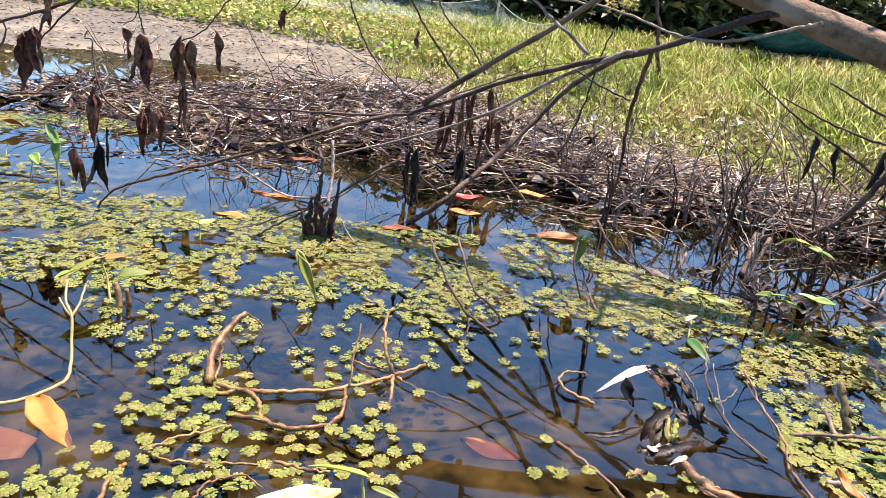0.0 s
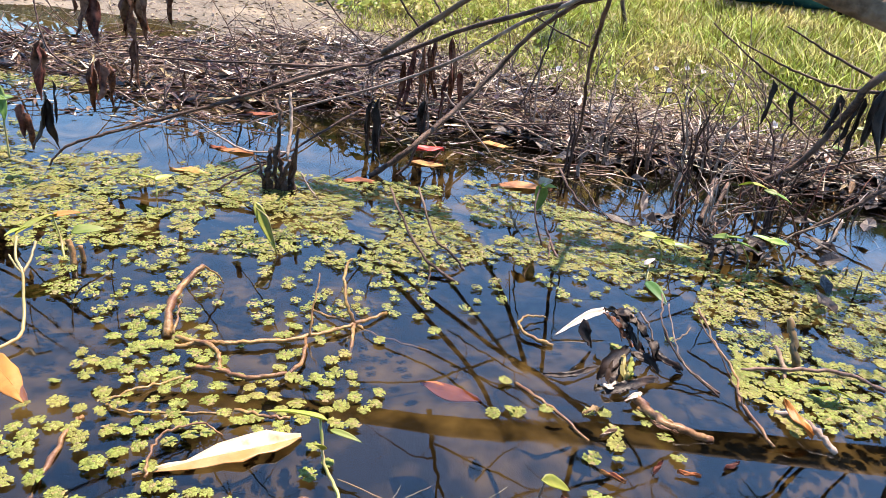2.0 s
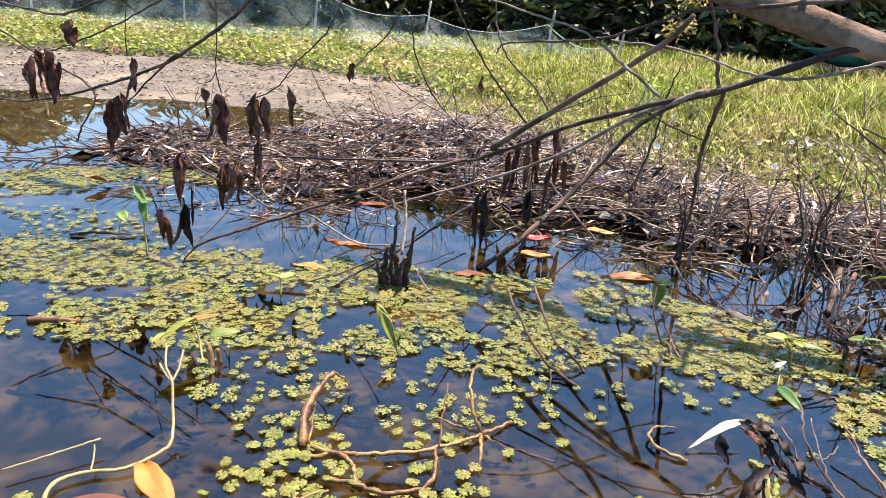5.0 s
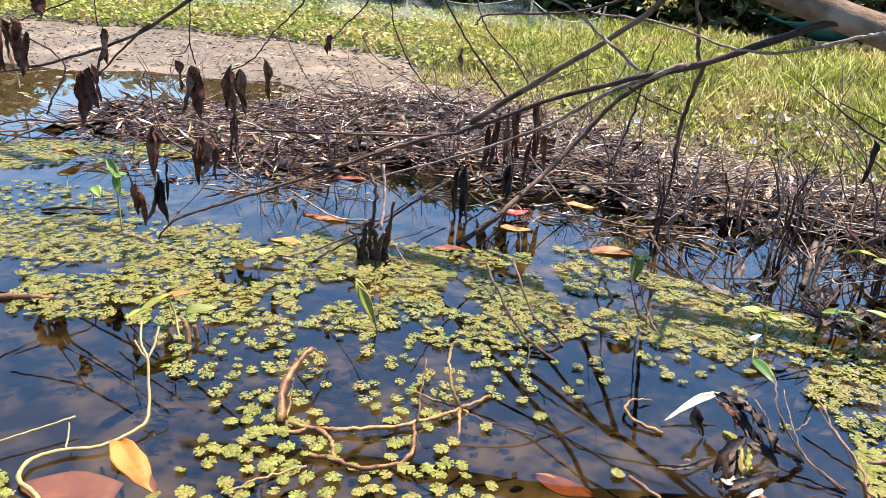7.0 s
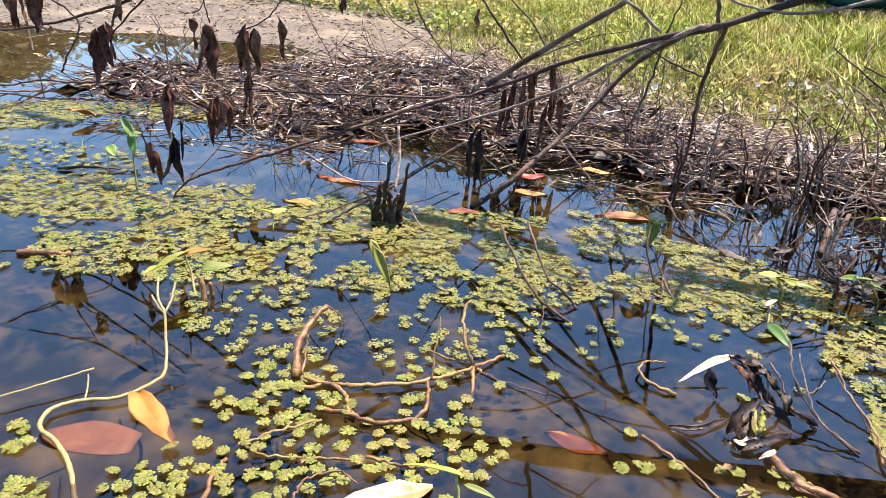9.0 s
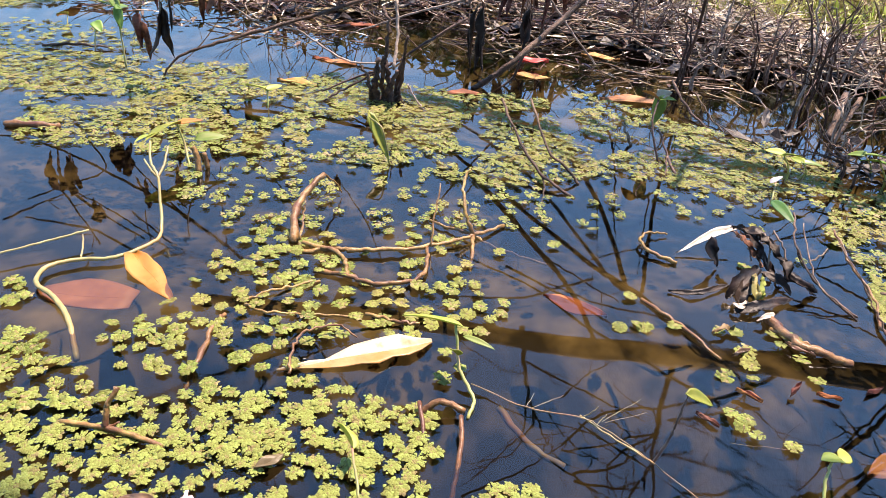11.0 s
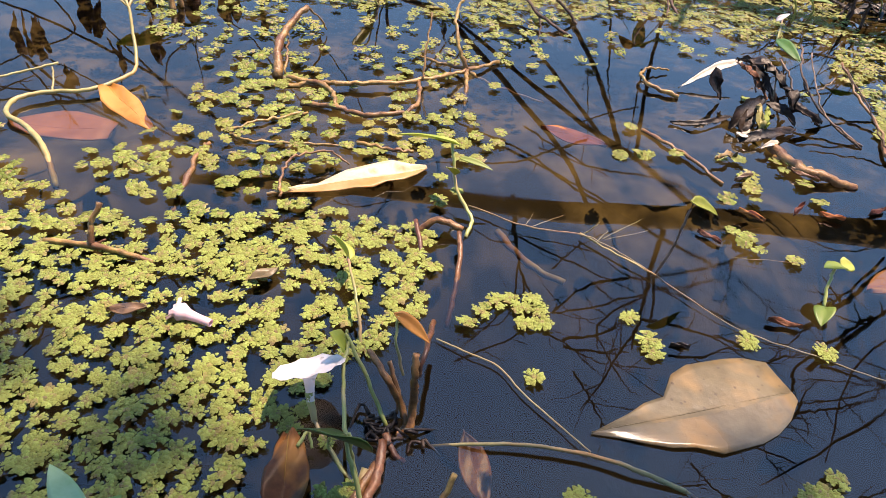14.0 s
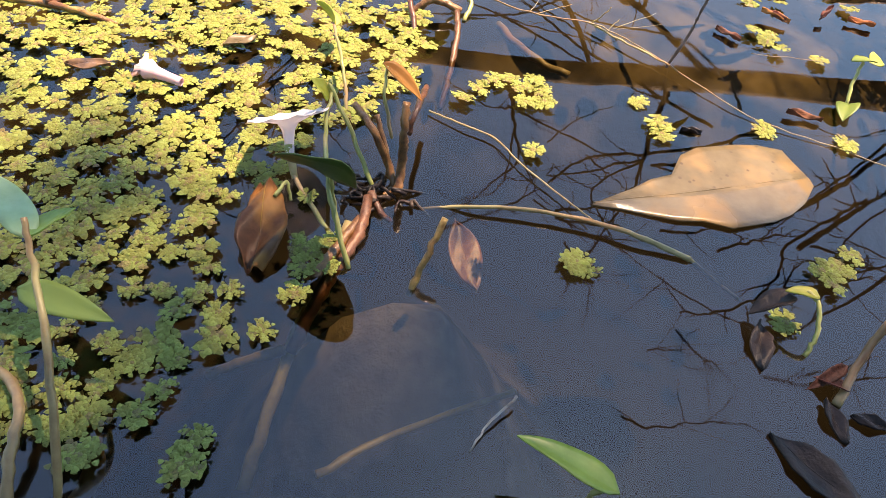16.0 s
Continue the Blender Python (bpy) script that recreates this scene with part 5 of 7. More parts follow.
for p, q, mt in (((0.214, 0.441, 0.002), (0.233, 0.423, 0.002), "dead_leaf"), ((0.237, 0.341, 0.003), (0.265, 0.335, 0.002), "dead_leaf"), ((0.255, 0.470, 0.006), (0.280, 0.457, 0.003), "orange_leaf"), ((0.163, 0.313, 0.000), (0.179, 0.311, 0.000), "black_leaf"),
                 ((0.325, 0.547, 0.004), (0.353, 0.524, 0.004), "wet_stem"), ((0.327, 0.477, 0.003), (0.352, 0.470, 0.003), "orange_leaf"), ((0.256, 0.470, 0.006), (0.276, 0.458, 0.004), "dead_leaf"), ((0.302, 0.470, 0.004), (0.318, 0.486, 0.010), "dead_leaf"),
                 ((0.268, 0.521, 0.003), (0.293, 0.534, 0.004), "litter"), ((0.373, 0.483, 0.002), (0.398, 0.496, 0.002), "dead_leaf")):
    blade_leaf(p, Vector(p).lerp(Vector(q), 0.8), [0.6 * v for v in OVAL_U], [0.5 * v for v in OVAL_U], mt, "fallen_leaf", "small curled brown leaf scrap on the water", 0.001, 0.3, 0.0015, rag=0.6)

for p, q in (((0.160, 0.108, 0.0), (0.190, 0.077, 0.0)), ((0.171, 0.166, 0.002), (0.166, 0.139, 0.0)), ((0.189, 0.126, 0.002), (0.193, 0.106, 0.0)), ((0.198, 0.119, 0.002), (0.216, 0.115, 0.0))):
    blade_leaf(p, q, OVAL_U, OVAL_U, "black_leaf", "fallen_leaf", "black rotten leaf floating on open water", 0.001, 0.2, 0.001, rag=0.4)

# ---- curled black leaf bundle with one white leaf ----
bundle = thing("dead_leaf_bundle", (0.336, 0.655, 0.000), "bundle of black shrivelled leaves with one bleached leaf", "dead leaves")
bo = Vector(bundle.location)


def strap(pts, w0, w1, mat, name="dead_leaf", parent=bundle, label="", curl=0.4, crumple=0.005):
    """A shrivelled strip along a line, with thickness and a cupped section."""
    line = spline(pts, 6)
    o = Vector(parent.location) if parent else Vector((0, 0, 0))
    vs, fs = [], []
    n = len(line)
    for side in (1, -1):
        for i, c in enumerate(line):
            t = i / (n - 1)
            d = (line[min(i + 1, n - 1)] - line[max(i - 1, 0)]).normalized()
            s = d.cross(Vector((0.1, -0.5, 0.8)))
            s.normalize()
            u = s.cross(d)
            w = (w0 + (w1 - w0) * t) * (math.sin(math.pi * (0.08 + 0.88 * t)) ** 0.7)
            for j in (-1, -0.5, 0, 0.5, 1):
                vs.append(c + s * (w * j) + u * (curl * w * abs(j) + side * 0.0005) + Vector((noise.noise(c * 130 + Vector((j * 2, 0, 0))), noise.noise(c * 130 + Vector((0, j * 2, 5))), noise.noise(c * 130 + Vector((j * 2, 7, 0))))) * crumple - o)
    m, per = 5, n * 5
    for k in (0, 1):
        for i in range(n - 1):
            for j in range(4):
                q = k * per + i * m + j
                f = (q, q + 1, q + m + 1, q + m)
                fs.append(f if k == 0 else f[::-1])
    for i in range(n - 1):
        for j in (0, 4):
            q = i * m + j
            fs.append((q, q + m, q + m + per, q + per))
    ob = raw(name, vs, fs, M[mat], True)
    ob.parent = parent
    return tagged(ob, label)


strap([(0.261, 0.705, 0.003), (0.285, 0.721, 0.010), (0.311, 0.736, 0.018), (0.338, 0.745, 0.022)], 0.0012, 0.0068, "grey_leaf", label="bleached white leaf", crumple=0.0012)
strap([(0.288, 0.690, 0.035), (0.290, 0.684, 0.022), (0.302, 0.685, 0.003)], 0.0085, 0.006, "black_leaf", crumple=0.003)
strap([(0.323, 0.725, 0.032), (0.334, 0.705, 0.040), (0.343, 0.691, 0.040), (0.356, 0.673, 0.030), (0.370, 0.672, 0.012)], 0.0045, 0.0055, "black_leaf")
strap([(0.322, 0.711, 0.034), (0.326, 0.686, 0.034), (0.339, 0.680, 0.020), (0.348, 0.681, 0.010)], 0.0030, 0.0040, "dead_leaf")
strap([(0.329, 0.710, 0.038), (0.337, 0.688, 0.034), (0.345, 0.679, 0.020), (0.361, 0.674, 0.006)], 0.0040, 0.0060, "black_leaf")
strap([(0.356, 0.673, 0.028), (0.359, 0.650, 0.030), (0.364, 0.648, 0.012)], 0.0030, 0.0060, "black_leaf")
strap([(0.360, 0.651, 0.020), (0.371, 0.640, 0.016), (0.395, 0.644, 0.002)], 0.004, 0.006, "black_leaf")
strap([(0.336, 0.662, 0.018), (0.307, 0.632, 0.016), (0.292, 0.618, 0.004)], 0.0085, 0.007, "black_leaf", crumple=0.003)
strap([(0.336, 0.666, 0.012), (0.308, 0.622, 0.012), (0.303, 0.608, 0.003)], 0.006, 0.008, "black_leaf", crumple=0.003)
strap([(0.339, 0.657, 0.014), (0.353, 0.648, 0.012), (0.365, 0.638, 0.004)], 0.006, 0.0065, "black_leaf", crumple=0.003)
strap([(0.293, 0.596, 0.003), (0.318, 0.601, 0.008), (0.363, 0.628, 0.003)], 0.005, 0.006, "black_leaf", crumple=0.003)
strap([(0.234, 0.625, 0.002), (0.262, 0.622, 0.005), (0.302, 0.645, 0.003)], 0.0022, 0.0045, "black_leaf", crumple=0.002)
strap([(0.324, 0.645, 0.020), (0.318, 0.618, 0.020), (0.316, 0.608, 0.008)], 0.0028, 0.0042, "fern_old", label="limp olive leaf")
strap([(0.334, 0.644, 0.018), (0.328, 0.624, 0.016), (0.326, 0.615, 0.008)], 0.0022, 0.0034, "fern", label="limp pale green leaf")
strap([(0.294, 0.604, 0.006), (0.298, 0.596, 0.009), (0.311, 0.611, 0.006)], 0.0022, 0.0030, "grey_leaf", label="bleached leaf scrap", crumple=0.002)
strap([(0.309, 0.577, 0.006), (0.319, 0.582, 0.009), (0.332, 0.592, 0.006)], 0.0022, 0.0034, "grey_leaf", label="bleached leaf scrap", crumple=0.002)
strap([(0.259, 0.552, 0.006), (0.269, 0.558, 0.008), (0.280, 0.564, 0.006)], 0.002, 0.003, "tan_leaf")
for a, b, w in (((0.326, 0.708, 0.036), (0.351, 0.668, 0.012), 0.0012), ((0.318, 0.712, 0.034), (0.333, 0.676, 0.018), 0.0010), ((0.345, 0.694, 0.044), (0.349, 0.668, 0.016), 0.0012), ((0.352, 0.690, 0.050), (0.366, 0.652, 0.010), 0.0011)):
    bm = bmesh.new()                               # bare midribs among the black leaves
    rod(bm, [a, (Vector(a) + Vector(b)) / 2 + Vector((0.003, 0.002, 0.006)), b], w, w * 0.7, 6, 0.0008, 6, 0.1, bo, rng=rf)
    part("stem", bm, M["twig"], bundle)

# ---- sticks and stems on the water ----


def stick(pts, r0, r1, mat, label, name="stick", category="stick", wob=0.0014, knots=0.22, more=()):
    base = Vector(pts[0])
    t = thing(name, base, label, category)
    for k, (q, a, b) in enumerate(((pts, r0, r1), *more)):
        k2 = 1.05 if name == "stump" else (0.95 if base.y > 0.5 else 0.66) if mat == "wet_stem" else 0.62
        a, b = a * k2, b * k2
        bm = bmesh.new()
        rod(bm, q, a, b, 7, wob if base.y > 0.4 else wob * 0.35, 6, knots if base.y > 0.4 else knots * 0.5, base, rng=rf)
        part("stem" if k == 0 else "side_stem", bm, M[mat], t)
    return t


stick([(-0.209, 0.625, -0.004), (-0.164, 0.640, 0.000), (-0.123, 0.646, 0.004), (-0.098, 0.644, 0.006), (-0.051, 0.655, 0.006), (-0.003, 0.677, 0.006), (0.029, 0.701, 0.006), (0.065, 0.737, 0.002)], 0.0029, 0.0020, "wet_stem", "brown wet branching stem floating at the surface",
      more=(([(-0.155, 0.654, 0.004), (-0.118, 0.639, 0.006), (-0.102, 0.619, 0.006), (-0.097, 0.599, 0.002)], 0.0027, 0.0020), ([(-0.133, 0.607, 0.000), (-0.096, 0.596, 0.004), (-0.066, 0.586, 0.004), (-0.033, 0.597, 0.004), (-0.019, 0.620, 0.006), (-0.021, 0.664, 0.006)], 0.0027, 0.0020),
            ([(0.029, 0.701, 0.006), (0.017, 0.716, 0.030), (0.013, 0.748, 0.050), (0.021, 0.759, 0.060)], 0.0024, 0.0014), ([(0.029, 0.701, 0.006), (0.028, 0.667, 0.001), (0.028, 0.645, -0.010)], 0.0024, 0.0020), ([(0.029, 0.701, 0.006), (-0.008, 0.721, 0.004), (-0.029, 0.739, 0.002)], 0.0020, 0.0010),
            ([(-0.013, 0.715, 0.060), (-0.016, 0.685, 0.030), (-0.018, 0.667, 0.006)], 0.0008, 0.0014), ([(0.029, 0.705, 0.004), (0.056, 0.703, -0.010), (0.118, 0.710, -0.030)], 0.0020, 0.0014)))
stick([(-0.167, 0.659, 0.000), (-0.171, 0.692, 0.020), (-0.164, 0.732, 0.030), (-0.151, 0.756, 0.040)], 0.0051, 0.0031, "wet_stem", "thick peeling brown stem rising from the water", more=(([(-0.151, 0.756, 0.040), (-0.140, 0.775, 0.020), (-0.135, 0.784, 0.004)], 0.0014, 0.0007), ([(-0.158, 0.659, 0.004), (-0.162, 0.693, 0.020), (-0.161, 0.702, 0.030)], 0.0014, 0.0007)))
stick([(-0.123, 0.588, 0.001), (-0.148, 0.571, 0.003), (-0.171, 0.555, 0.003), (-0.184, 0.540, 0.003), (-0.169, 0.528, 0.003), (-0.132, 0.528, 0.002), (-0.091, 0.533, 0.000), (-0.043, 0.529, -0.004)], 0.0015, 0.0010, "wet_stem", "thin brown looping stem on the water")
stick([(-0.120, 0.443, 0.004), (-0.122, 0.468, 0.010), (-0.115, 0.488, 0.014), (-0.091, 0.503, 0.012), (-0.072, 0.498, 0.004)], 0.0020, 0.0011, "wet_stem", "brown arched stem beside a cream leaf")
stick([(-0.200, 0.422, -0.008), (-0.199, 0.457, 0.000), (-0.200, 0.502, 0.002), (-0.196, 0.519, 0.002)], 0.0038, 0.0027, "wet_stem", "olive-brown stem lying half sunk")
stick([(-0.070, 0.536, 0.003), (-0.037, 0.527, 0.004), (-0.019, 0.528, 0.003)], 0.0020, 0.0014, "wet_stem", "short brown stem piece on the water")
stick([(-0.270, 0.370, 0.003), (-0.235, 0.366, 0.005), (-0.212, 0.361, 0.005), (-0.189, 0.356, 0.002)], 0.0032, 0.003, "wet_stem", "reddish-brown twig with a broken upright fork", more=(([(-0.235, 0.366, 0.005), (-0.235, 0.373, 0.018), (-0.229, 0.380, 0.032)], 0.0032, 0.003), ([(-0.235, 0.366, 0.005), (-0.226, 0.370, 0.008)], 0.002, 0.001), ([(-0.238, 0.368, 0.005), (-0.235, 0.375, 0.010)], 0.002, 0.001)))
stick([(0.009, 0.225, -0.004), (0.034, 0.223, 0.003), (0.065, 0.223, 0.005), (0.096, 0.219, 0.005), (0.119, 0.212, 0.005), (0.146, 0.203, 0.001)], 0.0014, 0.0024, "vine", "long bent yellow-brown stick at the surface", wob=0.0005, more=(([(0.146, 0.203, 0.001), (0.161, 0.202, -0.010), (0.186, 0.206, -0.030)], 0.002, 0.0015),))
stick([(0.009, 0.302, 0.002), (0.029, 0.291, 0.003), (0.048, 0.281, 0.003), (0.062, 0.261, 0.003), (0.083, 0.238, 0.003), (0.097, 0.222, 0.004)], 0.0009, 0.0007, "vine", "hair-thin pale stem crossing the water", wob=0.0004)
stick([(0.030, 0.450, 0.004), (0.074, 0.427, 0.005), (0.120, 0.418, 0.006), (0.144, 0.401, 0.005), (0.167, 0.379, 0.004), (0.210, 0.334, 0.002), (0.260, 0.311, 0.001), (0.301, 0.294, 0.000)], 0.0009, 0.0005, "vine", "long thin brownish runner with fine rootlets", wob=0.0005,
      more=(([(0.118, 0.420, 0.006), (0.125, 0.417, 0.016), (0.128, 0.418, 0.020)], 0.0007, 0.0004), ([(0.129, 0.415, 0.004), (0.136, 0.419, 0.012)], 0.0006, 0.0003), ([(0.074, 0.428, 0.004), (0.081, 0.441, 0.008)], 0.0004, 0.0002), ([(0.078, 0.427, 0.004), (0.106, 0.444, 0.006)], 0.0004, 0.0002), ([(0.134, 0.419, 0.004), (0.170, 0.449, 0.004)], 0.0003, 0.0002), ([(0.136, 0.418, 0.004), (0.172, 0.434, 0.004)], 0.0003, 0.0002), ([(0.232, 0.409, 0.003), (0.281, 0.404, 0.006)], 0.0003, 0.0002), ([(0.117, 0.424, 0.004), (0.147, 0.396, 0.004), (0.167, 0.379, 0.004)], 0.0012, 0.0009)))
stick([(0.007, 0.167, -0.004), (0.013, 0.175, 0.014), (0.020, 0.185, 0.030)], 0.0026, 0.0022, "wet_stem", "short rust-brown stub standing in the water")
stick([(0.202, 0.606, 0.001), (0.232, 0.562, 0.003), (0.257, 0.517, 0.001)], 0.002, 0.0014, "wet_stem", "thin orange-brown stem at the surface")
stick([(0.322, 0.572, 0.002), (0.336, 0.552, 0.006), (0.353, 0.540, 0.005), (0.371, 0.533, 0.001)], 0.0022, 0.0016, "wet_stem", "stout orange-brown stem piece floating")
stick([(0.257, 0.684, 0.002), (0.231, 0.699, 0.005), (0.222, 0.722, 0.007), (0.237, 0.742, 0.007), (0.261, 0.750, 0.003)], 0.0025, 0.001, "wet_stem", "orange curled tendril on the water")
stick([(0.395, 0.715, 0.050), (0.387, 0.661, 0.030), (0.394, 0.631, 0.015), (0.425, 0.609, 0.000)], 0.001, 0.0018, "twig", "dark forked twig standing in the water", more=(([(0.387, 0.661, 0.030), (0.397, 0.666, 0.035), (0.409, 0.677, 0.040)], 0.0015, 0.001),))
stick([(0.419, 0.682, 0.050), (0.432, 0.632, 0.025), (0.436, 0.602, 0.012), (0.438, 0.564, 0.000)], 0.001, 0.0017, "bark", "dark grey stick leaning out of the water")
stick([(0.062, 1.002, 0.070), (0.091, 0.938, 0.030), (0.122, 0.868, 0.012), (0.160, 0.834, 0.000)], 0.0028, 0.0032, "bark", "dark stick leaning out of the fern carpet", more=(([(0.121, 0.872, 0.012), (0.122, 0.850, 0.004), (0.116, 0.809, 0.000)], 0.0018, 0.0014),))
stick([(0.105, 1.013, 0.070), (0.129, 0.914, 0.030), (0.149, 0.893, 0.020), (0.171, 0.879, 0.000)], 0.0026, 0.003, "bark", "dark stick leaning out of the fern carpet", more=(([(0.069, 0.985, 0.060), (0.079, 0.976, 0.040), (0.076, 0.969, 0.030)], 0.002, 0.0014),))
stick([(0.256, 1.060, 0.030), (0.264, 1.045, 0.015), (0.272, 1.045, 0.000)], 0.003, 0.004, "twig", "short dark stub among the ferns")
stick([(0.304, 1.025, 0.035), (0.309, 0.972, 0.015), (0.317, 0.923, 0.000)], 0.0022, 0.0034, "twig", "short dark forked stub among the ferns", more=(([(0.309, 0.972, 0.015), (0.301, 0.934, 0.000)], 0.002, 0.002),))
stick([(-0.136, 1.146, -0.010), (-0.141, 1.133, 0.030), (-0.134, 1.137, 0.075)], 0.0075, 0.004, "bark", "dark rotten stump cluster in the water", "stump", "stump", 0.003,
      more=(([(-0.115, 1.140, -0.010), (-0.115, 1.139, 0.030), (-0.128, 1.138, 0.080)], 0.008, 0.003), ([(-0.099, 1.149, -0.010), (-0.107, 1.155, 0.030), (-0.095, 1.131, 0.080)], 0.007, 0.003), ([(-0.129, 1.153, -0.010), (-0.120, 1.137, 0.020), (-0.104, 1.129, 0.060)], 0.005, 0.003), ([(-0.108, 1.141, -0.010), (-0.097, 1.144, 0.040), (-0.088, 1.115, 0.120)], 0.004, 0.002), ([(-0.144, 1.150, -0.010), (-0.149, 1.131, 0.030), (-0.163, 1.144, 0.060)], 0.004, 0.002), ([(-0.120, 1.144, -0.010), (-0.130, 1.137, 0.040), (-0.120, 1.139, 0.120), (-0.133, 1.169, 0.150)], 0.004, 0.0025)))
stick([(-0.114, 1.171, 0.050), (-0.113, 1.211, 0.100), (-0.119, 1.235, 0.150)], 0.0045, 0.004, "pale_bark", "pale upright broken stick behind the stump")
stick([(-0.088, 1.160, 0.030), (-0.074, 1.141, 0.014), (-0.058, 1.127, 0.000)], 0.002, 0.0025, "pale_bark", "short pale stick in the water")
stick([(-0.224, 1.126, 0.000), (-0.185, 1.151, 0.020), (-0.130, 1.173, 0.050), (-0.056, 1.225, 0.090), (0.002, 1.279, 0.120)], 0.0025, 0.004, "bark", "thin dark branch rising over the water", wob=0.002)
stick([(-0.627, 0.909, 0.002), (-0.585, 0.907, 0.006), (-0.553, 0.914, 0.004)], 0.005, 0.004, "wet_stem", "brown stick lying in the ferns")
stick([(-0.779, 1.288, 0.004), (-0.724, 1.297, 0.008), (-0.660, 1.312, 0.004)], 0.005, 0.003, "bark", "dark stick floating by the mud")
stick([(0.534, 0.696, 0.050), (0.538, 0.680, 0.030), (0.540, 0.662, 0.000)], 0.006, 0.008, "tan_leaf", "pale cut stump standing in the ferns")
stick([(0.449, 0.745, 0.030), (0.450, 0.692, 0.015), (0.456, 0.641, 0.004), (0.438, 0.589, 0.004), (0.440, 0.520, 0.002)], 0.0013, 0.0018, "wet_stem", "long pale crooked stick in the water")
stick([(0.405, 0.762, 0.040), (0.386, 0.696, 0.030), (0.392, 0.650, 0.015), (0.421, 0.602, 0.000)], 0.0017, 0.0018, "bark", "dark crooked stick in the water", more=(([(0.386, 0.696, 0.030), (0.388, 0.676, 0.020)], 0.002, 0.001),))
stick([(0.468, 0.653, 0.004), (0.524, 0.649, 0.010), (0.584, 0.647, 0.010), (0.624, 0.624, 0.004)], 0.003, 0.004, "twig", "grey stick lying across the ferns", more=(([(0.518, 0.681, 0.020), (0.518, 0.656, 0.010), (0.517, 0.643, 0.000)], 0.004, 0.004),))
stick([(0.467, 0.574, 0.004), (0.482, 0.559, 0.010), (0.491, 0.535, 0.010), (0.501, 0.516, 0.000)], 0.005, 0.005, "pale_bark", "peeling pale stick on the water")
stick([(0.324, 0.588, 0.003), (0.334, 0.550, 0.006), (0.351, 0.535, 0.006), (0.383, 0.529, 0.000)], 0.005, 0.004, "wet_stem", "orange-brown root piece floating")
stick([(0.719, 1.812, 0.040), (0.649, 1.563, 0.020), (0.585, 1.402, 0.004), (0.571, 1.296, 0.000)], 0.0035, 0.002, "pale_bark", "pale crooked twig reaching into the water")
stick([(0.321, 1.450, 0.010), (0.395, 1.405, 0.012), (0.546, 1.436, 0.010)], 0.002, 0.002, "pale_bark", "straight pale stick lying on the mud edge")
stick([(0.828, 1.769, 0.060), (0.800, 1.628, 0.040), (0.771, 1.464, 0.010)], 0.004, 0.0025, "pale_bark", "pale leaning stick at the debris")
stick([(0.839, 1.666, 0.060), (0.835, 1.506, 0.040), (0.836, 1.375, 0.010)], 0.003, 0.0035, "bark", "dark leaning stick at the debris")
stick([(0.394, 1.318, 0.030), (0.404, 1.221, 0.010), (0.425, 1.143, 0.000)], 0.004, 0.003, "bark", "dark stick dipping into the water", more=(([(0.422, 1.260, 0.030), (0.434, 1.199, 0.010), (0.446, 1.148, 0.000)], 0.002, 0.002),))
stick([(0.689, 1.266, 0.050), (0.651, 1.195, 0.030), (0.627, 1.158, 0.000)], 0.005, 0.006, "bark", "dark short stump by the water's edge", "stump", "stump", more=(([(0.702, 1.239, 0.050), (0.669, 1.196, 0.020), (0.632, 1.147, 0.000)], 0.004, 0.004),))
for k in range(26):                                # dark twigs of the thicket in the right-hand shallows
    x, y = rf.uniform(0.54, 1.02), rf.uniform(0.88, 1.25)
    L = rf.uniform(0.08, 0.2)
    a = rf.uniform(0, 6.28)
    h = rf.uniform(0.03, 0.14)
    stick([(x, y, -0.01), (x + math.cos(a) * L * 0.4, y + math.sin(a) * L * 0.3, h * 0.6), (x + math.cos(a) * L, y + math.sin(a) * L * 0.7, h)], rf.uniform(0.0018, 0.0036), 0.001, rf.choice(("bark", "twig", "bark", "dead_leaf")), "dead twig of the tangle at the water's edge", wob=0.0012)
def dead_shrub(at, count, tall, reach):
    """A leafless bush: arching twigs that fan out of one foot, each with two or three side twigs."""
    t = thing("dead_shrub", (*at, 0), "leafless dead shrub of dark arching twigs in the shallows", "shrub", "dead shrubs by the debris")
    for k in range(count):
        az = rf.uniform(0, 6.28)
        h, r = tall * rf.uniform(0.45, 1.1), reach * rf.uniform(0.4, 1.15)
        d = Vector((math.cos(az), 0.7 * math.sin(az), 0))
        bm = bmesh.new()
        line = rod(bm, [Vector((0, 0, -0.05)) + d * 0.02, d * r * 0.3 + Vector((0, 0, h * 0.5)), d * r * 0.7 + Vector((0, 0, h * 0.9)), d * r + Vector((rf.uniform(-0.02, 0.02), 0, h * rf.uniform(0.8, 1.15)))], rf.uniform(0.0018, 0.0034), 0.0008, 6, 0.003, 5, 0.15, rng=rf)
        for q in range(rf.randrange(2, 5)):
            i = rf.randrange(4, len(line) - 2)
            e = (d * rf.uniform(-0.3, 1) + Vector((rf.uniform(-0.8, 0.8), rf.uniform(-0.5, 0.5), rf.uniform(-0.2, 0.9)))).normalized() * rf.uniform(0.03, 0.1)
            rod(bm, [line[i], line[i] + e * 0.5 + Vector((0, 0, rf.uniform(-0.006, 0.008))), line[i] + e], 0.0013, 0.0006, 5, 0.0015, 4, rng=rf)
        part("twig", bm, M[rf.choice(("bark", "bark", "twig", "pale_bark"))], t)


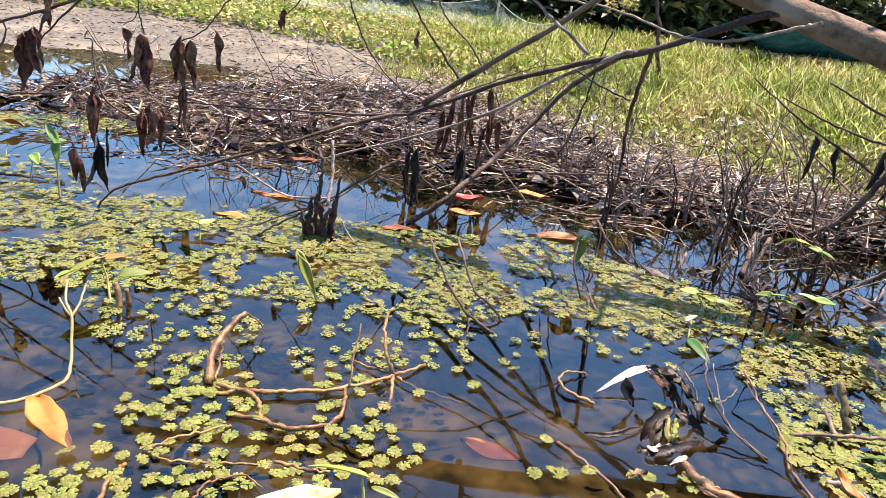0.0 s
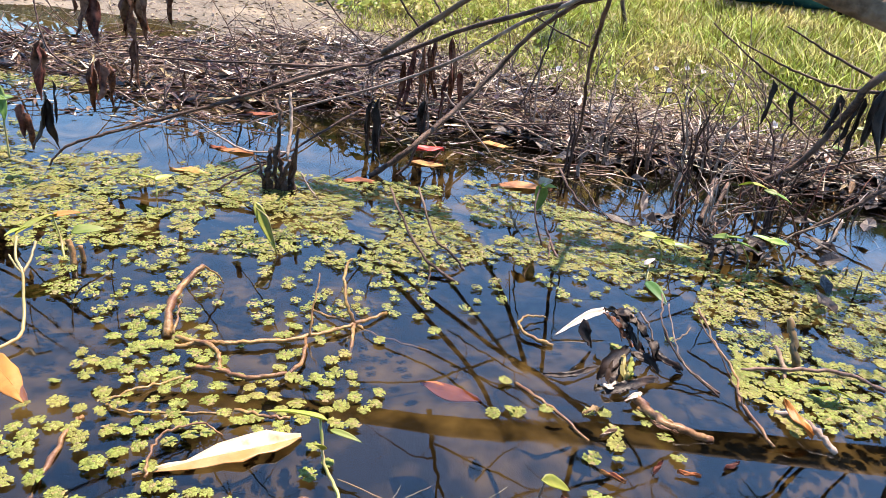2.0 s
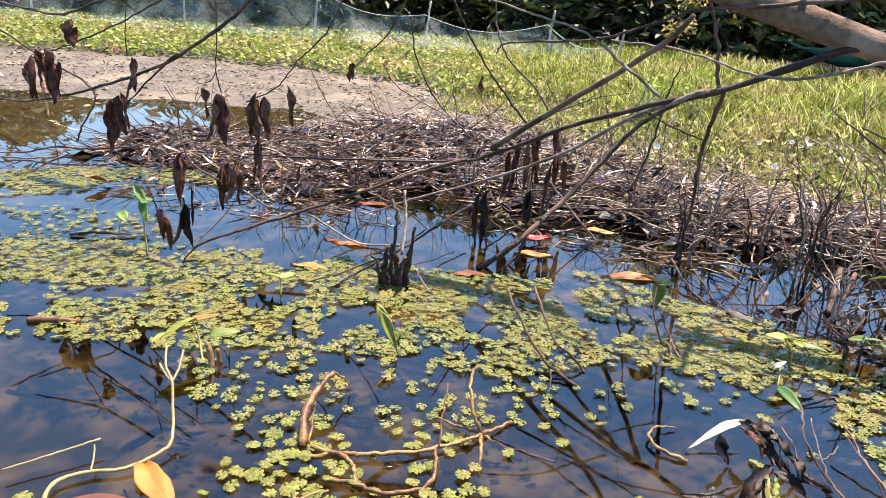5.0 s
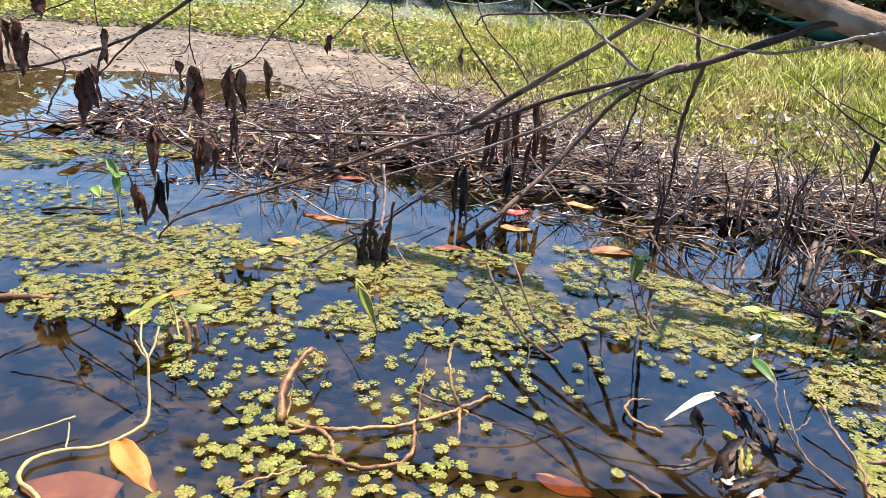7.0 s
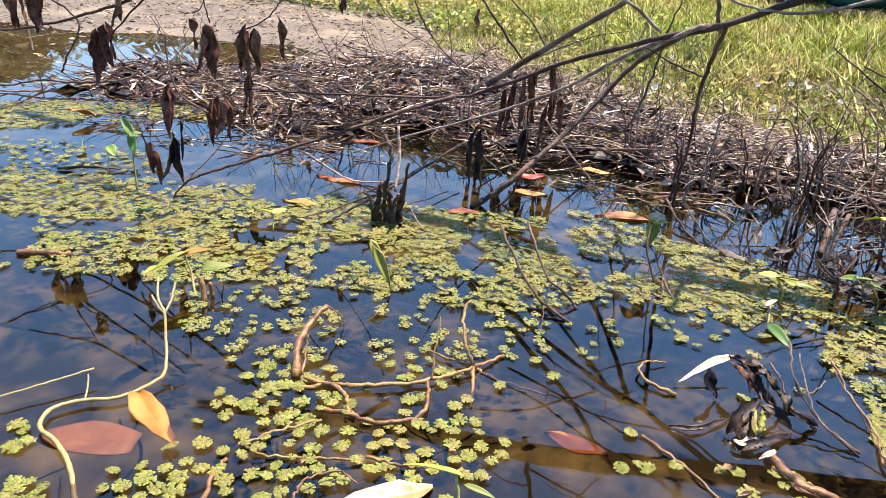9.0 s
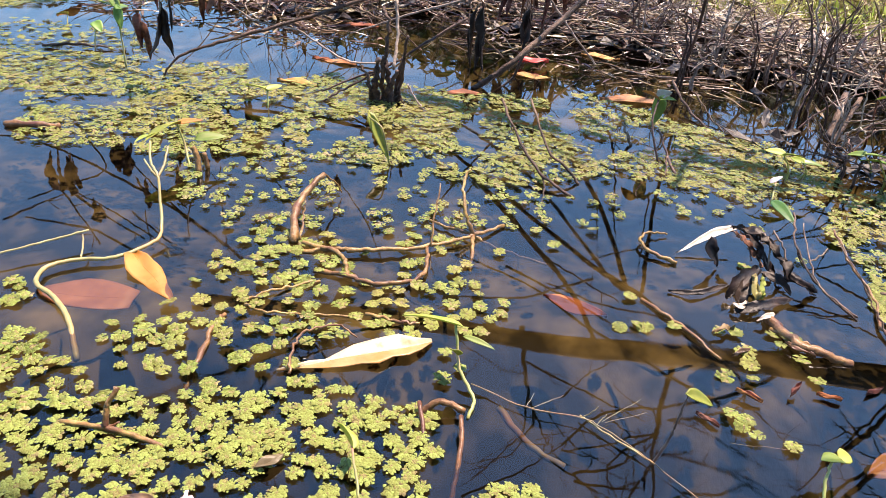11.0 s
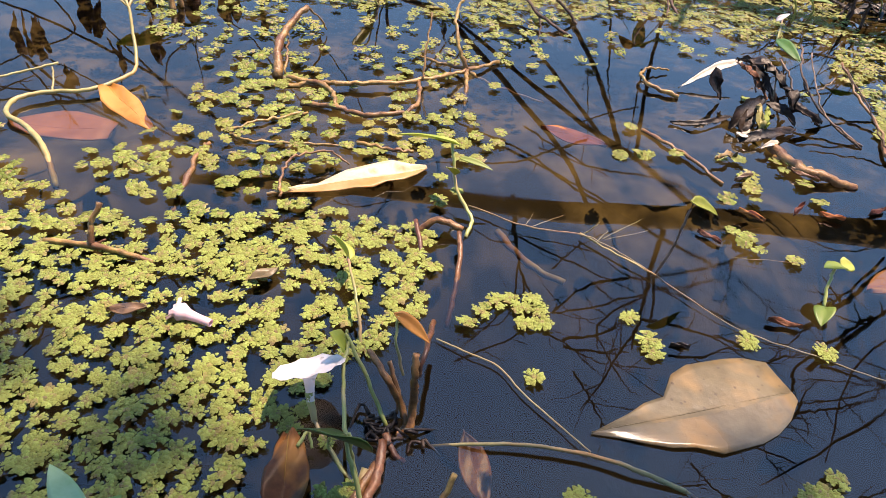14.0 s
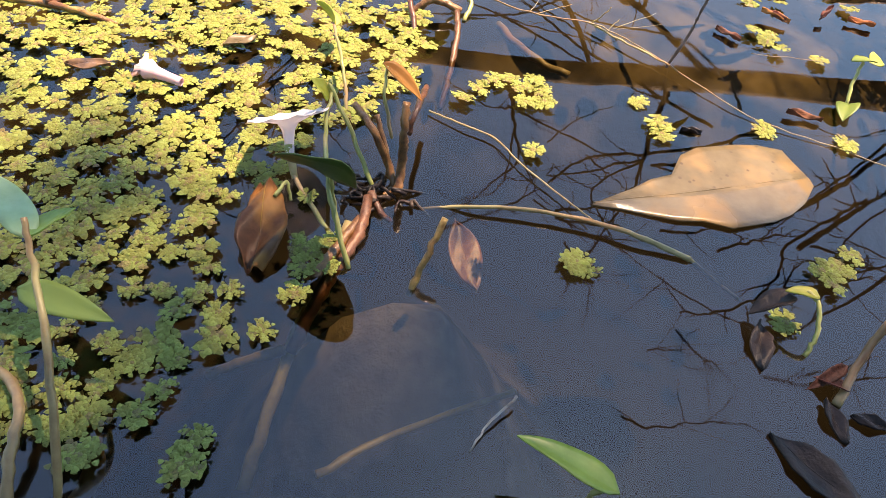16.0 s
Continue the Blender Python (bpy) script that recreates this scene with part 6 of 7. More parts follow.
for at, count, tall, reach in (((0.52, 1.5), 5, 0.17, 0.12), ((0.62, 1.48), 4, 0.2, 0.12), ((0.66, 1.33), 5, 0.2, 0.12), ((0.78, 1.5), 5, 0.18, 0.14), ((0.62, 1.12), 5, 0.12, 0.1), ((0.72, 1.12), 6, 0.15, 0.12), ((0.58, 0.98), 4, 0.07, 0.08), ((0.84, 1.3), 3, 0.18, 0.14),
                               ((0.43, 1.36), 4, 0.14, 0.08), ((0.40, 1.65), 5, 0.2, 0.12), ((0.16, 1.68), 6, 0.2, 0.1), ((0.94, 1.55), 5, 0.2, 0.15), ((-0.3, 1.78), 4, 0.12, 0.1), ((-0.02, 1.9), 4, 0.14, 0.1)):
    dead_shrub(at, count, tall, reach)
V, F = [], []
for k in range(45):                               # black leaves scattered under the tangle in the shallows
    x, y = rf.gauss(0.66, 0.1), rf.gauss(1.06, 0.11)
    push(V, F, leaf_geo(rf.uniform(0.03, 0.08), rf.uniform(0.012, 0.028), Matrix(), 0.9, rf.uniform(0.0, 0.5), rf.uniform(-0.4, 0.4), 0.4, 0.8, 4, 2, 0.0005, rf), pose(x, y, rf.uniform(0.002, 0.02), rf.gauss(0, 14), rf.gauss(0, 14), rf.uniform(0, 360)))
tagged(raw("rotten_leaves", V, F, M["black_leaf"]), "black leaves floating under the dead shrubs", "leaf litter", kind="stuff")
stick([(-0.025, 0.202, 0.004), (-0.036, 0.167, -0.010), (-0.045, 0.155, -0.030), (-0.052, 0.120, -0.045), (-0.058, 0.092, -0.060)], 0.0045, 0.0052, "vine", "thick yellow-brown stem running under water", more=(([(-0.049, 0.148, -0.030), (-0.068, 0.146, -0.040), (-0.085, 0.143, -0.050)], 0.0045, 0.0035),))
stick([(-0.025, 0.093, -0.040), (0.007, 0.115, -0.040), (0.057, 0.124, -0.010)], 0.0032, 0.0024, "vine", "dim stem lying on the pond bed")
stick([(0.036, 0.089, 0.000), (0.044, 0.101, 0.004), (0.054, 0.112, 0.006)], 0.0007, 0.0009, "pale_bark", "thin pale straw at the surface")
stick([(-0.123, 0.104, -0.010), (-0.116, 0.095, -0.020), (-0.113, 0.086, -0.030), (-0.120, 0.075, -0.050)], 0.006, 0.007, "vine", "thick yellowish stem sunk at the bank")
stick([(0.056, 0.450, -0.020), (0.076, 0.415, -0.020), (0.105, 0.391, -0.020)], 0.005, 0.004, "vine", "dim pale stem sunk under water")

# ---- rooted clump of brown stems ----
clumpy = thing("stem_clump", (-0.013, 0.230, 0.000), "clump of wet brown broken stems with dark roots", "plant stems")
for q, a, b in (([(-0.030, 0.262, 0.030), (-0.019, 0.244, 0.030), (-0.010, 0.242, 0.010), (-0.005, 0.234, 0.000)], 0.0025, 0.0031), ([(-0.003, 0.248, 0.045), (-0.003, 0.241, 0.030), (-0.003, 0.238, 0.010), (-0.004, 0.230, 0.000)], 0.0028, 0.0037), ([(-0.018, 0.255, 0.030), (-0.013, 0.245, 0.020), (-0.006, 0.238, 0.000)], 0.0019, 0.0025), ([(0.006, 0.299, 0.020), (0.002, 0.263, 0.030), (-0.001, 0.254, 0.020)], 0.0025, 0.0019),
                ([(-0.004, 0.234, 0.000), (-0.015, 0.225, -0.004), (-0.026, 0.202, -0.010), (-0.036, 0.184, -0.030)], 0.0037, 0.0031), ([(0.022, 0.403, 0.012), (0.023, 0.377, 0.006), (0.019, 0.347, -0.010), (0.016, 0.334, -0.020)], 0.0028, 0.0025), ([(-0.011, 0.417, 0.010), (-0.005, 0.389, 0.000), (-0.006, 0.381, -0.010)], 0.0025, 0.0025)):
    bm = bmesh.new()
    rod(bm, q, a * 0.72, b * 0.72, 8, 0.0004, 6, 0.06, Vector(clumpy.location), rng=rf)
    part("stem", bm, M["root_stem"], clumpy)
for q, a, b in (([(-0.018, 0.219, 0.006), (-0.019, 0.198, 0.004), (-0.026, 0.180, 0.000), (-0.035, 0.164, -0.010), (-0.045, 0.147, -0.030)], 0.0032, 0.004), ([(-0.020, 0.206, 0.004), (-0.029, 0.186, 0.002), (-0.035, 0.173, 0.000), (-0.042, 0.162, -0.012)], 0.003, 0.0034), ([(-0.017, 0.225, 0.004), (-0.012, 0.215, 0.002), (-0.006, 0.213, -0.004)], 0.0026, 0.002)):
    bm = bmesh.new()
    rod(bm, q, a * 0.8, b * 0.8, 9, 0.0005, 6, 0.08, Vector(clumpy.location), rng=rf)
    part("root", bm, M["root_stem"], clumpy, "stout red-brown root")
for k in range(22):
    p = Vector((-0.013, 0.228, 0.000)) + Vector((rf.uniform(-0.018, 0.018), rf.uniform(-0.012, 0.012), 0.002))
    bm = bmesh.new()
    rod(bm, [p, p + Vector((rf.uniform(-0.008, 0.008), rf.uniform(-0.008, 0.008), rf.uniform(0, 0.004))), p + Vector((rf.uniform(-0.014, 0.014), rf.uniform(-0.014, 0.014), -0.004))], 0.0012, 0.0007, 5, 0.0005, 3, 0, Vector(clumpy.location), rng=rf)
    part("root", bm, M["black_leaf"], clumpy)

# ---- looping vine ----
vine = thing("vine", (-0.309, 0.656, 0.000), "smooth pale yellow-green vine looping over the water", "vine")
for q, a, b in (([(-0.340, 0.726, 0.075), (-0.332, 0.704, 0.060), (-0.319, 0.688, 0.050), (-0.310, 0.665, 0.028), (-0.301, 0.639, 0.012), (-0.304, 0.620, 0.008), (-0.329, 0.591, 0.006), (-0.362, 0.580, 0.006), (-0.383, 0.562, 0.006), (-0.378, 0.535, 0.006), (-0.352, 0.517, 0.005), (-0.324, 0.487, 0.002), (-0.302, 0.452, -0.010)], 0.0013, 0.0026),
                ([(-0.321, 0.727, 0.070), (-0.318, 0.704, 0.058), (-0.319, 0.688, 0.050)], 0.0013, 0.0015), ([(-0.342, 0.710, 0.060), (-0.329, 0.696, 0.054), (-0.319, 0.688, 0.050)], 0.001, 0.0013),
                ([(-0.440, 0.568, 0.010), (-0.402, 0.599, 0.012), (-0.371, 0.625, 0.014)], 0.001, 0.0012), ([(-0.359, 0.581, 0.006), (-0.364, 0.598, 0.012), (-0.370, 0.611, 0.016)], 0.001, 0.0008)):
    bm = bmesh.new()
    rod(bm, q, a, b, 8, 0.0004, 7, 0.05, Vector(vine.location), rng=rf)
    part("stem", bm, M["vine"], vine)


# ---- water spinach ----
def leafy(name, label, base, stems, leaves, cat="water plant"):
    t = thing(name, base, label, cat)
    o = Vector(base)
    for q, a, b, mat in stems:
        bm = bmesh.new()
        rod(bm, q, a, b, 7, 0.0005, 6, 0.06, o, rng=rf)
        part("stem", bm, M[mat], t)
    for p0, p1, w, mat, fold, roll in leaves:
        a, b = Vector(p0), Vector(p1)
        part("leaf", leaf_bm((b - a).length, w, to_dir(a - o, b - a, roll), 0.85, fold, 0.25, 0.06, 0.62, 10, 6, 0.0005, rf, heart=0.12), M[mat], t)
    return t


leafy("water_spinach", "water spinach shoot with broad green leaves, one coloured as sunlit", (-0.107, 0.057, 0.000),
      [([(-0.107, 0.057, 0.000), (-0.111, 0.088, 0.040), (-0.123, 0.116, 0.055), (-0.128, 0.128, 0.066)], 0.0015, 0.0011, "pink_stem"), ([(-0.153, 0.110, 0.000), (-0.132, 0.091, 0.010), (-0.125, 0.069, 0.010), (-0.124, 0.054, 0.000)], 0.002, 0.002, "pink_stem")],
      [((-0.136, 0.136, 0.050), (-0.159, 0.164, 0.055), 0.013, "lit_green_leaf", 0.2, 0.2), ((-0.133, 0.135, 0.050), (-0.125, 0.153, 0.050), 0.012, "green_leaf", 0.3, -0.3), ((-0.136, 0.123, 0.031), (-0.1, 0.111, 0.036), 0.012, "green_leaf", 0.2, 0.3)])
leafy("water_spinach", "flowering water spinach with a dark green leaf and thin stems", (-0.016, 0.231, 0.000),
      [([(-0.016, 0.231, 0.000), (-0.029, 0.248, 0.020), (-0.041, 0.263, 0.035), (-0.044, 0.267, 0.040)], 0.0013, 0.001, "stem"), ([(-0.038, 0.291, 0.000), (-0.041, 0.306, 0.012), (-0.046, 0.324, 0.020), (-0.054, 0.353, 0.022)], 0.0012, 0.0009, "stem"),
       ([(-0.022, 0.176, 0.000), (-0.030, 0.189, 0.020), (-0.036, 0.204, 0.035), (-0.042, 0.242, 0.030), (-0.042, 0.263, 0.035)], 0.0013, 0.001, "stem"), ([(-0.033, 0.197, 0.040), (-0.032, 0.198, 0.020), (-0.028, 0.192, 0.000)], 0.001, 0.0012, "stem"),
       ([(-0.010, 0.263, 0.010), (-0.015, 0.265, 0.035), (-0.015, 0.274, 0.047)], 0.001, 0.0008, "stem"), ([(-0.062, 0.209, 0.010), (-0.058, 0.217, 0.012), (-0.055, 0.212, 0.005)], 0.001, 0.0008, "stem")],
      [((-0.024, 0.186, 0.044), (-0.055, 0.190, 0.058), 0.036, "dark_green_leaf", 0.15, 0.95), ((-0.054, 0.353, 0.022), (-0.066, 0.374, 0.026), 0.01, "lime_leaf", 0.9, 0.9), ((-0.015, 0.274, 0.047), (0.006, 0.268, 0.034), 0.009, "yellow_leaf", 0.6, 0.2), ((-0.044, 0.259, 0.035), (-0.051, 0.261, 0.045), 0.018, "lime_leaf", 0.2, 0.4)])
leafy("water_spinach", "lime-green arrow leaf on a thin dark stem", (0.167, 0.383, 0.000), [([(0.167, 0.383, 0.000), (0.175, 0.385, 0.030), (0.182, 0.394, 0.06)], 0.0012, 0.0009, "twig")], [((0.182, 0.394, 0.06), (0.206, 0.398, 0.05), 0.011, "lime_leaf", 0.5, 0.3)])
leafy("water_spinach", "small pale leaf on a short stem", (0.285, 0.360, 0.000), [([(0.285, 0.360, 0.000), (0.289, 0.374, 0.015), (0.293, 0.380, 0.022)], 0.0012, 0.001, "stem")], [((0.299, 0.382, 0.022), (0.284, 0.380, 0.024), 0.016, "green_leaf", 0.2, 0.3), ((0.301, 0.385, 0.020), (0.312, 0.390, 0.020), 0.012, "lime_leaf", 0.4, 0.3), ((0.285, 0.358, 0.002), (0.274, 0.340, 0.004), 0.014, "green_leaf", 0.5, 0.3)])
leafy("water_spinach", "single green leaf rising from open water", (0.081, 0.069, 0.000), [([(0.081, 0.069, 0.000), (0.078, 0.070, 0.010), (0.082, 0.070, 0.020)], 0.0014, 0.001, "stem")], [((0.082, 0.069, 0.022), (0.050, 0.085, 0.030), 0.013, "green_leaf", 0.3, 0.3)])
leafy("water_spinach", "lime leaf on a curved stem with a dark wilted leaf", (0.189, 0.150, 0.000), [([(0.189, 0.150, 0.000), (0.192, 0.156, 0.010), (0.192, 0.166, 0.018), (0.188, 0.172, 0.020)], 0.0012, 0.0009, "stem")], [((0.191, 0.169, 0.020), (0.178, 0.173, 0.020), 0.01, "lime_leaf", 0.3, 0.3), ((0.182, 0.170, 0.015), (0.164, 0.169, 0.006), 0.014, "black_leaf", 0.5, 0.3)])
leafy("water_spinach", "dark wilted leaves on a reddish stem at the surface", (0.204, 0.134, 0.000), [([(0.195, 0.125, 0.000), (0.206, 0.141, 0.010), (0.212, 0.150, 0.030)], 0.0022, 0.0016, "pink_stem")], [((0.200, 0.131, 0.004), (0.188, 0.138, 0.004), 0.008, "dead_leaf", 0.4, 0.3), ((0.201, 0.141, 0.006), (0.184, 0.131, 0.002), 0.006, "dead_leaf", 0.4, -0.3)])
leafy("water_spinach", "thin leafy stem beside a cream leaf", (0.031, 0.416, 0.000), [([(0.028, 0.413, 0.000), (0.032, 0.430, 0.006), (0.019, 0.449, 0.020), (0.013, 0.468, 0.050)], 0.0016, 0.0012, "stem"), ([(-0.008, 0.416, 0.000), (0.005, 0.419, 0.010), (0.025, 0.415, 0.006)], 0.003, 0.0025, "wet_stem")],
      [((0.014, 0.467, 0.050), (-0.032, 0.477, 0.055), 0.01, "lime_leaf", 0.5, 0.4), ((0.016, 0.454, 0.030), (0.010, 0.450, 0.040), 0.012, "lime_leaf", 0.4, 0.4), ((0.023, 0.478, 0.030), (0.048, 0.468, 0.030), 0.006, "green_leaf", 0.4, 0.2)])
leafy("water_spinach", "drooping yellow-green leaf over the fern carpet", (-0.087, 0.888, 0.000), [([(-0.087, 0.888, 0.000), (-0.098, 0.886, 0.050), (-0.120, 0.908, 0.060)], 0.0012, 0.001, "stem")], [((-0.117, 0.908, 0.060), (-0.086, 0.875, 0.012), 0.014, "lime_leaf", 0.6, 0.5)])
leafy("water_spinach", "leafy young plant standing in blue water", (-0.586, 1.204, 0.000), [([(-0.586, 1.204, 0.000), (-0.592, 1.214, 0.050), (-0.598, 1.221, 0.100)], 0.0018, 0.0012, "stem"), ([(-0.679, 1.283, -0.000), (-0.681, 1.304, 0.050)], 0.0012, 0.001, "stem"), ([(-0.816, 1.450, 0.000), (-0.821, 1.467, 0.020)], 0.0012, 0.001, "stem")],
      [((-0.598, 1.221, 0.100), (-0.633, 1.233, 0.110), 0.017, "green_leaf", 0.3, 0.3), ((-0.592, 1.215, 0.100), (-0.594, 1.265, 0.100), 0.016, "green_leaf", 0.3, 0.3), ((-0.595, 1.222, 0.100), (-0.584, 1.201, 0.070), 0.016, "green_leaf", 0.3, 0.3), ((-0.681, 1.304, 0.050), (-0.662, 1.285, 0.040), 0.02, "green_leaf", 0.3, 0.3), ((-0.821, 1.467, 0.020), (-0.836, 1.452, 0.025), 0.02, "lime_leaf", 0.3, 0.3), ((-0.601, 1.228, 0.100), (-0.623, 1.253, 0.130), 0.02, "green_leaf", 0.3, 0.3)])
leafy("water_spinach", "small lime-leaved seedling among the ferns", (-0.302, 1.071, 0.000), [([(-0.302, 1.071, 0.000), (-0.305, 1.083, 0.025)], 0.0012, 0.001, "stem")], [((-0.305, 1.083, 0.025), (-0.346, 1.101, 0.030), 0.016, "lime_leaf", 0.3, 0.3), ((-0.305, 1.083, 0.025), (-0.286, 1.106, 0.030), 0.014, "lime_leaf", 0.3, 0.3)])
leafy("water_spinach", "long yellow-green leaves over brown stubs", (-0.325, 0.812, 0.000), [([(-0.339, 0.826, 0.000), (-0.352, 0.850, 0.020), (-0.362, 0.857, 0.045)], 0.0016, 0.0012, "stem"), ([(-0.322, 0.813, 0.000), (-0.327, 0.821, 0.020), (-0.332, 0.824, 0.030)], 0.004, 0.0035, "wet_stem"), ([(-0.317, 0.829, 0.000), (-0.320, 0.830, 0.020)], 0.003, 0.003, "wet_stem")],
      [((-0.364, 0.862, 0.045), (-0.384, 0.798, 0.050), 0.022, "lime_leaf", 0.3, 0.3), ((-0.362, 0.862, 0.045), (-0.334, 0.875, 0.050), 0.01, "orange_leaf", 0.3, 0.3), ((-0.334, 0.850, 0.030), (-0.300, 0.863, 0.035), 0.018, "green_leaf", 0.3, 0.3), ((-0.380, 0.829, 0.040), (-0.394, 0.798, 0.045), 0.016, "lime_leaf", 0.3, 0.3)])
leafy("water_spinach", "wilting yellow and green leaves on a dark stem", (0.300, 0.979, 0.000), [([(0.300, 0.979, 0.000), (0.285, 1.000, 0.050), (0.295, 1.032, 0.080)], 0.0016, 0.0014, "twig")], [((0.295, 1.032, 0.080), (0.277, 1.065, 0.085), 0.02, "yellow_leaf", 0.5, 0.3), ((0.297, 1.040, 0.080), (0.317, 1.047, 0.090), 0.02, "cream_leaf", 0.5, 0.3), ((0.297, 1.032, 0.080), (0.298, 1.037, 0.040), 0.02, "green_leaf", 0.5, 0.3), ((0.297, 1.032, 0.080), (0.327, 1.046, 0.080), 0.012, "lime_leaf", 0.5, 0.3)])
for k, (p, q) in enumerate(zip([(0.476, 0.947, 0.000), (0.504, 0.963, 0.000), (0.613, 0.944, 0.000), (0.683, 0.957, 0.000), (0.765, 1.242, 0.000), (0.796, 1.191, 0.000), (1.197, 1.618, -0.000), (1.421, 1.895, 0.000), (1.313, 1.977, 0.000), (1.197, 2.064, 0.000), (0.556, 0.607, 0.000), (0.613, 0.984, 0.000), (1.226, 1.885, 0.000), (1.635, 2.165, 0.000)], [(0.452, 0.928, 0.050), (0.482, 0.929, 0.040), (0.568, 0.902, 0.060), (0.605, 0.895, 0.070), (0.658, 1.076, 0.100), (0.673, 1.026, 0.100), (1.054, 1.497, 0.080), (1.217, 1.633, 0.100), (1.111, 1.733, 0.100), (1.095, 2.071, 0.050), (0.537, 0.597, 0.020), (0.543, 0.898, 0.070), (1.172, 1.765, 0.060), (1.432, 1.915, 0.080)])):
    a = rf.uniform(-0.5, 0.5)
    tip = Vector(q)
    lv = [(tip, tip + Vector((0.032 * math.cos(a + s), 0.016 * math.sin(a + s), rf.uniform(-0.012, 0.006))), 0.013, rf.choice(("lime_leaf", "green_leaf", "green_leaf")), 0.3, rf.uniform(-0.5, 0.5)) for s in (0, 2.4)]
    leafy("water_spinach", "lime-green leaves at the edge of the dead tangle", p, [([p, (Vector(p) + tip) / 2 + Vector((0.006, 0, 0)), tip], 0.0014, 0.001, "stem")], lv)
leafy("water_spinach", "small white flower with green leaves by the tangle", (0.430, 0.874, -0.000), [([(0.430, 0.874, -0.000), (0.445, 0.910, 0.020)], 0.0012, 0.001, "stem")], [((0.433, 0.898, 0.020), (0.447, 0.900, 0.030), 0.008, "petal", 0.3, 0.3), ((0.431, 0.867, 0.004), (0.439, 0.811, 0.004), 0.016, "dark_green_leaf", 0.3, 0.3)])

# ---- trumpet flower and fallen bloom ----


def trumpet(name, base, rim, rad, tube, label, mat, tiltn, wilt=0.0):
    a, b = Vector(base), Vector(rim)
    ax = (b - a).normalized()
    L = (b - a).length
    n = Vector(tiltn).normalized()
    vs, fs = [], []
    N = 30
    prof = ((0, tube * 0.8), (0.35, tube * 0.9), (0.62, tube * 1.15), (0.8, tube * 1.9), (0.92, rad * 0.55), (1.0, rad))
    for side in (0, 1):
        for t, r in prof:
            k = smooth(0.7, 1.0, t)
            d = ax.lerp(n, k).normalized()
            s = d.cross(Vector((0.2, 0.9, 0.3))).normalized()
            u = s.cross(d)
            for i in range(N):
                an = 2 * math.pi * i / N
                rr = max(0.0006, (r - 0.0006 * side) * (1 + 0.035 * k * math.cos(5 * an) + wilt * k * math.sin(3 * an + 1)))
                vs.append(a + ax * (L * t) - a + s * (math.cos(an) * rr) + u * (math.sin(an) * rr) + d * (0.0007 * k * math.cos(10 * an)))
    R, per = len(prof), len(prof) * N
    for s in (0, 1):
        for j in range(R - 1):
            for i in range(N):
                q = (s * per + j * N + i, s * per + j * N + (i + 1) % N, s * per + (j + 1) * N + (i + 1) % N, s * per + (j + 1) * N + i)
                fs.append(q if s == 0 else q[::-1])
    for i in range(N):
        o, p = (R - 1) * N + i, (R - 1) * N + (i + 1) % N
        fs.append((o, p, p + per, o + per))
    ob = raw(name, vs, fs, M[mat], True)
    ob.location = a
    return tagged(ob, label, "flower")


fl = trumpet("trumpet_flower", (-0.0595, 0.236, 0.014), (-0.062, 0.247, 0.03), 0.0205, 0.0028, "white trumpet flower with pale lilac throat, open", "petal", (-0.25, 0.5, 0.83))
bm = bmesh.new()
rod(bm, [Vector((0.003, -0.006, -0.01)), Vector((0, 0, 0)), Vector((-0.001, 0.003, 0.004))], 0.0018, 0.003, 8, 0, 4, rng=rf)
part("calyx", bm, M["stem"], fl, "green calyx")
bm = bmesh.new()
rod(bm, [Vector((0.002, -0.005, -0.008)), Vector((0.012, -0.02, -0.012)), Vector((0.028, -0.04, -0.016))], 0.0011, 0.0013, 7, 0.0003, 5, 0.05, rng=rf)
part("stalk", bm, M["stem"], fl, "thin green stalk")
bud = trumpet("fallen_flower", (-0.133, 0.298, 0.006), (-0.158, 0.306, 0.008), 0.0075, 0.0032, "wilted pinkish white flower lying on the ferns", "pink_petal", (-1, 0.3, 0.4), 0.2)

# ---- floating ferns ----
ra = random.Random(61)


def lobe(vs, fs, x, y, z, r, n, tilt, az):
    """One small domed frond tip."""
    o = len(vs)
    vs.append((x, y, z + r * 0.32))
    for i in range(n):
        a = az + 2 * math.pi * i / n
        q = r * (1.0 + 0.16 * math.cos(3 * (a - az)))
        vs.append((x + q * math.cos(a), y + q * math.sin(a), z + 0.6 * tilt * q * math.cos(a - az) - 0.22 * r))
    for i in range(n):
        fs.append((o, o + 1 + i, o + 1 + (i + 1) % n))


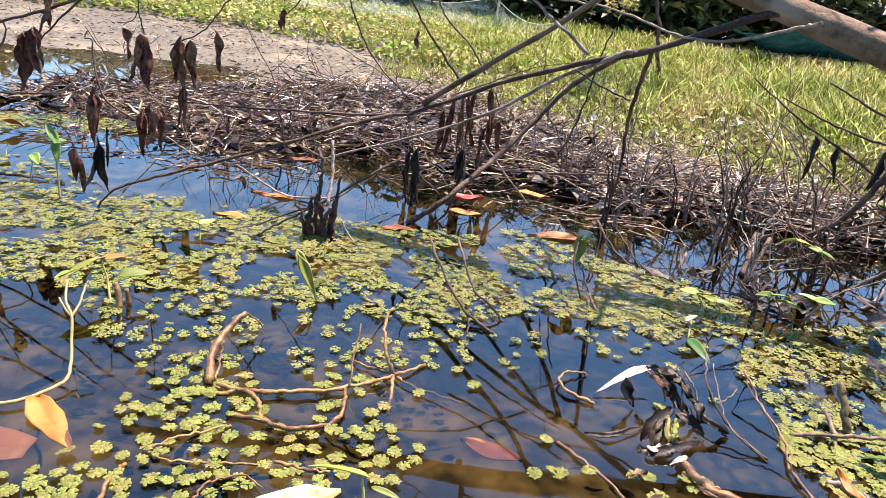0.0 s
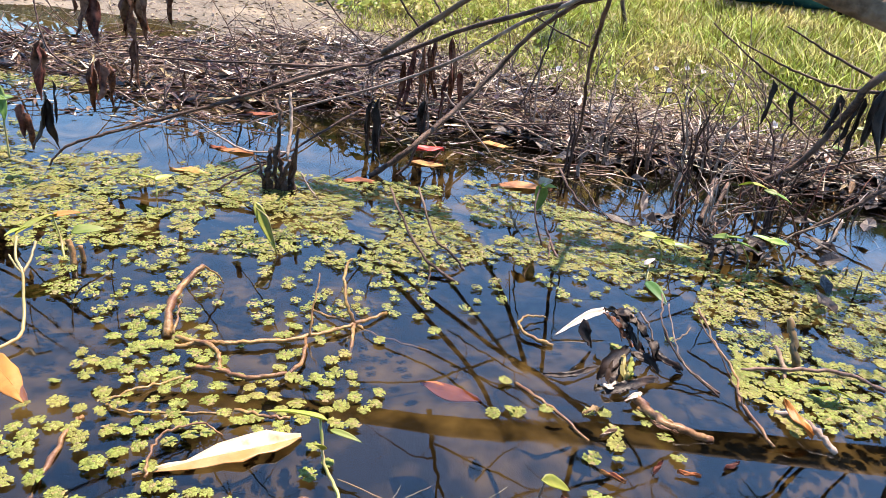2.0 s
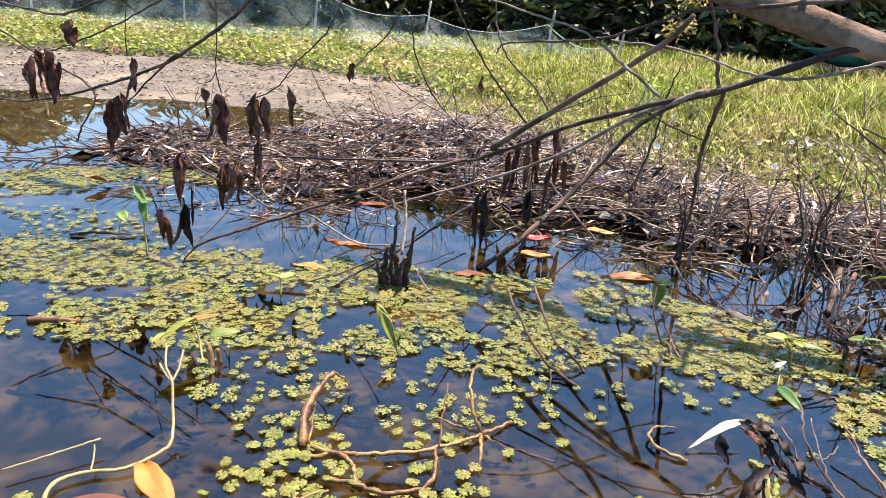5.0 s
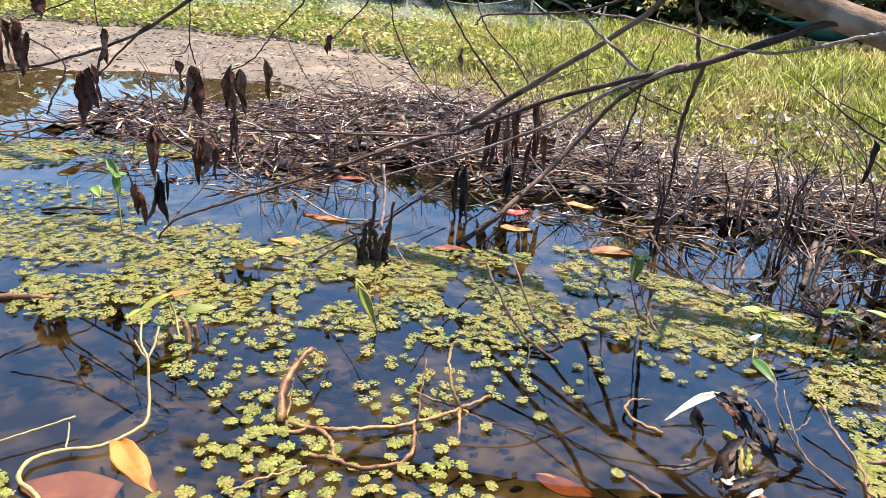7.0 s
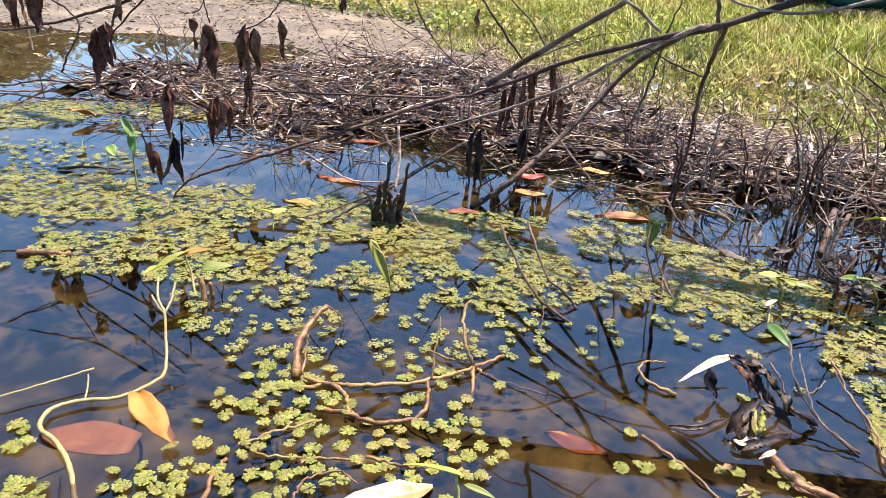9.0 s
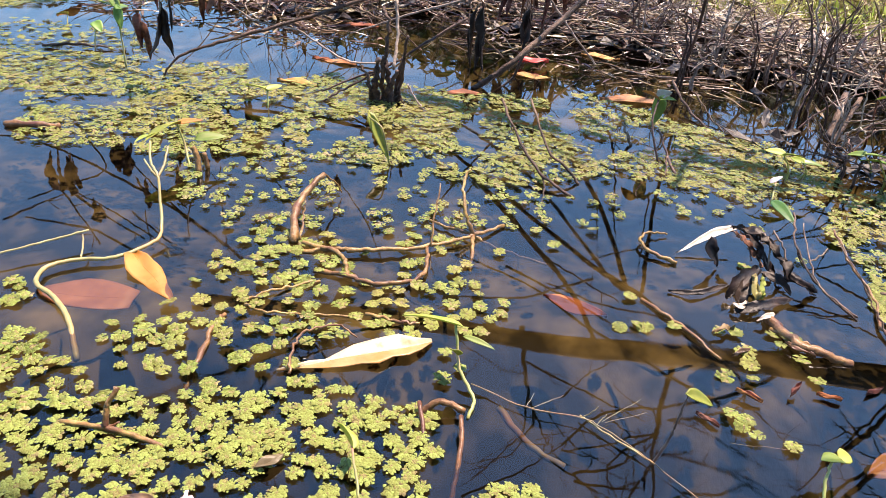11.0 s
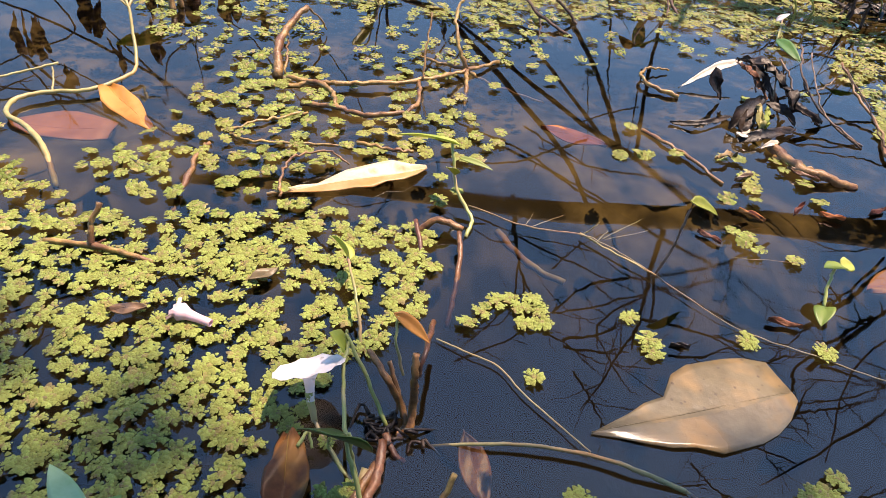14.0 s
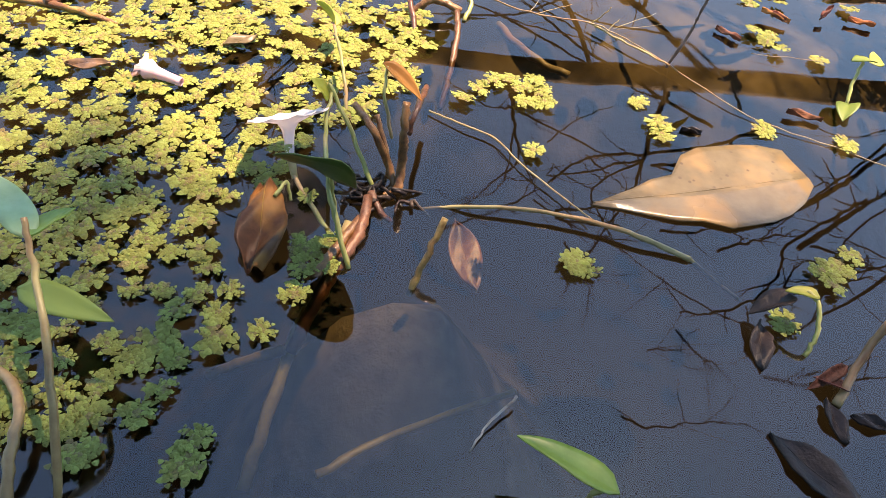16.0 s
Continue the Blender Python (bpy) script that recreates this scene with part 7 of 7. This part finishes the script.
def fern_geo(rng, arms, per, n, R=1.0, fat=1.0):
    """One rosette of scalloped, crowded fronds about 1 unit in radius: vertices, faces and which faces are old and brown."""
    vs, fs, old = [], [], []
    a0 = rng.uniform(0, 6.28)
    tired = rng.random() < 0.35
    for k in range(arms):
        a = a0 + 2 * math.pi * k / arms + rng.uniform(-0.3, 0.3)
        L = R * rng.uniform(0.62, 0.95)
        lift = rng.uniform(0.0, 0.3)
        for j in range(per):
            t = (j + 0.5) / per
            x, y = math.cos(a) * L * t, math.sin(a) * L * t
            z = 0.14 + lift * t + 0.12 * (1 - t) + rng.uniform(-0.05, 0.1)
            r = fat * 0.17 * (0.7 + 0.5 * t) * rng.uniform(0.8, 1.2)
            c = len(fs)
            lobe(vs, fs, x, y, z, r, n, rng.uniform(-0.5, 0.2), a)
            for s in (-1, 1):
                b = a + s * rng.uniform(0.75, 1.2)
                w = (0.1 + 0.2 * t) * rng.uniform(0.8, 1.25)
                lobe(vs, fs, x + math.cos(b) * w, y + math.sin(b) * w, z - 0.05 + rng.uniform(-0.04, 0.07), r * rng.uniform(0.65, 0.95), n, rng.uniform(-0.5, 0.2), b)
            brown = rng.random() < (0.45 if j == 0 else 0.16 if tired else 0.03)
            old.extend([1 if brown else 0] * (len(fs) - c))
    return vs, fs, old


# spots kept clear by fallen leaves: x, y, radius
CLEAR = [(-0.066, 0.197, 0.026), (-0.066, 0.178, 0.02), (-0.071, 0.472, 0.03), (-0.035, 0.483, 0.025), (-0.15, 0.309, 0.012), (-0.286, 0.569, 0.03), (-0.016, 0.225, 0.02), (-0.068, 0.267, 0.008)]
placed, cell = [], {}


def free(x, y, d):
    i, j = int(x / 0.03), int(y / 0.03)
    for a in (-1, 0, 1):
        for b in (-1, 0, 1):
            for u, v in cell.get((i + a, j + b), ()):
                if (u - x) ** 2 + (v - y) ** 2 < d * d:
                    return False
    return True


def put(x, y, r):
    cell.setdefault((int(x / 0.03), int(y / 0.03)), []).append((x, y))
    placed.append((x, y, r))


def fern_field(poly, cover):
    """Ferns scattered over an outline on the water, thicker where the cover is high."""
    xs, ys = [q[0] for q in poly], [q[1] for q in poly]
    area = (max(xs) - min(xs)) * (max(ys) - min(ys))
    for i in range(int(area * 21000 * cover)):
        x, y = ra.uniform(min(xs), max(xs)), ra.uniform(min(ys), max(ys))
        if not inside(poly, x, y):
            continue
        g = noise.noise(Vector((x * 9, y * 9, 2.5))) + 0.5 * noise.noise(Vector((x * 24, y * 24, 7)))
        if cover > 0.65 and g < (0.45 if y < 0.6 else 0.6) - 1.05 * cover:
            continue
        if cover <= 0.65 and (g < -0.25 or ra.random() > cover * 0.6):
            continue
        if any((x - u) ** 2 + (y - v) ** 2 < w * w for u, v, w in CLEAR):
            continue
        if free(x, y, 0.0138 if cover <= 0.65 else 0.0098 if y > 0.45 else 0.0112):
            put(x, y, ra.choice((0.0062, 0.0074, 0.0086, 0.0102)) * ra.uniform(0.9, 1.1))


def single_ferns(*spots):
    for x, y in spots:
        put(x, y, ra.uniform(0.0065, 0.009))


single_ferns((0.029, 0.319), (0.039, 0.331), (0.048, 0.341), (0.058, 0.346), (0.066, 0.336), (0.077, 0.336), (0.079, 0.323), (0.067, 0.321), (0.074, 0.345), (0.070, 0.275), (0.140, 0.335), (0.217, 0.320), (0.268, 0.314))
single_ferns((0.148, 0.314), (0.150, 0.304), (0.191, 0.607), (0.171, 0.553), (0.188, 0.559), (0.196, 0.556), (0.282, 0.411), (0.092, 0.189), (0.086, 0.192), (0.214, 0.203), (0.224, 0.206), (0.217, 0.194), (0.184, 0.167))
single_ferns((-0.068, 0.077), (-0.067, 0.084), (-0.069, 0.072), (0.233, 0.215), (0.243, 0.443), (0.248, 0.429), (0.256, 0.419), (0.255, 0.437), (0.268, 0.561), (0.283, 0.558), (0.226, 0.561), (0.253, 0.493))
fern_field([(-0.41, 0.55), (-0.32, 0.47), (-0.26, 0.40), (-0.21, 0.41), (-0.19, 0.43), (-0.14, 0.42), (-0.11, 0.44), (-0.05, 0.43), (-0.01, 0.43), (0.01, 0.36), (0.01, 0.33), (-0.02, 0.31), (-0.04, 0.27), (-0.06, 0.26), (-0.06, 0.22), (-0.03, 0.22), (-0.04, 0.20), (-0.06, 0.17), (-0.09, 0.15), (-0.20, 0.14)], 0.9)
fern_field([(-0.23, 0.24), (-0.04, 0.25), (-0.01, 0.22), (-0.03, 0.19), (-0.03, 0.15), (-0.05, 0.13), (-0.07, 0.11), (-0.09, 0.08), (-0.11, 0.06), (-0.14, 0.06)], 0.75)
fern_field([(-0.31, 0.49), (-0.23, 0.54), (-0.19, 0.61), (-0.12, 0.62), (0.02, 0.62), (0.03, 0.55), (-0.03, 0.51), (-0.12, 0.44), (-0.19, 0.45), (-0.25, 0.43)], 0.45)
fern_field([(-0.39, 0.87), (-0.07, 0.92), (-0.01, 0.80), (0.17, 0.85), (0.24, 0.83), (0.13, 0.74), (-0.04, 0.68), (-0.07, 0.62), (-0.18, 0.60), (-0.22, 0.65), (-0.34, 0.75)], 0.48)
fern_field([(-0.75, 1.02), (-0.72, 0.98), (-0.54, 1.12), (-0.21, 1.28), (-0.09, 1.24), (0.01, 1.22), (0.23, 1.28), (0.39, 1.16), (0.51, 1.09), (0.56, 0.98), (0.40, 0.86), (0.33, 0.89), (0.18, 0.90), (0.06, 0.84), (-0.14, 0.88), (-0.26, 0.89), (-0.41, 0.86), (-0.64, 0.86)], 0.84)
fern_field([(-0.92, 1.27), (-0.60, 1.27), (-0.21, 1.29), (-0.09, 1.24), (-0.53, 1.10), (-0.75, 1.01)], 0.72)
fern_field([(-1.05, 1.47), (-0.73, 1.48), (-0.55, 1.32), (-0.85, 1.27)], 0.5)
fern_field([(0.96, 1.02), (0.69, 0.96), (0.55, 0.93), (0.47, 0.79), (0.48, 0.71), (0.45, 0.61), (0.47, 0.54), (0.62, 0.55)], 0.92)
fern_field([(0.18, 0.90), (0.33, 0.89), (0.53, 0.94), (0.49, 0.85), (0.40, 0.85), (0.27, 0.81)], 0.4)
fern_field([(0.27, 0.57), (0.36, 0.57), (0.36, 0.49), (0.34, 0.45), (0.27, 0.45), (0.26, 0.51)], 0.3)
fern_field([(-0.30, 0.69), (-0.19, 0.71), (-0.17, 0.64), (-0.27, 0.62)], 0.25)
fern_field([(-1.23, 1.74), (-1.11, 1.83), (-0.67, 1.91), (-0.64, 1.77), (-0.93, 1.61), (-1.08, 1.52)], 0.75)
fern_field([(-0.27, 0.61), (-0.20, 0.64), (-0.09, 0.64), (0.03, 0.65), (0.07, 0.58), (0.03, 0.49), (0.01, 0.43), (-0.02, 0.50), (-0.13, 0.49), (-0.20, 0.49)], 0.5)
fern_field([(-0.32, 0.49), (-0.23, 0.54), (-0.17, 0.52), (-0.14, 0.45), (-0.19, 0.43), (-0.25, 0.43)], 0.6)
fern_field([(-0.39, 0.85), (-0.07, 0.92), (0.30, 0.92), (0.34, 0.80), (0.18, 0.71), (0.02, 0.66), (-0.03, 0.59), (-0.18, 0.57), (-0.29, 0.66)], 0.15)
fern_field([(0.26, 0.91), (0.61, 0.97), (0.56, 0.80), (0.40, 0.67), (0.30, 0.68)], 0.16)
fern_field([(-0.20, 0.80), (0.10, 0.88), (0.16, 0.80), (-0.01, 0.70), (-0.13, 0.68)], 0.28)
fern_field([(-0.16, 1.07), (-0.12, 1.20), (0.2, 1.13), (0.58, 1.03), (0.54, 0.88), (0.2, 0.99)], 0.9)
placed.sort(key=lambda q: q[1] + 0.25 * abs(q[0]))
kinds = []
for k in range(10):
    vs, fs, old = fern_geo(ra, 6 + k % 3, 4, 6, 1.0, 0.98)
    me = bpy.data.meshes.new("floating_fern")
    me.from_pydata(vs, [], fs)
    me.materials.append(M["fern"])
    me.materials.append(M["fern_old"])
    me.polygons.foreach_set("material_index", old)
    kinds.append(me)
for i, (x, y, r) in enumerate(placed[:300]):
    ob = tagged(new("floating_fern", kinds[i % 10]), "small yellow-green scalloped floating fern on the water", "floating fern", "floating ferns")
    ob.matrix_world = pose(x, y, 0.001 + ra.uniform(0, 0.0015), ra.gauss(0, 5), ra.gauss(0, 5), ra.uniform(0, 360)) @ Matrix.Diagonal((r, r, r * 0.6, 1))
mid = [fern_geo(ra, 6 + k % 2, 3, 6, 1.0, 1.2) for k in range(8)]
far = [fern_geo(ra, 6 + k % 2, 2, 5, 1.12, 1.2) for k in range(8)]
V, F, O = [], [], []
for i, (x, y, r) in enumerate(placed[300:]):
    g = (mid if y < 0.7 else far)[i % 8]
    push(V, F, g, pose(x, y, 0.001 + ra.uniform(0, 0.003), ra.gauss(0, 7), ra.gauss(0, 7), ra.uniform(0, 360)) @ Matrix.Diagonal((r, r, r * 0.55, 1)))
    O.extend(g[2])
carpet = raw("fern_carpet", V, F, M["fern_far"])
carpet.data.materials.append(M["fern_old"])
carpet.data.polygons.foreach_set("material_index", O)
tagged(carpet, "carpet of yellow-green floating ferns", "floating ferns", kind="stuff")
